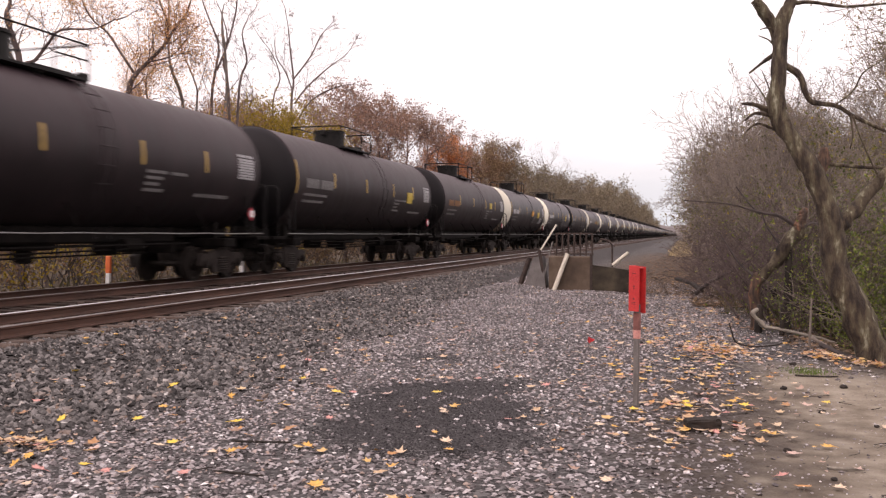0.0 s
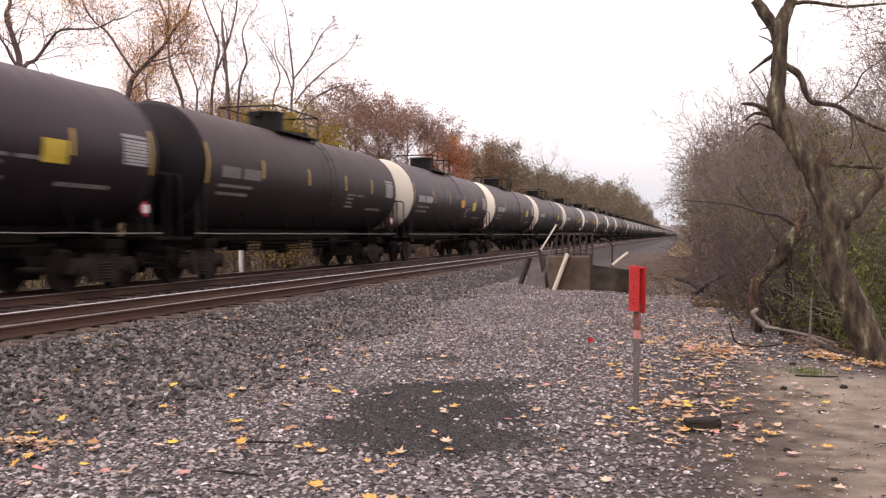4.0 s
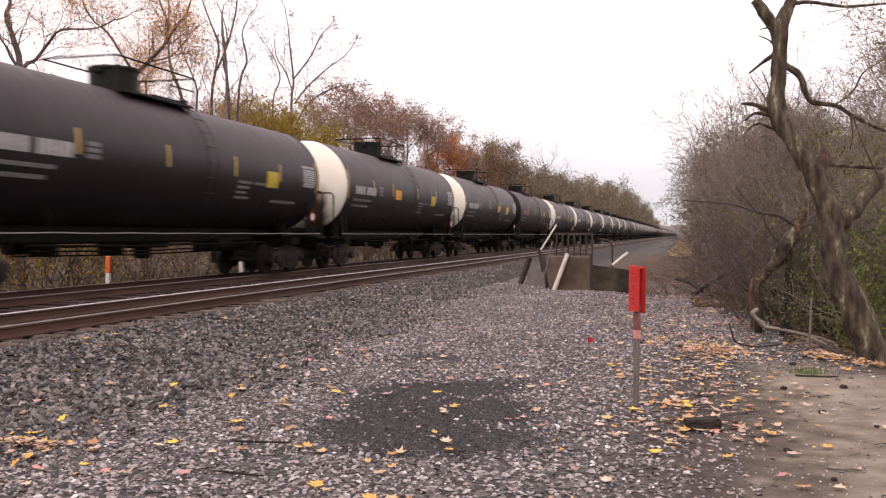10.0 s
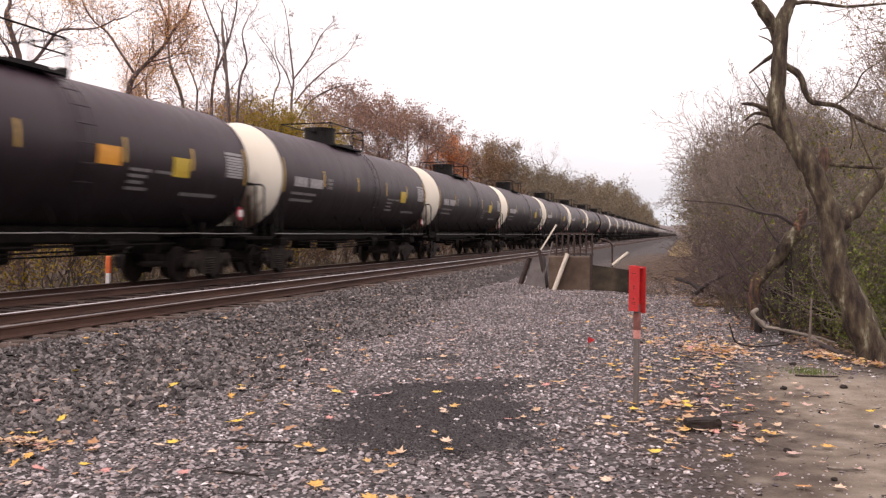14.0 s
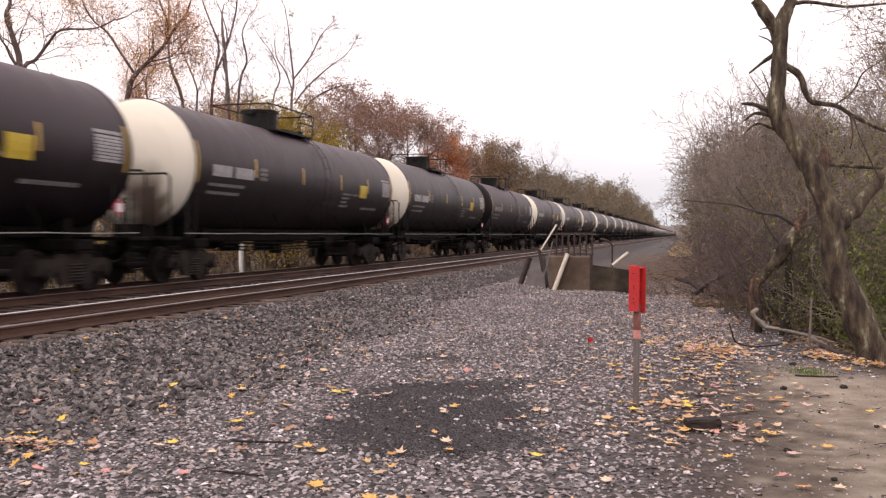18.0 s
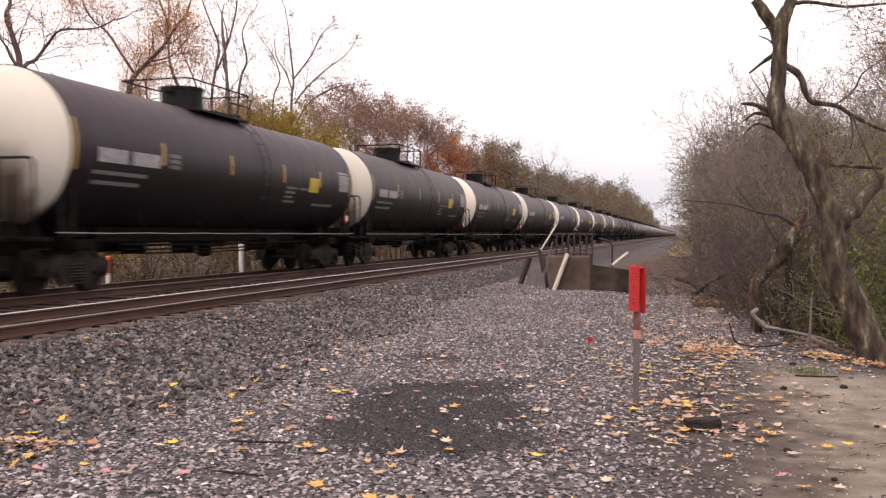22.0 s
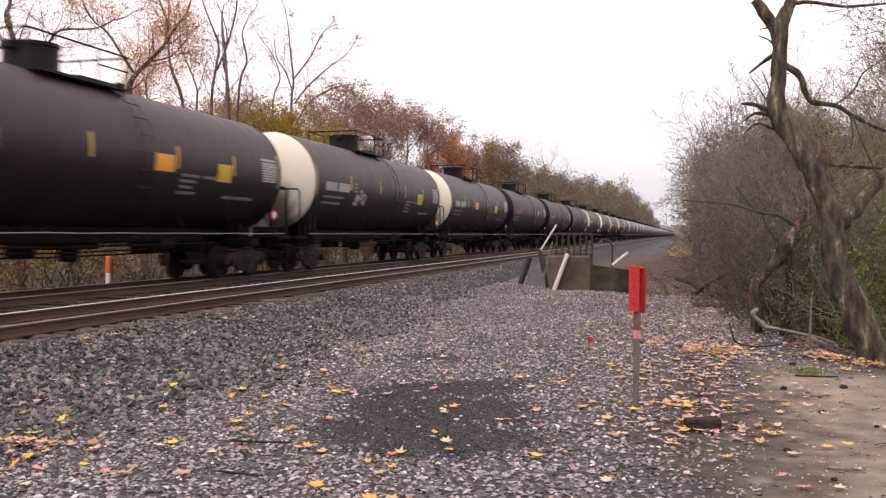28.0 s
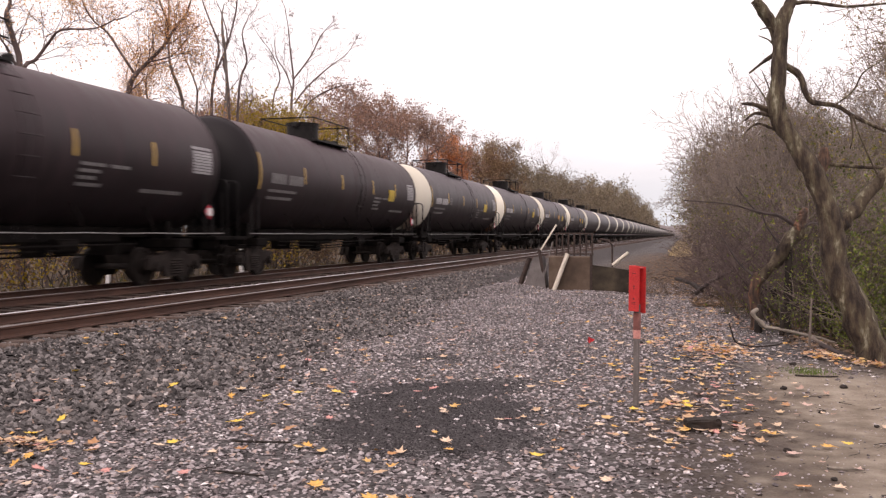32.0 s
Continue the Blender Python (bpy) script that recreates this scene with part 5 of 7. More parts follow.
G_LEFT, G_RIGHT = "trees beyond the tracks", "brush beside the access road"


def build_skyline_trees():
    """The trees that stand free against the sky beyond the tracks."""
    shaped_tree("bare_tree", "dark crooked tree with a long side branch, few leaves", -23.89, 27.76, (
        ([(0.1, -0.3), (0.15, 4.0), (0.0, 8.4), (-0.17, 9.5), (-0.3, 10.4), (-0.36, 11.0), (-0.5, 12.0)], 0.20, 0.07),
        ([(0.06, 7.2), (0.36, 8.5), (0.57, 8.83), (1.16, 9.5), (1.72, 9.85), (2.78, 10.0), (3.58, 10.3)], 0.12, 0.03),
        ([(0.0, 8.4), (-0.5, 9.3), (-1.12, 10.14)], 0.08, 0.03)), 21, M["bark_sky"], M["leaf_orange"], 1800, 0.042, 0.4)
    b = shaped_tree("autumn_tree", "forked tree with sparse orange autumn leaves", -22.95, 33.2, (
        ([(-0.9, -0.3), (-0.5, 5.0), (0.0, 8.3), (0.34, 9.0), (0.72, 9.6), (1.53, 10.3), (2.06, 11.0), (2.46, 11.8), (2.83, 12.8)], 0.18, 0.04),
        ([(0.34, 9.0), (-0.2, 9.9), (-0.88, 10.85), (-1.53, 11.4), (-1.8, 12.0), (-2.13, 13.0)], 0.085, 0.03),
        ([(1.53, 10.3), (1.66, 11.2), (1.4, 12.3), (1.5, 13.3)], 0.07, 0.03),
        ([(0.72, 9.6), (1.74, 9.9), (2.47, 10.5)], 0.06, 0.02)), 34, M["bark_sky"], M["leaf_orange"], 12000, 0.036, 0.34)
    shaped_tree("autumn_tree", "slim twin-stemmed tree with sparse orange leaves", -21.87, 35.57, (
        ([(0.5, -0.3), (0.3, 5.0), (0.0, 8.2), (-0.34, 9.5), (-0.57, 10.6), (-0.6, 12.0), (-0.46, 13.1)], 0.14, 0.04),
        ([(0.5, -0.3), (0.5, 5.0), (0.65, 8.1), (0.75, 8.8), (0.23, 10.0), (-0.06, 10.7), (0.02, 11.8)], 0.09, 0.022)), 35, M["bark_pale"], M["leaf_orange"], 4000, 0.038, 0.34)
    again(b, -27.5, 41.0, 0.9, 140)
    c = shaped_tree("bare_tree", "tall bare many-stemmed tree, leafless", -23.66, 41.31, (
        ([(0.4, -0.3), (0.1, 5.0), (0.0, 9.1), (0.32, 10.7), (0.38, 12.0), (0.0, 13.1), (-0.41, 14.4), (-0.64, 15.6)], 0.13, 0.03),
        ([(0.7, -0.3), (0.9, 5.0), (0.89, 9.6), (0.71, 11.2), (0.97, 12.5), (1.29, 13.8), (1.44, 14.4), (1.65, 15.3)], 0.12, 0.03),
        ([(0.32, 10.7), (0.8, 12.3), (0.61, 13.6)], 0.08, 0.03),
        ([(1.2, -0.3), (1.3, 5.0), (1.44, 9.9), (1.85, 11.2), (1.68, 12.5), (1.85, 13.3)], 0.12, 0.03)), 47, M["bark_sky"])
    again(c, -25.5, 49.0, 0.74, 130)
    shaped_tree("dead_snag", "pale broken dead stem among bare trees", -22.7, 41.0, (
        ([(0.0, -0.3), (-0.05, 5.0), (0.0, 8.5), (0.1, 9.9), (0.05, 11.9)], 0.17, 0.09),), 48, M["bark_pale"], sprouts=0, levels=1)
    shaped_tree("bare_tree", "spreading bare tree, leafless against the sky", -23.91, 51.61, (
        ([(0.2, -0.3), (0.1, 5.0), (0.0, 10.4), (0.11, 11.8), (0.0, 13.5), (-0.18, 15.1), (-0.35, 16.0)], 0.15, 0.03),
        ([(0.21, 10.4), (0.89, 11.4), (2.36, 12.6), (3.36, 13.4), (3.74, 13.9)], 0.09, 0.022),
        ([(0.11, 11.9), (1.18, 13.4), (1.79, 14.5), (2.29, 15.1)], 0.09, 0.03),
        ([(-0.6, -0.3), (-1.0, 6.0), (-1.14, 10.4), (-0.75, 12.0), (-1.14, 13.4), (-1.75, 14.3)], 0.11, 0.022),
        ([(0.2, 9.0), (1.18, 10.6), (2.75, 11.4), (3.93, 11.6)], 0.10, 0.025),
        ([(0.07, 11.2), (-0.39, 12.4), (-0.92, 13.3), (-1.0, 14.2)], 0.08, 0.03)), 58, M["bark_sky"])


def build_left_wood():
    rng = random.Random(11)
    build_skyline_trees()
    e = make_tree("olive_bush", "dense bush with olive-yellow autumn leaves", 7.2, 0.07, 63, M["bark"], M["leaf_olive"], 26000, 0.042, 0.36, stems=7, spread=0.16, group=G_LEFT, kids=(9, 5, 3), ratio=(0.16, 0.3), angle=(20, 50), leaf_low=1.0, category="bush")
    set_at(e, -21.4, 46.2, 1.42)
    again(e, -22.0, 45.0, 1.36, 90)
    # russet wood
    r1 = make_tree("russet_tree", "oak with dull russet-brown leaves", 11.5, 0.18, 71, M["bark_sky"], M["leaf_russet"], 8000, 0.066, 0.19, group=G_LEFT, kids=(13, 7, 4), angle=(35, 70), ratio=(0.34, 0.52), leaf_low=3.0)
    set_at(r1, -25.8, 70.7, 1.12)
    r2 = make_tree("rust_tree", "round tree with bright rust-orange leaves", 10.5, 0.16, 83, M["bark"], M["leaf_rust"], 9000, 0.08, 0.36, group=G_LEFT, kids=(14, 7, 4), angle=(30, 60), ratio=(0.22, 0.36), leaf_low=2.0)
    set_at(r2, -24.2, 92.9, 1.26)
    g1 = make_tree("drab_tree", "half-bare tree with drab brown-green leaves", 12.0, 0.16, 97, M["bark_sky"], M["leaf_drab"], 9000, 0.078, 0.34, group=G_LEFT, kids=(13, 7, 4), angle=(30, 60), ratio=(0.30, 0.46), leaf_low=2.0)
    set_at(g1, -23.5, 108.0, 1.0)
    h1 = make_tree("bare_tree", "round-crowned bare tree, leafless", 14.0, 0.2, 101, M["bark_pale"], group=G_LEFT, kids=(12, 8, 6), angle=(30, 60), bare=0.3)
    set_at(h1, -27.0, 168.9, 1.46)
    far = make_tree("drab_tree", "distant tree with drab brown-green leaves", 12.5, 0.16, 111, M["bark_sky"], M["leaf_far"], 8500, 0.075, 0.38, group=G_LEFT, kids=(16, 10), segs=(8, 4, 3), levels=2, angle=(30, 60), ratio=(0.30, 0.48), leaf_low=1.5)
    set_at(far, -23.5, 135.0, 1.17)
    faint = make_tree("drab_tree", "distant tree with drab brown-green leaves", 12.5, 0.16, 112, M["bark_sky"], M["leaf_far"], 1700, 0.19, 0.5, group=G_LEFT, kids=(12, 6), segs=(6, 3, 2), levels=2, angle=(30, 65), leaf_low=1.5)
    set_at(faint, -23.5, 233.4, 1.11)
    grow = {r1: 1.04, r2: 1.18, g1: 1.12, far: 1.09, h1: 0.97}
    for y, x, s, kind in ((36.3, -31, 0.74, r1), (40.5, -31, 0.77, r1), (46.1, -31, 0.83, r1), (49.4, -30, 0.88, r1), (54.4, -30, 0.96, r1), (52.8, -27.5, 0.93, r1), (59.2, -29, 0.96, r1), (60.4, -26, 1.02, r1), (67.3, -26.5, 1.17, r1), (67.8, -25, 1.08, r1), (77.4, -25.5, 1.22, r1), (77, -23.5, 1.1, r1), (80.3, -23, 1.06, r1), (57.7, -24, 0.9, r1), (64.2, -22.5, 0.97, r1), (68.2, -22, 0.95, r1), (81.9, -23, 0.88, r2), (104.3, -24, 0.98, g1), (114.3, -25, 1.09, g1), (95, -22.5, 0.82, g1), (117.9, -24, 1.12, far), (130.6, -24, 1.13, far), (116.2, -22.5, 0.99, far), (109.8, -28, 1.26, h1), (43.0, -26.0, 0.70, r1), (46.0, -25.6, 0.74, r1), (49.0, -26.0, 0.80, r1), (51.5, -25.4, 0.80, r1), (56.0, -26.0, 0.86, r1), (33.0, -27.0, 0.60, r1), (38.0, -27.5, 0.64, r1)):
        again(kind, x, y, grow[kind] * s * rng.uniform(0.97, 1.03), rng.uniform(0, 360))
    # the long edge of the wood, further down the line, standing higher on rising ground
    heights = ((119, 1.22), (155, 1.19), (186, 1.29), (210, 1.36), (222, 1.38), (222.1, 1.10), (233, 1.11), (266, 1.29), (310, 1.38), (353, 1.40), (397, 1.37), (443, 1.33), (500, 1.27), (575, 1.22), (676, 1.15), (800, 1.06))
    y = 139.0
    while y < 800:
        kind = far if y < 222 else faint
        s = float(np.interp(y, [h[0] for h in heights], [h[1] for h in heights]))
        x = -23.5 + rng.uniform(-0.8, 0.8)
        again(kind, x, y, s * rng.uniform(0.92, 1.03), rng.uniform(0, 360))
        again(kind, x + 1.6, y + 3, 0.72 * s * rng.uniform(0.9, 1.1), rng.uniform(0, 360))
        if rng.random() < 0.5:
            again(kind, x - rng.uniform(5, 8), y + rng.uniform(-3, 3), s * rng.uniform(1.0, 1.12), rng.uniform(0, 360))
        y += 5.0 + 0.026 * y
    for x, y, s in ((-26.0, 205.0, 1.12), (-26.0, 268.0, 1.36), (-26.5, 230.0, 1.2)):
        again(h1, x, y, s, rng.uniform(0, 360))
    # low brush along the far side of the tracks
    u = make_tree("brush", "low tangled brush with yellow and brown leaves", 3.4, 0.03, 131, M["bark"], M["leaf_drab"], 1500, 0.055, 0.25, stems=7, spread=0.9, group=G_LEFT, kids=(5, 5, 4), levels=2, fine_from=1, category="bush", leaf_low=0.0)
    set_at(u, -19.5, 18.0)
    v = make_tree("brush", "low brush with olive-yellow leaves", 3.0, 0.03, 141, M["bark"], M["leaf_olive"], 1400, 0.052, 0.25, stems=7, spread=0.9, group=G_LEFT, kids=(5, 5, 4), levels=2, fine_from=1, category="bush", leaf_low=0.0)
    set_at(v, -19.3, 24.0)
    y = 14.0
    while y < 110:
        again(v if rng.random() < 0.28 else u, -18.9 - rng.uniform(0, 1.8), y, rng.uniform(0.75, 1.15), rng.uniform(0, 360))
        again(u, -23.0 - rng.uniform(0, 3), y + 1, rng.uniform(1.0, 1.7), rng.uniform(0, 360))
        y += 3.0 + 0.035 * y


def build_right_wood():
    rng = random.Random(29)
    p = make_tree("brush", "tall tangled grey-brown brush, nearly leafless", 5.4, 0.034, 151, M["bark_mid"], M["leaf_brush"], 420, 0.024, 0.10, stems=7, spread=0.26, group=G_RIGHT, kids=(9, 5, 3), angle=(30, 75), ratio=(0.3, 0.5), levels=3, fine_from=1, category="bush", leaf_low=0.3, thin=0.005)
    set_at(p, 2.4, 24.0)
    q = make_tree("brush", "tangled brush with dull green leaves", 4.6, 0.034, 163, M["bark_mid"], M["leaf_green"], 2600, 0.034, 0.16, stems=7, spread=0.32, group=G_RIGHT, kids=(8, 5, 3), angle=(30, 70), ratio=(0.3, 0.5), levels=3, fine_from=1, category="bush", leaf_low=0.0, thin=0.005)
    set_at(q, 3.9, 19.0)
    f = make_tree("brush", "distant grey-brown brush beside the line", 5.4, 0.035, 155, M["bark_mid"], M["leaf_brush"], 1500, 0.06, 0.2, stems=7, spread=0.3, group=G_RIGHT, kids=(9, 6), segs=(6, 4, 3), angle=(30, 70), ratio=(0.3, 0.5), levels=2, fine_from=1, category="bush", leaf_low=0.3, thin=0.007)
    set_at(f, 2.5, 45.5)
    rows = ((17.5, (2.6, 3.4, 4.2), 0.62), (20.5, (1.9, 2.8, 3.7, 4.6), 0.80), (23.5, (1.6, 2.6, 3.6, 4.7, 5.8), 1.02), (27.5, (1.3, 2.4, 3.6, 4.9, 6.2), 1.12), (32.5, (1.1, 2.3, 3.6, 5.2, 7.0), 1.25), (38.0, (1.0, 2.4, 4.0, 6.2), 1.32))
    for y, xs, s in rows:
        for i, x in enumerate(xs):
            k = q if ((y < 19 and x > 3.9) or (y > 19 and rng.random() < 0.14) or (19 < y < 24.5 and i > 1 and rng.random() < 0.4)) else p
            again(k, x + 0.25 * step(24, 28, y) + (0.25 * step(20, 24, y) if i == 0 else 0.0) + rng.uniform(-0.3, 0.3), y + rng.uniform(-0.8, 0.8), 1.04 * s * rng.uniform(0.9, 1.08) * (0.85 if i == 0 else 1.1 if i > 2 else 1.0), rng.uniform(0, 360))
    for x, y, s in ((4.2, 44.0, 1.25), (7.0, 46.0, 1.3), (3.2, 48.5, 1.3), (3.4, 57.0, 1.3), (3.6, 70.0, 1.35), (4.0, 84.0, 1.4), (1.9, 52.0, 1.1), (4.5, 53.0, 1.25), (2.0, 59.0, 1.1), (2.0, 67.0, 1.15), (4.6, 63.0, 1.25), (2.2, 77.0, 1.15), (2.4, 89.0, 1.2), (2.7, 104.0, 1.25), (3.2, 122.0, 1.3), (3.7, 145.0, 1.35), (4.2, 175.0, 1.4), (4.7, 215.0, 1.5), (5.2, 260.0, 1.6)):
        again(f, x + 0.005 * y + (0.7 if x < 2.3 else 0.0) + rng.uniform(-0.2, 0.2), y, s * rng.uniform(0.94, 1.06), rng.uniform(0, 360))
    g = make_tree("green_bush", "leafy bush with fresh green and yellow leaves", 2.4, 0.02, 199, M["bark_mid"], M["leaf_fresh"], 4800, 0.025, 0.22, group=G_RIGHT, stems=7, spread=0.8, kids=(7, 5), segs=(6, 4, 3), angle=(25, 65), levels=2, fine_from=1, category="bush", leaf_low=0.0, thin=0.004)
    set_at(g, 3.05, 15.4, 0.85)
    for x, y, s in ((3.5, 16.6, 1.05), (3.0, 17.6, 0.7), (3.9, 18.2, 1.2), (3.4, 14.6, 0.7), (4.6, 20.0, 1.3), (4.0, 17.0, 1.3), (4.6, 18.5, 1.5), (3.3, 19.4, 1.3), (5.2, 19.6, 1.6)):
        again(g, x, y, s, rng.uniform(0, 360))
    w = make_tree("brush", "dead tangled undergrowth of bare brown stems", 3.0, 0.028, 188, M["bark_sky"], group=G_RIGHT, stems=6, spread=1.0, kids=(7, 5), segs=(7, 4, 3), angle=(25, 70), levels=2, fine_from=1, category="bush", wobble=0.12, thin=0.005)
    set_at(w, 1.9, 17.3, 0.9)
    for x, y, s in ((2.4, 16.4, 0.7), (3.1, 17.2, 0.9), (1.6, 19.3, 0.6), (1.3, 21.5, 0.5), (2.6, 19.5, 1.1), (1.1, 28.0, 0.9), (3.6, 15.8, 0.7), (0.9, 32.0, 0.8), (2.15, 16.2, 0.75), (2.9, 16.0, 0.8), (2.0, 18.4, 1.0), (2.7, 18.0, 1.0)):
        again(w, x, y, s, rng.uniform(0, 360))
    for x, y, s in ((1.5, 18.6, 0.8), (2.2, 17.6, 0.9), (2.9, 18.8, 1.0), (1.9, 20.4, 0.9), (2.4, 21.6, 1.1), (1.7, 23.0, 1.0), (3.2, 20.6, 1.1), (1.5, 25.5, 1.0), (1.3, 30.5, 1.0)):
        again(w, x, y, s, rng.uniform(0, 360))
    for x, y, s in ((2.0, 34.5, 1.12), (1.9, 39.0, 1.15), (2.1, 43.5, 1.2), (2.2, 29.0, 1.02), (2.9, 33.5, 1.2), (3.1, 38.5, 1.25), (3.6, 30.5, 1.15), (1.65, 36.5, 1.1), (1.55, 41.0, 1.15)):
        again(p, x, y, s * rng.uniform(0.95, 1.05), rng.uniform(0, 360))
    for x, y, s in ((2.2, 48.5, 1.15), (2.3, 55.0, 1.2), (1.75, 47.0, 1.1)):
        again(f, x, y, s * rng.uniform(0.95, 1.05), rng.uniform(0, 360))
    for x, y, s in ((2.3, 42.0, 1.15), (2.6, 46.5, 1.2), (2.9, 22.0, 0.85), (2.2, 24.6, 0.8)):
        again(q, x, y, s, rng.uniform(0, 360))
    k = make_tree("bare_tree", "slender pale bare sapling at the wood's edge", 6.2, 0.028, 181, M["bark_pale"], group=G_RIGHT, kids=(10, 4), segs=(10, 4, 3), angle=(18, 45), ratio=(0.22, 0.4), levels=2, bare=0.3, thin=0.004)
    set_at(k, 1.5, 27.0, 1.0)
    for x, y, s in ((1.15, 29.5, 0.95), (1.9, 25.2, 1.05), (2.3, 23.0, 0.95), (1.0, 33.5, 1.1), (1.4, 36.0, 1.15), (0.9, 40.0, 1.0), (2.0, 21.5, 0.85), (2.7, 20.5, 0.9), (3.3, 24.0, 1.15), (1.6, 31.0, 1.1), (2.6, 27.5, 1.15)):
        again(k, x, y, s, rng.uniform(0, 360))
    t = make_tree("bare_tree", "slender twiggy tree with small drab leaves", 8.0, 0.10, 177, M["bark_mid"], M["leaf_brush"], 2400, 0.026, 0.12, group=G_RIGHT, kids=(14, 8, 6), angle=(30, 60), bare=0.15)
    set_at(t, 4.9, 22.6, 1.15)
    again(t, 6.6, 28.5, 1.15, 120)
    again(t, 5.6, 20.6, 1.1, 60)
    again(t, 5.4, 25.4, 1.05, 300)
    again(t, 7.2, 24.2, 1.25, 15)
    again(t, 6.4, 20.0, 1.25, 200)
    again(t, 3.4, 28.0, 0.8, 250)
    again(t, 4.0, 33.0, 0.85, 220)


build_left_wood()
build_right_wood()


# ---- the dead tree at the edge of the lot, broken trunk and fallen wood ----
def limb(bm, pts, radii, sides=10, rough=0.0, seed=1):
    """A knobbly limb through the given points, with its own radius at each."""
    rng = random.Random(seed)
    pts = [Vector(p) for p in pts]
    fine_pts, fine_r = [], []
    n = len(pts)
    for i in range(n - 1):
        p0, p1, p2, p3 = pts[max(0, i - 1)], pts[i], pts[i + 1], pts[min(n - 1, i + 2)]
        for k in range(4):
            u = k / 4
            fine_pts.append(0.5 * (2 * p1 + (p2 - p0) * u + (2 * p0 - 5 * p1 + 4 * p2 - p3) * u * u + (3 * p1 - p0 - 3 * p2 + p3) * u ** 3))
            fine_r.append(radii[i] + (radii[i + 1] - radii[i]) * u)
    fine_pts.append(pts[-1])
    fine_r.append(radii[-1])
    rings = []
    for i, p in enumerate(fine_pts):
        d = (fine_pts[min(len(fine_pts) - 1, i + 1)] - fine_pts[max(0, i - 1)]).normalized()
        u = d.cross(Vector((0.3, 0.9, 0.2))).normalized()
        w = d.cross(u)
        ring = []
        for k in range(sides):
            a = 2 * math.pi * k / sides
            v = (u * math.cos(a) + w * math.sin(a))
            rr = fine_r[i] * (1 + 0.26 * noise.noise((p + v * 0.2) * 4.5) + 0.16 * noise.noise((p + v * 0.2) * 13.0) + rng.uniform(-rough, rough))
            ring.append(bm.verts.new(p + v * rr))
        rings.append(ring)
    for u, v in zip(rings, rings[1:]):
        for k in range(sides):
            bm.faces.new((u[k], u[(k + 1) % sides], v[(k + 1) % sides], v[k]))
    bm.faces.new(rings[0][::-1])
    bm.faces.new(rings[-1])
    return bm


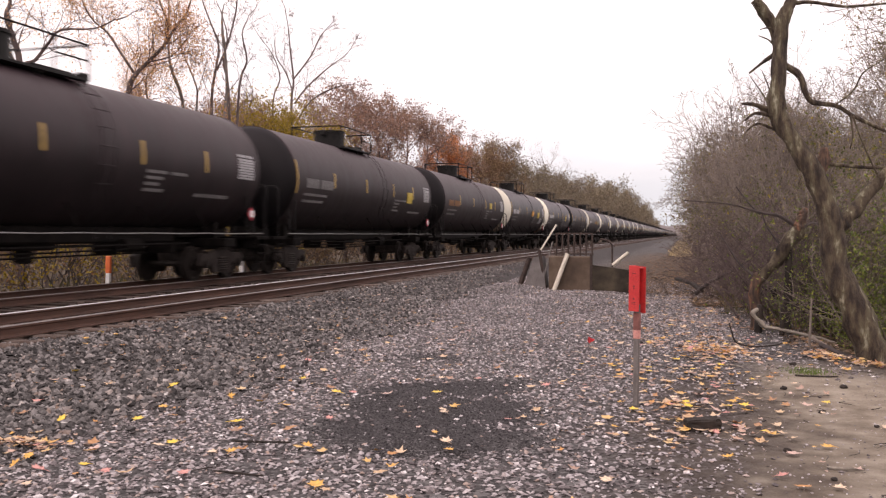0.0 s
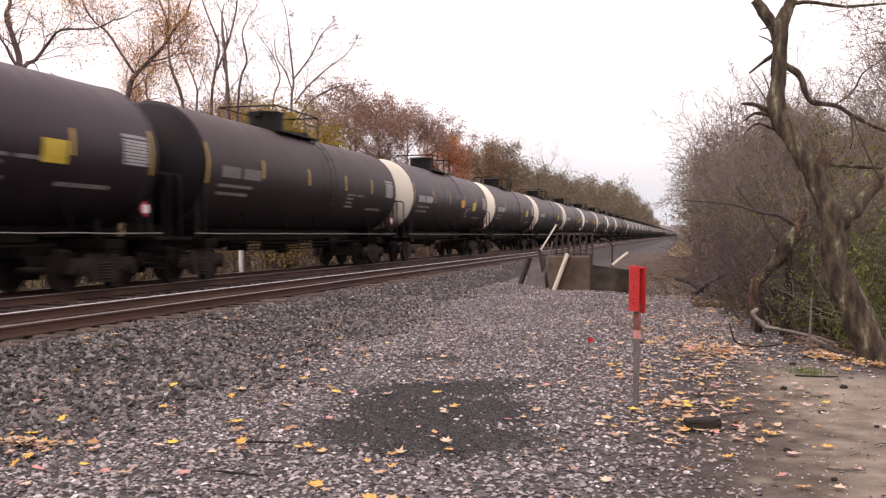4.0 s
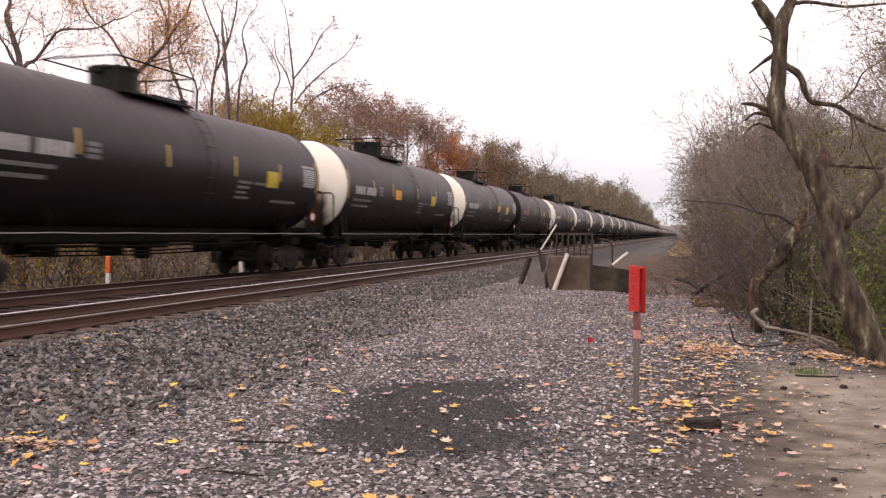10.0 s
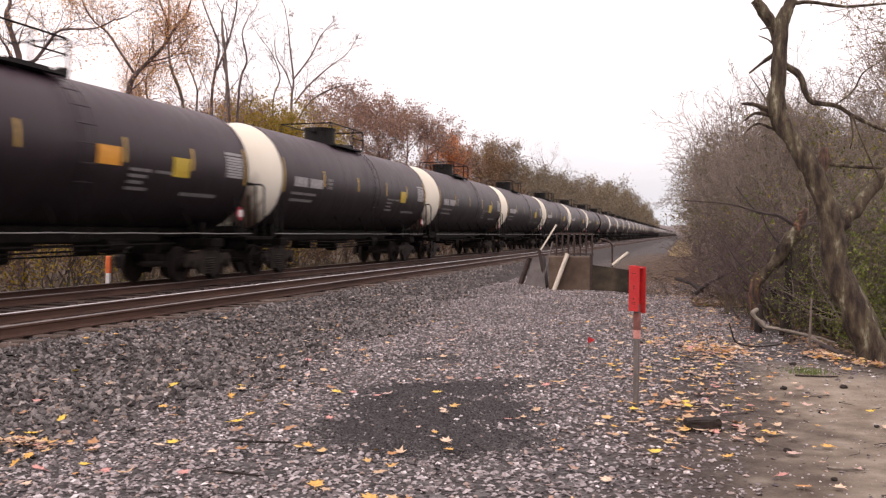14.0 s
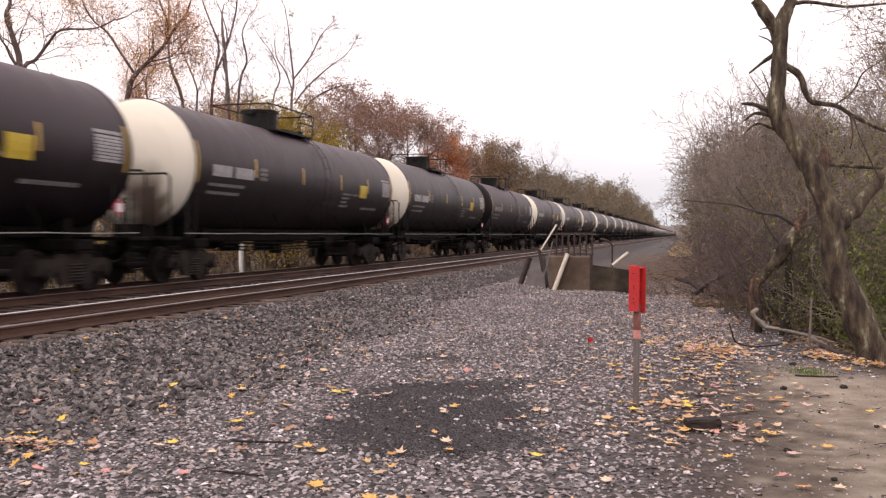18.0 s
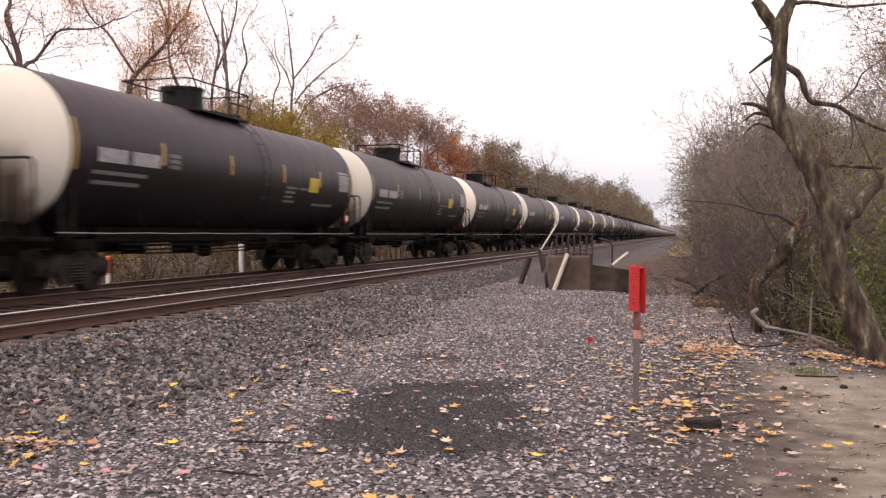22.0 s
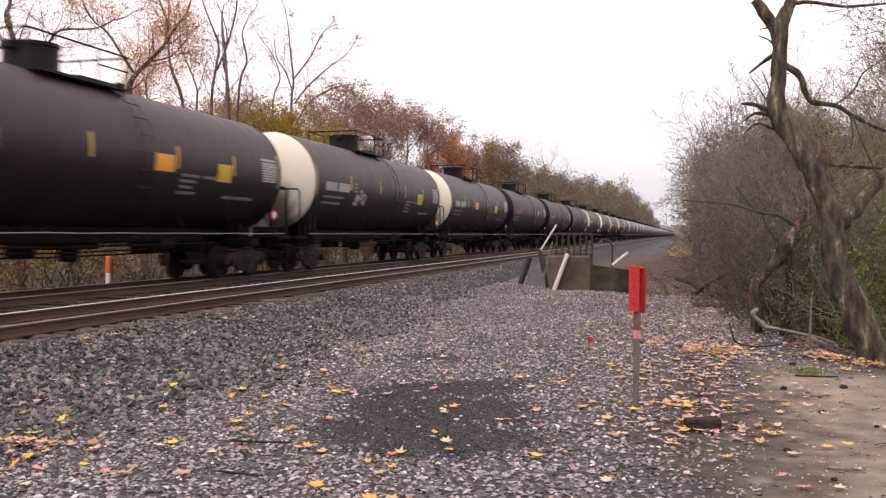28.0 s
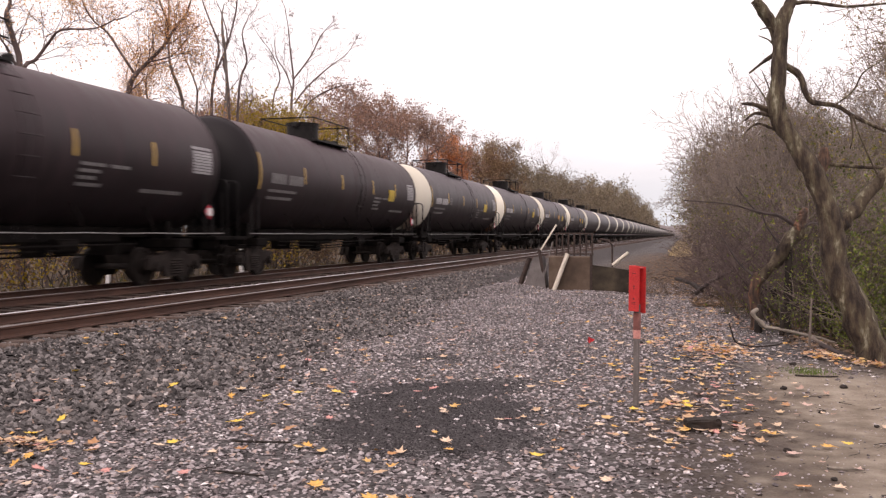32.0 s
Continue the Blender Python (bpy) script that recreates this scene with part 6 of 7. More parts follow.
def build_dead_tree():
    t = empty("dead_tree", pose(2.50, 13.0, -0.55), label="dead leafless tree with crooked grey-brown broken limbs", category="tree")
    z = 0.55
    bm = bmesh.new()
    limb(bm, [(0.20, 0.1, -0.5), (0.03, 0.0, -0.07), (-0.06, 0.0, 0.23), (-0.26, -0.02, 0.76), (-0.44, -0.04, 1.14), (-0.54, -0.05, 1.52), (-0.56, -0.06, 1.9), (-0.68, -0.06, 2.29), (-0.82, -0.06, 2.67), (-0.97, -0.05, 2.91), (-1.07, -0.05, 3.07), (-1.26, -0.05, 3.42), (-1.29, -0.05, 3.62), (-1.26, -0.05, 3.85), (-1.24, -0.04, 4.23), (-1.23, -0.03, 4.62), (-1.15, -0.02, 4.84), (-1.08, 0.0, 5.07), (-1.01, 0.0, 5.7)], [0.32, 0.25, 0.215, 0.205, 0.178, 0.163, 0.158, 0.135, 0.146, 0.135, 0.122, 0.112, 0.115, 0.100, 0.096, 0.104, 0.085, 0.069, 0.05], 14, 0.03, 3)
    part("trunk", bm, M["bark_dead"], t, smooth=True)
    limbs = [
        ([(-1.24, 0, 4.42), (-1.33, 0, 4.66), (-1.46, -0.05, 4.85), (-1.57, -0.1, 5.0)], [0.085, 0.08, 0.072, 0.066]),
        ([(-0.55, 0, 1.78), (-0.46, 0, 1.90), (-0.34, 0.05, 2.04), (-0.22, 0.1, 2.17), (-0.02, 0.15, 2.43), (0.19, 0.2, 2.69), (0.49, 0.3, 3.1)], [0.12, 0.115, 0.10, 0.091, 0.083, 0.068, 0.05]),
        ([(-0.80, 0, 2.5), (-0.72, 0, 2.64), (-0.67, 0, 2.80), (-0.66, 0, 2.97)], [0.09, 0.088, 0.080, 0.04]),
        ([(-0.66, 0, 2.75), (-0.37, 0.1, 2.72), (0.1, 0.2, 2.69), (0.59, 0.3, 2.72)], [0.033, 0.028, 0.024, 0.016]),
        ([(-1.22, 0, 4.12), (-1.16, 0, 4.09), (-1.07, 0, 4.04), (-0.97, 0, 3.93), (-0.91, 0, 3.73), (-0.80, 0.05, 3.59), (-0.52, 0.1, 3.55), (-0.30, 0.12, 3.41), (-0.02, 0.15, 3.26), (0.39, 0.2, 3.06)], [0.055, 0.048, 0.046, 0.042, 0.039, 0.035, 0.029, 0.027, 0.023, 0.015]),
        ([(-1.30, 0, 4.27), (-1.36, 0, 4.23), (-1.49, -0.05, 4.13), (-1.64, -0.1, 4.0)], [0.036, 0.030, 0.022, 0.012]),
        ([(-1.30, 0, 3.45), (-1.40, -0.05, 3.50), (-1.58, -0.1, 3.57), (-1.73, -0.15, 3.58)], [0.06, 0.042, 0.028, 0.020]),
        ([(-1.28, 0, 3.40), (-1.40, -0.05, 3.43), (-1.56, -0.1, 3.45), (-1.70, -0.15, 3.35)], [0.04, 0.027, 0.019, 0.010]),
        ([(-1.2, 0, 3.20), (-1.33, -0.05, 3.24), (-1.53, -0.1, 3.31), (-1.68, -0.15, 3.2)], [0.03, 0.022, 0.016, 0.008]),
        ([(-1.05, 0, 4.95), (-0.81, 0, 4.94), (-0.38, 0.1, 4.88), (0.17, 0.1, 4.89)], [0.03, 0.025, 0.02, 0.014]),
        ([(-1.27, 0, 4.32), (-1.38, -0.05, 4.45), (-1.52, -0.05, 4.52)], [0.014, 0.011, 0.007]),
        ([(-1.3, 0, 4.60), (-1.42, -0.05, 4.62), (-1.5, -0.05, 4.60)], [0.014, 0.01, 0.006]),
        ([(-0.5, 0.1, 3.56), (-0.28, 0.1, 3.75), (-0.16, 0.1, 3.98), (0.12, 0.1, 4.16)], [0.014, 0.012, 0.010, 0.006]),
        ([(-0.32, 0.1, 3.40), (-0.29, 0.1, 3.12), (-0.32, 0.1, 2.95)], [0.015, 0.011, 0.008]),
        ([(-0.29, 0.1, 3.40), (-0.20, 0.1, 3.12), (-0.06, 0.1, 2.77), (0.06, 0.1, 2.51)], [0.014, 0.012, 0.010, 0.008]),
        ([(-1.36, 0, 3.55), (-1.46, -0.05, 3.72), (-1.62, -0.08, 3.95)], [0.012, 0.010, 0.006]),
        ([(-1.33, 0, 3.6), (-1.38, -0.05, 3.8), (-1.47, -0.08, 4.02)], [0.012, 0.010, 0.006]),
        ([(-1.02, -0.10, 2.92), (-0.93, -0.12, 2.66), (-0.80, -0.13, 2.4), (-0.72, -0.13, 2.1)], [0.045, 0.05, 0.045, 0.03]),
    ]
    for i, (pts, rad) in enumerate(limbs):
        bm = bmesh.new()
        limb(bm, pts, rad, 8, 0.12, 20 + i)
        part("limb", bm, M["splinter"] if i == 2 else M["bark_dead"], t, "splintered red-brown stub" if i == 2 else "", smooth=True)
    # leaning broken trunk behind it
    t = empty("broken_trunk", pose(1.18, 15.8, -0.62), label="leaning broken dead trunk with a splintered top", category="tree trunk")
    bm = bmesh.new()
    limb(bm, [(0.0, 0.0, -0.2), (-0.02, 0.0, 0.1), (0.0, 0.0, 0.48), (-0.03, 0.0, 0.86), (0.02, 0.0, 1.12), (-0.01, 0.0, 1.22)], [0.12, 0.095, 0.082, 0.088, 0.075, 0.03], 12, 0.14, 8)
    part("trunk", bm, M["splinter"], t, smooth=True)
    bm = bmesh.new()
    limb(bm, [(-0.06, 0.04, 0.86), (0.08, 0.03, 1.12), (0.22, 0.0, 1.30), (0.36, 0.05, 1.47), (0.47, 0.02, 1.68), (0.62, 0.05, 1.86), (0.72, 0.05, 2.06)], [0.05, 0.085, 0.078, 0.104, 0.10, 0.125, 0.09], 11, 0.16, 14)
    part("leaning_limb", bm, M["bark_dead"], t, "thick broken limb leaning to one side", smooth=True)
    bm = bmesh.new()
    limb(bm, [(0.64, 0.03, 1.93), (0.71, 0.03, 2.08), (0.75, 0.03, 2.21), (0.79, 0.03, 2.30)], [0.10, 0.10, 0.075, 0.02], 9, 0.2, 9)
    part("splinter", bm, M["splinter"], t, "dark splintered wood at the break")
    for pts, rad in (([(0.65, 0.05, 1.98), (0.37, 0, 2.17), (0.1, 0, 2.22), (-0.44, -0.1, 2.37), (-1.18, -0.1, 2.44)], [0.036, 0.028, 0.024, 0.014, 0.008]), ([(0.06, 0, 2.2), (-0.12, 0.05, 2.39), (-0.33, 0.05, 2.67)], [0.019, 0.014, 0.008]), ([(0.05, 0, 1.1), (-0.25, 0.05, 1.35), (-0.6, 0.05, 1.9)], [0.026, 0.018, 0.006]), ([(0.45, 0.05, 1.6), (0.2, 0.1, 1.95), (0.1, 0.1, 2.2)], [0.022, 0.016, 0.01]), ([(0.66, 0.0, 1.9), (0.86, -0.05, 2.05), (1.1, -0.05, 2.0)], [0.03, 0.02, 0.008])):
        bm = bmesh.new()
        limb(bm, pts, rad, 6, 0.05, 10)
        part("limb", bm, M["bark"], t)
    # fallen pole, stubs and sticks on the ground
    lying = [
        ("fallen_log", "bleached fallen pole propped at the wood's edge", "log", M["log_pale"], [(1.18, 15.2, -0.16), (1.26, 15.2, -0.25), (1.46, 15.2, -0.28), (1.71, 15.1, -0.32), (2.03, 15.0, -0.38), (2.3, 14.9, -0.46)], [0.034, 0.031, 0.028, 0.026, 0.024, 0.02]),
        ("fallen_log", "knobbly pale broken limb leaning on a stub", "log", M["log_pale"], [(1.30, 15.15, -0.28), (1.21, 15.15, -0.18), (1.12, 15.15, -0.10), (1.09, 15.15, -0.02), (1.17, 15.15, 0.04)], [0.018, 0.036, 0.026, 0.044, 0.02]),
        ("fallen_log", "grey weathered log lying on leaf litter", "log", M["bark_mid"], [(1.74, 13.45, -0.22), (1.98, 13.4, -0.37), (2.22, 13.3, -0.52)], [0.028, 0.033, 0.034]),
        ("fallen_log", "dark rotting log across the undergrowth", "log", M["stump_wood"], [(1.81, 16.5, 0.01), (2.18, 16.5, -0.06), (2.54, 16.4, -0.14), (2.95, 16.3, -0.24)], [0.07, 0.09, 0.088, 0.07]),
        ("stub", "dark dead stem standing in the undergrowth", "stump", M["stump_wood"], [(1.66, 15.9, -0.7), (1.70, 15.9, 0.25), (1.71, 15.9, 0.72), (1.69, 15.9, 1.05)], [0.075, 0.066, 0.075, 0.04]),
        ("stub", "short rotten stub standing in leaf litter", "stump", M["stump_wood"], [(1.20, 15.45, -0.6), (1.20, 15.45, -0.2), (1.22, 15.45, 0.08)], [0.075, 0.07, 0.055]),
        ("stub", "thin dark stake standing in leaf litter", "stump", M["stump_wood"], [(1.52, 15.2, -0.6), (1.54, 15.2, -0.2), (1.55, 15.2, 0.1)], [0.045, 0.04, 0.03]),
        ("stub", "thin grey dead stem at the wood's edge", "stump", M["bark_mid"], [(1.74, 13.6, -0.5), (1.75, 13.6, -0.1), (1.77, 13.6, 0.32)], [0.022, 0.018, 0.010]),
        ("stick", "grey stick lying on leaf litter", "stick", M["bark"], [(1.85, 13.3, -0.30), (2.05, 13.05, -0.38), (2.28, 12.75, -0.44)], [0.035, 0.035, 0.03]),
        ("stick", "thin dark curved twig on gravel", "stick", M["stump_wood"], [(0.62, 13.0, 0.0), (0.66, 13.0, -0.14), (0.72, 13.0, -0.27), (0.95, 12.9, -0.31), (1.3, 12.8, -0.25)], [0.009, 0.012, 0.014, 0.013, 0.008]),
        ("stick", "thin dark stick on bare earth", "stick", M["stump_wood"], [(1.22, 10.7, -0.355), (1.45, 10.72, -0.365), (1.68, 10.75, -0.36)], [0.010, 0.014, 0.009]),
        ("stick", "bleached forked stick on bare earth", "stick", M["log_pale"], [(0.95, 6.50, -0.352), (1.06, 6.45, -0.345), (1.19, 6.52, -0.350)], [0.008, 0.011, 0.007]),
        ("stick", "bleached thin stick on gravel", "stick", M["log_pale"], [(0.35, 11.5, -0.35), (0.55, 11.35, -0.35), (0.70, 11.2, -0.36)], [0.007, 0.009, 0.006]),
        ("stick", "dark thin stick on gravel", "stick", M["stump_wood"], [(-3.3, 6.05, -0.33), (-3.1, 6.05, -0.325), (-2.85, 6.12, -0.33)], [0.008, 0.010, 0.006]),
        ("stick", "dark thin stick on gravel", "stick", M["stump_wood"], [(-3.0, 5.25, -0.33), (-2.8, 5.22, -0.325), (-2.62, 5.22, -0.33)], [0.007, 0.009, 0.006]),
        ("fallen_log", "dark rotting log lying across the brush edge", "log", M["stump_wood"], [(-0.25, 33.0, -0.35), (0.25, 29.0, -0.30), (0.5, 26.5, -0.38)], [0.06, 0.07, 0.055]),
        ("fallen_log", "dark fallen trunk in the undergrowth", "log", M["stump_wood"], [(1.5, 18.5, 0.15), (2.4, 18.2, -0.05), (3.4, 17.6, -0.3), (4.4, 17.0, -0.6)], [0.11, 0.13, 0.14, 0.13]),
        ("stick", "dead branch sprawled at the brush edge", "stick", M["bark"], [(0.3, 22.5, -0.2), (0.6, 22.0, 0.1), (1.0, 21.6, 0.35), (1.5, 21.3, 0.7)], [0.05, 0.045, 0.035, 0.02]),
    ]
    for i, (nm, lab, cat, mt, pts, rad) in enumerate(lying):
        bm = bmesh.new()
        limb(bm, pts, rad, 8, 0.2 if cat == "log" else 0.06, 60 + i)
        tagged(part(nm, bm, mt, smooth=True), lab, cat, group="fallen wood" if cat == "stick" else "")


build_dead_tree()


# ---- stones, fallen leaves, grass ----
stone_field("ballast", "grey angular crushed-stone ballast on the shoulder", M["stone_ballast"], 66000, ((-8.75, -3.9), (3.6, 60)), 0.038, 3, ballast_side, 0.35, 0.75, 1.4)
stone_field("crib_ballast", "dark ballast strewn over the tie ends", M["stone_ballast"], 9000, ((-8.72, -7.95), (6.0, 48)), 0.030, 13, lambda x, y, r: r.random(len(x)) < 0.28 - 0.35 * np.sin(0.8 * y), 1.2)
stone_field("gravel", "loose grey gravel of the access road", M["stone"], 96000, ((-6.0, 2.2), (3.6, 34)), 0.0212, 4, keep_road, 0.45, 0.5)
stone_field("cinder", "fine dark cinder filling shallow pits", M["stone_dark"], 46000, ((-3.9, -0.9), (5.8, 12.6)), 0.009, 5, lambda x, y, r: in_patch(x + 0.09 * r.normal(size=len(x)), y + 0.10 * r.normal(size=len(x))), 0.2, 0.6)
stone_field("grit", "small stones scattered on bare earth", M["stone"], 1800, ((0.2, 3.0), (4.5, 12.0)), 0.010, 6, lambda x, y, r: on_lot(x, y), 0.2, 0.6)


def leaf_shape(seed, size):
    """A five-lobed leaf blade, curled and a little cupped, with its stalk."""
    rng = random.Random(seed)
    bm = bmesh.new()
    lobes = [(-150, 0.55), (-118, 0.42), (-95, 0.80), (-68, 0.56), (-40, 0.95), (-18, 0.66), (0, 1.05), (18, 0.66), (40, 0.95), (68, 0.56), (95, 0.80), (118, 0.42), (150, 0.55), (180, 0.20)]
    curl = rng.uniform(0.08, 0.4)
    tilt = rng.uniform(-0.25, 0.25)

    def at(a, r):
        x, y = size * r * math.sin(radians(a)), size * r * math.cos(radians(a))
        return Vector((x, y, curl * (x * x + y * y) / size + tilt * x * y / size + 0.006))
    mid = bm.verts.new((0, 0, 0.006))
    ring = [bm.verts.new(at(a + rng.uniform(-5, 5), r * rng.uniform(0.85, 1.1))) for a, r in lobes]
    for k in range(len(ring)):
        bm.faces.new((mid, ring[k], ring[(k + 1) % len(ring)]))
    bmesh.ops.recalc_face_normals(bm, faces=bm.faces)
    ret = bmesh.ops.solidify(bm, geom=bm.faces[:], thickness=0.0012)
    tube(bm, [(0, -size * 0.15, 0.006), (size * 0.1, -size * 0.6, 0.006), (size * 0.12, -size * 1.0, 0.002)], size * 0.025, 4)
    return bm


LEAF_INK = (("leaf_tan", "curled tan fallen leaf lying on gravel"), ("leaf_yellow", "bright yellow fallen maple leaf on gravel"), ("leaf_amber", "amber-orange fallen maple leaf on gravel"), ("leaf_red", "faded red fallen leaf lying on gravel"))
LEAVES = {}


def leaf_data(ink, k):
    if (ink, k) not in LEAVES:
        bm = leaf_shape(300 + k, 0.062)
        data = bpy.data.meshes.new("fallen_leaf")
        bm.to_mesh(data)
        bm.free()
        data.materials.append(M[ink])
        LEAVES[ink, k] = data
    return LEAVES[ink, k]


def put_leaf(x, y, ink, k, scale, turn, label, tilt=0.0):
    ob = link_mesh("fallen_leaf", leaf_data(ink, k))
    ob.matrix_basis = pose(x, y, land(x, y) + 0.022, tilt, tilt * 0.6, turn)
    ob.scale = (scale, scale, scale)
    return tagged(ob, label, "leaf", group="fallen leaves")


def lobed_litter(name, centres, size, material, seed):
    """Small fallen leaves with ragged lobed outlines, lying nearly flat, in one mesh."""
    rng = np.random.default_rng(seed)
    c = np.asarray(centres, np.float64)
    n, k = len(c), 10
    ang = np.arange(k) * 2 * math.pi / k
    r = np.where(np.arange(k) % 2 == 0, 1.0, 0.58)[None] * (0.65 + 0.7 * rng.random((n, k)))
    s = (size * (0.5 + 0.9 * rng.random(n)))[:, None]
    x, y = r * np.cos(ang)[None] * s, r * np.sin(ang)[None] * s * (0.55 + 0.45 * rng.random((n, 1)))
    a = rng.random((n, 1)) * 6.283
    gx, gy = x * np.cos(a) - y * np.sin(a), x * np.sin(a) + y * np.cos(a)
    tx, ty = rng.normal(0, 0.12, (n, 1)), rng.normal(0, 0.12, (n, 1))
    gz = gx * tx + gy * ty + (0.04 + 0.25 * rng.random((n, 1))) * (gx ** 2 + gy ** 2) / s * 1.2
    ring = np.stack([gx, gy, gz], 2) + c[:, None, :]
    verts = np.concatenate([c[:, None, :], ring], 1).reshape(-1, 3)
    tri = np.array([(0, 1 + i, 1 + (i + 1) % k) for i in range(k)])
    faces = (tri[None] + (np.arange(n) * (k + 1))[:, None, None]).reshape(-1, 3)
    return fast(name, verts, faces, material)


def leaf_chance(x, y):
    """Leaves gather along the verge on the wood's side and thin out towards the ballast."""
    mid = 0.15 + 0.07 * (y - 8)
    v = 0.045 + 0.30 * math.exp(-((x - mid) / 0.7) ** 2) * step(6.2, 8.2, y) + 0.14 * step(-1.9, -0.6, x) * step(1.2, 0.2, x) * step(6.8, 8.0, y)
    for cx, cy, rx, ry, k in ((-4.85, 5.7, 0.4, 0.25, 1.5), (2.03, 12.5, 0.55, 0.3, 2.4), (0.35, 13.4, 0.45, 1.1, 1.1), (0.85, 13.2, 0.35, 0.7, 0.9), (-0.05, 8.65, 0.28, 0.25, 2.0), (0.22, 7.75, 0.3, 0.22, 1.8), (0.42, 10.6, 0.3, 0.9, 0.6)):
        v += k * math.exp(-((x - cx) / rx) ** 2 - ((y - cy) / ry) ** 2)
    v *= 0.55 + 0.8 * noise.noise((x * 1.1, y * 0.9, 2.2)) + 0.3
    v *= 1.0 if y < 11.5 or x < 1.0 or y < 13 else 0.4
    if abs(x + 2.25) < 0.9 and abs(y - 7.65) < 1.4:
        v *= 0.35
    return v


def scatter_leaves():
    rng = random.Random(77)
    made = 0
    placed = [(-3.6, 6.65, 1, 1.25), (-3.35, 8.3, 1, 1.2), (-1.75, 6.55, 0, 1.15), (-1.68, 6.35, 2, 0.9), (-2.05, 7.6, 0, 0.9), (-2.35, 7.45, 0, 0.9), (-2.25, 5.2, 2, 1.1), (-2.7, 6.1, 2, 0.95), (0.4, 8.7, 1, 1.15), (1.05, 7.1, 2, 1.1), (0.05, 8.55, 1, 1.0), (-0.1, 11.6, 1, 1.3), (0.45, 11.2, 1, 1.0), (-0.42, 8.25, 1, 1.1), (-1.45, 7.5, 3, 0.8), (-2.9, 7.0, 3, 0.8), (-3.2, 5.2, 3, 0.9), (0.62, 6.15, 3, 0.9), (0.95, 5.95, 0, 0.9), (-8.05, 10.6, 2, 1.2), (-7.95, 11.2, 2, 1.1), (-7.75, 11.9, 3, 1.1)]
    for x, y, k, s in placed:
        put_leaf(x, y, LEAF_INK[k][0], made % 5, s, rng.uniform(0, 360), LEAF_INK[k][1], rng.uniform(-7, 7))
        made += 1
    # larger leaves caught among the ballast, tipped up
    for x, y, k, sc in ((-6.82, 8.82, 1, 1.0), (-5.19, 8.25, 1, 1.15), (-5.24, 6.57, 1, 1.25), (-5.71, 7.27, 0, 1.0), (-5.86, 9.55, 0, 0.9), (-8.26, 11.26, 1, 1.0), (-8.6, 13.23, 2, 1.1), (-9.47, 13.79, 3, 1.0), (-9.22, 10.65, 2, 0.9), (-8.96, 10.86, 2, 0.8), (-4.24, 7.76, 2, 0.9), (-4.56, 9.57, 2, 0.9), (-4.5, 10.17, 3, 0.9), (-3.6, 7.55, 1, 0.85), (-4.22, 5.08, 3, 1.1), (-4.5, 5.16, 2, 1.0), (-4.58, 5.39, 2, 0.9)):
        put_leaf(x, y, LEAF_INK[k][0], made % 5, sc, rng.uniform(0, 360), LEAF_INK[k][1], rng.uniform(12, 28))
        made += 1
    while made < 285:
        x, y = rng.uniform(-6.2, 2.6), 4.4 + 10.5 * rng.random() ** 1.1
        if rng.random() * 1.6 < leaf_chance(x, y):
            k = 0 if rng.random() < 0.5 else rng.choice((1, 2, 2, 3, 3))
            put_leaf(x, y, LEAF_INK[k][0], rng.randrange(5), rng.uniform(0.55, 1.05), rng.uniform(0, 360), LEAF_INK[k][1], rng.uniform(-10, 10))
            made += 1
    pts = []
    while len(pts) < 1500:
        x, y = rng.uniform(-7.8, 3.2), 5.0 + 24 * rng.random()
        if rng.random() * 1.6 < leaf_chance(x, y) * (1.0 if y < 18 else 0.6):
            pts.append((x, y, land(x, y) + 0.025))
    ob = lobed_litter("leaf_litter", pts, 0.050, M["leaf_fallen"], 9)
    tagged(ob, "scattered small tan and orange fallen leaves", "leaves", kind="stuff")
    pts = []
    for _ in range(6000):
        x, y = rng.uniform(1.5, 4.8), rng.uniform(13.2, 40)
        pts.append((x, y, land(x, y) + 0.03))
    for _ in range(3600):
        y = 22 + 110 * rng.random() ** 1.8
        x = rng.uniform(-1.6, 1.5) if y > 28 else rng.uniform(0.2, 1.5)
        pts.append((x, y, land(x, y) + 0.03))
    for _ in range(2600):
        y = 29 + 50 * rng.random() ** 1.5
        x = rng.gauss(-0.9, 0.8)
        if x < 0.8:
            pts.append((x, y, land(x, y) + 0.03))
    for _ in range(5000):
        x, y = rng.uniform(-20.5, -16.4), rng.uniform(10, 70)
        pts.append((x, y, land(x, y) + 0.03))
    ob = lobed_litter("wood_floor_litter", pts, 0.06, M["leaf_floor"], 10)
    tagged(ob, "brown leaf litter on the wood floor", "leaves", kind="stuff")


def leaf_heap(x, y, w, d, h, count, seed, label):
    """A loose drift of leaves caught against wood, each tipped its own way."""
    rng = random.Random(seed)
    pts = []
    for _ in range(count):
        u, v = rng.gauss(0, 0.5), rng.gauss(0, 0.5)
        top = h * max(0.1, 1 - u * u - v * v) * rng.random()
        pts.append((x + u * w, y + v * d, land(x + u * w, y + v * d) + 0.03 + top))
    ob = lobed_litter("leaf_heap", pts, 0.060, M["leaf_fallen"] if seed % 2 else M["leaf_heap"], seed)
    tagged(ob, label, "leaves", kind="stuff")


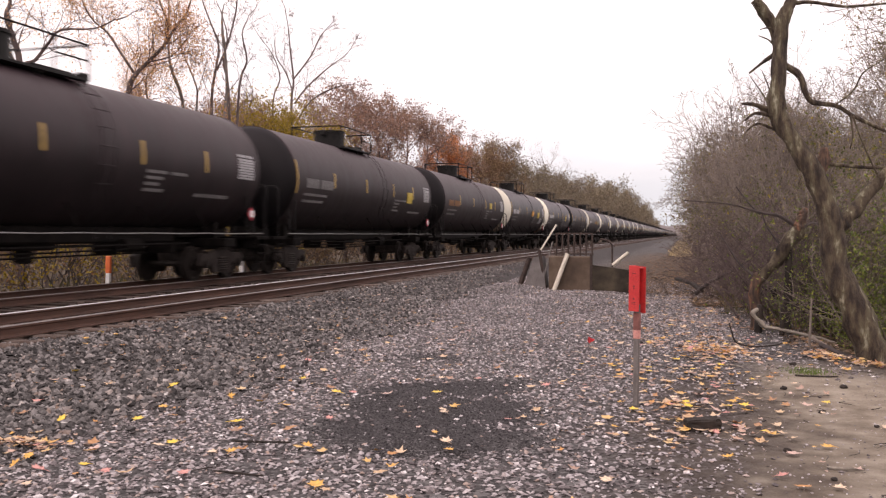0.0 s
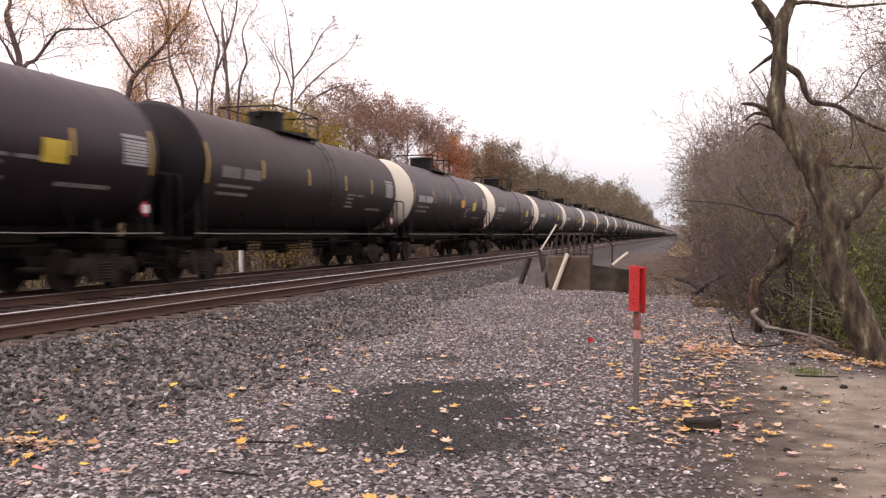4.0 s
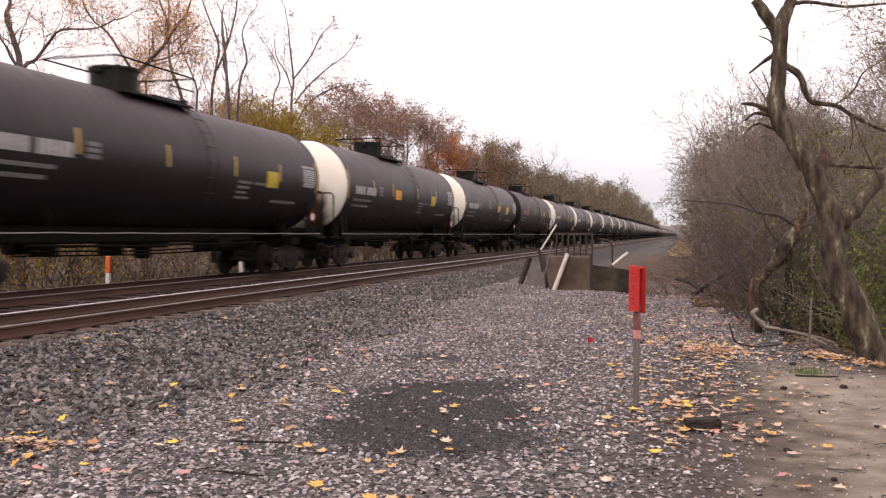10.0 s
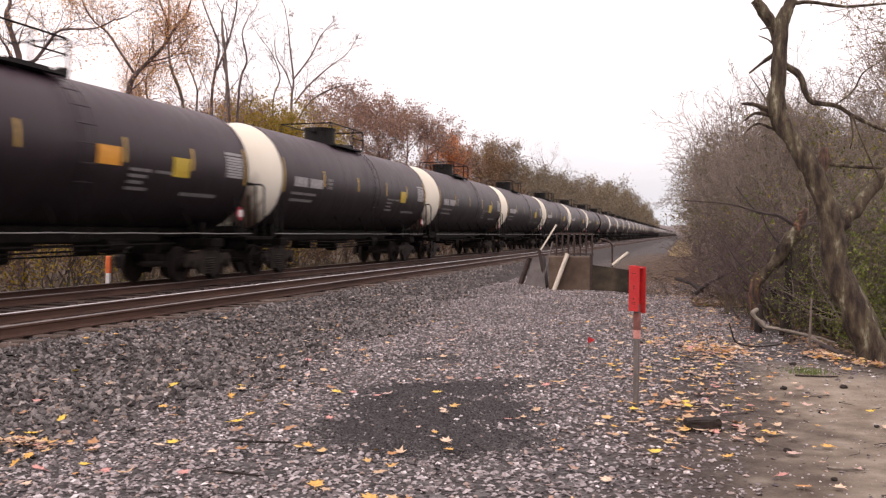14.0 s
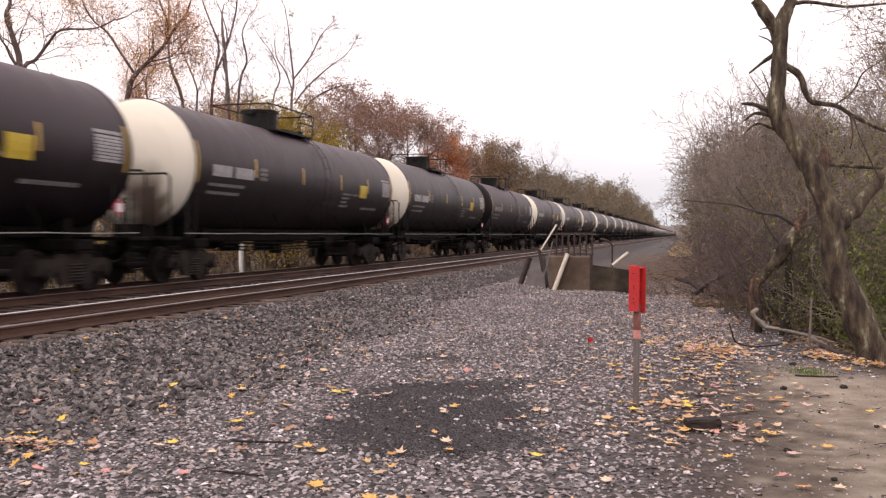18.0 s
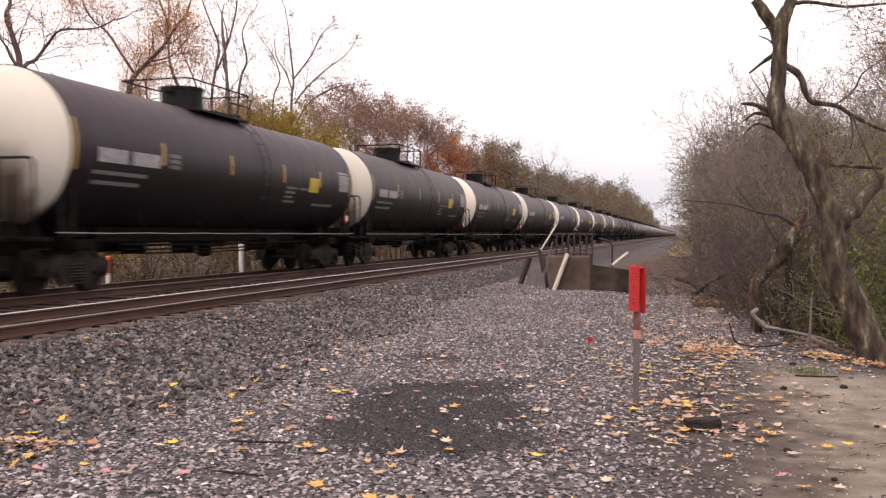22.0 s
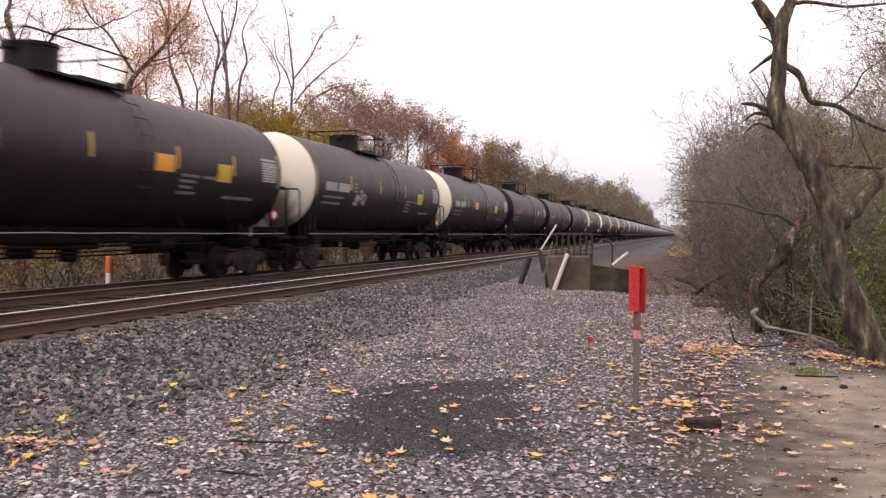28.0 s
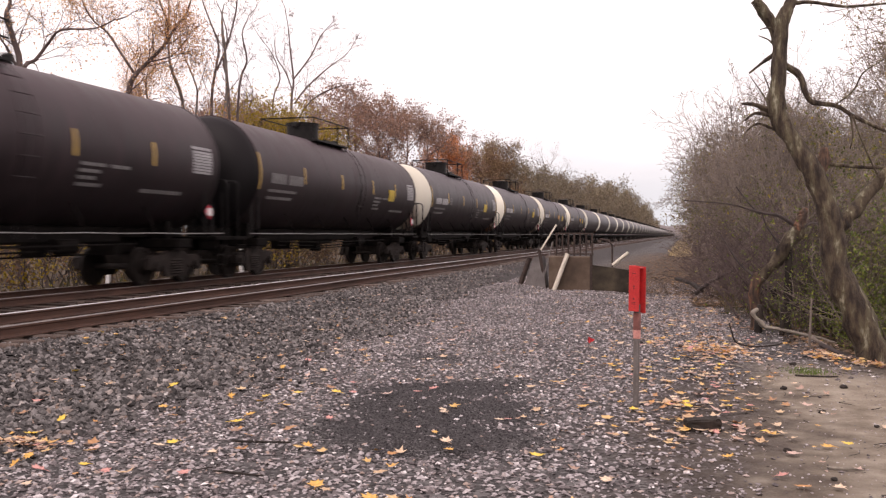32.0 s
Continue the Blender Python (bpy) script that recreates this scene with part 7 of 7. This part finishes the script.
leaf_heap(0.45, 12.6, 0.35, 0.5, 0.08, 30, 401, "small drift of orange leaves caught on a twig")
leaf_heap(0.40, 12.2, 0.6, 0.6, 0.03, 34, 402, "thin drift of orange and tan leaves on gravel")
leaf_heap(1.72, 12.4, 0.25, 0.2, 0.10, 26, 403, "drift of orange leaves against the dead tree's foot")
leaf_heap(2.25, 12.2, 0.3, 0.2, 0.06, 22, 404, "drift of tan leaves beside the dead tree")
leaf_heap(-4.85, 5.75, 0.4, 0.16, 0.02, 16, 405, "small drift of tan and orange leaves in ballast")


def blades(name, label, material, n, where, height, seed, wide=0.006):
    rng = np.random.default_rng(seed)
    pts = np.array([where(rng) for _ in range(n)])
    base = np.array([(x, y, land(x, y) - 0.01) for x, y in pts])
    a = rng.random(n) * 6.283
    h = height * (0.5 + rng.random(n))
    side = np.stack([np.cos(a), np.sin(a), 0 * a], 1) * wide
    lean = np.stack([np.cos(a + 1.2), np.sin(a + 1.2), 0 * a], 1) * (h * 0.5 * rng.random(n))[:, None]
    up = np.stack([0 * h, 0 * h, h], 1)
    verts = np.stack([base - side, base + side, base + up * 0.6 + lean * 0.4 + side * 0.7, base + up + lean], 1).reshape(-1, 3)
    b = np.arange(n)[:, None] * 4
    faces = np.concatenate([b + np.array([[0, 1, 2]]), b + np.array([[0, 2, 3]])], 1).reshape(-1, 3)
    tagged(fast(name, verts, faces, material), label, "grass", kind="stuff")


scatter_leaves()


def twig_litter():
    rng = random.Random(91)
    segs = []
    while len(segs) < 260:
        x, y = rng.uniform(-4.5, 2.4), rng.uniform(4.8, 14.5)
        if rng.random() > (0.9 if x > -0.6 else 0.25):
            continue
        a, ln = rng.uniform(0, 6.3), rng.uniform(0.04, 0.16)
        z = land(x, y) + 0.022
        mid = Vector((x, y, z + 0.006))
        d = Vector((math.cos(a), math.sin(a), rng.uniform(-0.08, 0.08)))
        b = Vector((math.cos(a + 0.4), math.sin(a + 0.4), 0))
        r = rng.uniform(0.002, 0.0045)
        segs += [(mid - d * ln, mid, r, r), (mid, mid + b * ln * 0.7, r, r * 0.6)]
    tagged(tubes_mesh("twig_litter", segs, 5, M["stump_wood"], None), "small dark twigs scattered on gravel and earth", "twigs", kind="stuff")


twig_litter()


def clods():
    rng = random.Random(17)
    for x, y, s in ((1.02, 9.9, 0.035), (1.62, 10.05, 0.04), (1.2, 8.6, 0.02), (1.55, 8.0, 0.022), (0.75, 7.0, 0.03), (1.9, 9.0, 0.02), (0.95, 6.2, 0.022), (1.3, 11.6, 0.04)):
        bm = bmesh.new()
        bmesh.ops.create_icosphere(bm, subdivisions=2, radius=s)
        for v in bm.verts:
            v.co *= 1 + 0.5 * noise.noise(v.co * 30 + Vector((x * 9, y * 7, 0)))
            v.co.z *= 0.7
        ob = part("clod", bm, M["stump_wood"])
        ob.matrix_basis = pose(x, y, land(x, y) + s * 0.35, 0, 0, rng.uniform(0, 360))
        tagged(ob, "small dark clod of earth on bare ground", "clod", group="clods on the lot")


clods()
blades("grass_tuft", "small patch of green grass on bare earth", M["grass_green"], 500, lambda r: (1.40 + 0.11 * r.normal(), 11.05 + 0.15 * r.normal()), 0.035, 31)
blades("dry_grass", "dry yellow-brown grass beyond the tracks", M["grass"], 7000, lambda r: (-16.3 - 3.2 * r.random(), 12 + 60 * r.random() ** 1.5), 0.38, 32)
blades("verge_grass", "dry brown grass along the brush edge", M["grass"], 2500, lambda r: (0.9 + 1.4 * r.random(), 20 + 70 * r.random()), 0.25, 33)

blades("dry_grass", "pale dry grass at the brush edge far down the line", M["grass_pale"], 2600, lambda r: (-1.1 + 1.7 * r.random(), 72 + 110 * r.random()), 0.5, 34, 0.03)


def build_ridge():
    """A low wooded rise where the line runs out of sight."""
    n = 90
    verts, faces = [], []
    for i in range(n + 1):
        x = -420 + 900 * i / n
        h = 19 + 7 * noise.noise((x * 0.011, 0.4, 0)) + 4 * noise.noise((x * 0.07, 2.4, 0))
        verts += [(x, 1720, -6), (x, 1740, h), (x, 1900, h + 3), (x, 1990, -6)]
    for i in range(n):
        for k in range(3):
            faces.append((4 * i + k, 4 * i + 4 + k, 4 * i + 5 + k, 4 * i + 1 + k))
    tagged(fast("backdrop", verts, faces, M["ridge"], smooth=True), "low grey-brown wooded ridge on the horizon", "ridge", kind="structure")


build_ridge()


# ---- leaves on the wind ----
BLOWN = []


def blown_leaf(ink, k, scale, rows, label):
    ob = link_mesh("blown_leaf", leaf_data(ink, k))
    ob.scale = (scale, scale, scale)
    tagged(ob, label, "leaf", group="leaves blown by the train")
    BLOWN.append((ob, rows))


def ground_pose(x, y, up=0.0, rx=0, ry=0, rz=0):
    return pose(x, y, land(x, y) + 0.03 + up, rx, ry, rz)


blown_leaf("leaf_amber", 0, 1.2, [(0.0, pose(4.1, 8.2, 3.0, 40, 20, 0)), (0.15, pose(3.4, 7.9, 2.3, 20, 60, 40)), (0.3, pose(1.75, 7.25, 1.66, -20, 30, 90)), (0.4, pose(1.2, 6.9, 1.28, 30, -20, 140)), (0.5, pose(0.67, 6.6, 0.9, 60, 20, 190)), (0.6, pose(0.25, 6.4, 0.42, 10, 50, 240)), (0.7, pose(-0.25, 6.15, 0.03, -30, 20, 290)), (0.8, pose(-0.65, 6.0, -0.2, 20, -20, 330)), (0.9, pose(-0.96, 5.75, -0.31, 30, 10, 370)), (1.1, ground_pose(-1.55, 5.25, 0.04, 10, 10, 420)), (1.5, ground_pose(-1.8, 5.0, 0, 0, 0, 440)), (32.0, ground_pose(-1.8, 5.0, 0, 0, 0, 440))], "amber leaf blown down from the dead tree's side")


def skitter(ink, k, scale, hops, label):
    """A leaf that lies still, is lifted by the train's wind, and settles again."""
    x, y = hops[0][1:3]
    rows, turn = [(0.0, ground_pose(x, y))], 0.0
    for t, nx, ny in hops[1:]:
        rows.append((t, ground_pose(x, y, 0, 0, 0, turn)))
        for i, h in ((1, 0.10), (2, 0.14), (3, 0.06)):
            turn += 55
            f = i / 4
            rows.append((t + 0.2 * i, ground_pose(x + (nx - x) * f, y + (ny - y) * f, h, 35 * (i % 2), -25 * (i % 2), turn)))
        x, y = nx, ny
        rows.append((t + 0.85, ground_pose(x, y, 0, 0, 0, turn)))
    rows.append((32.0, ground_pose(x, y, 0, 0, 0, turn)))
    blown_leaf(ink, k, scale, rows, label)


skitter("leaf_yellow", 1, 1.1, [(0, 0.55, 8.7), (2.0, 0.35, 8.8), (7.2, -0.2, 6.6), (15.0, -1.0, 6.3)], "yellow maple leaf skittering over gravel")
skitter("leaf_amber", 2, 1.0, [(0, -3.15, 5.75), (3.9, -2.9, 7.2), (9.5, -3.6, 6.9)], "amber leaf skittering over gravel")
skitter("leaf_yellow", 3, 1.0, [(0, 1.3, 9.0), (5.0, 0.7, 9.6), (11.2, 1.6, 8.6), (20.6, 1.2, 7.2)], "yellow leaf skittering over bare earth")
skitter("leaf_red", 4, 0.9, [(0, -1.0, 12.5), (4.4, -2.8, 8.8), (12.1, -2.9, 8.2), (18.2, -2.6, 8.6)], "red leaf skittering over gravel")
skitter("leaf_tan", 0, 0.9, [(0, -2.6, 9.5), (8.2, -3.1, 9.9), (14.9, -1.2, 7.9), (24.3, -1.5, 7.4)], "tan leaf skittering over gravel")
skitter("leaf_yellow", 2, 0.9, [(0, -4.0, 8.9), (6.6, -4.4, 8.3), (21.5, -3.9, 7.8)], "yellow leaf skittering over ballast")
skitter("leaf_amber", 4, 1.0, [(0, 0.3, 10.4), (10.2, 0.1, 9.8), (16.4, 0.9, 9.2), (26.8, 0.4, 8.9)], "amber leaf skittering over the verge")
skitter("leaf_red", 1, 0.8, [(0, -2.2, 9.6), (17.8, -2.6, 9.2), (22.4, -2.9, 9.0), (29.5, -3.4, 8.9)], "small red leaf skittering over gravel")

skitter("leaf_yellow", 0, 1.1, [(0, -4.5, 6.6), (0.7, -5.05, 6.0)], "yellow leaf blown off the ballast")
skitter("leaf_amber", 3, 1.2, [(0, 0.45, 8.9), (10.7, -0.45, 8.5), (24.8, -0.9, 8.2)], "amber leaf blown past the marker post")
skitter("leaf_amber", 1, 1.0, [(0, -0.7, 10.3), (10.75, -1.35, 9.6)], "amber leaf skittering over loose gravel")
skitter("leaf_yellow", 4, 1.1, [(0, -2.4, 8.6), (16.7, -3.3, 8.4), (28.6, -3.7, 8.1)], "yellow leaf blown across the dark cinder")
skitter("leaf_red", 2, 1.1, [(0, -1.4, 9.3), (16.75, -2.1, 9.0), (23.4, -2.5, 8.8)], "red leaf blown across the dark cinder")


# ---- everything that moves ----
def motions():
    for n, car in enumerate(CARS):
        walk(car, [(t, pose(FAR_TRACK, car_y(n, t), 0)) for t, _ in RUN])
    for leaf, rows in BLOWN:
        walk(leaf, rows)
    wheels = [w for car in CARS for w in car.children_recursive if w.name.startswith("wheelset")]
    turns = []
    for k in range(0, 961):
        t = k / 30
        turns.append((t, Matrix.Rotation((run_at(t) / WHEEL_R) % (2 * math.pi), 4, "X")))
    walk(wheels[0], turns)
    roll = wheels[0].animation_data
    for w in wheels[1:]:
        w.rotation_mode = "QUATERNION"
        keys = w.animation_data_create()
        keys.action = roll.action
        keys.action_slot = roll.action_slot


motions()
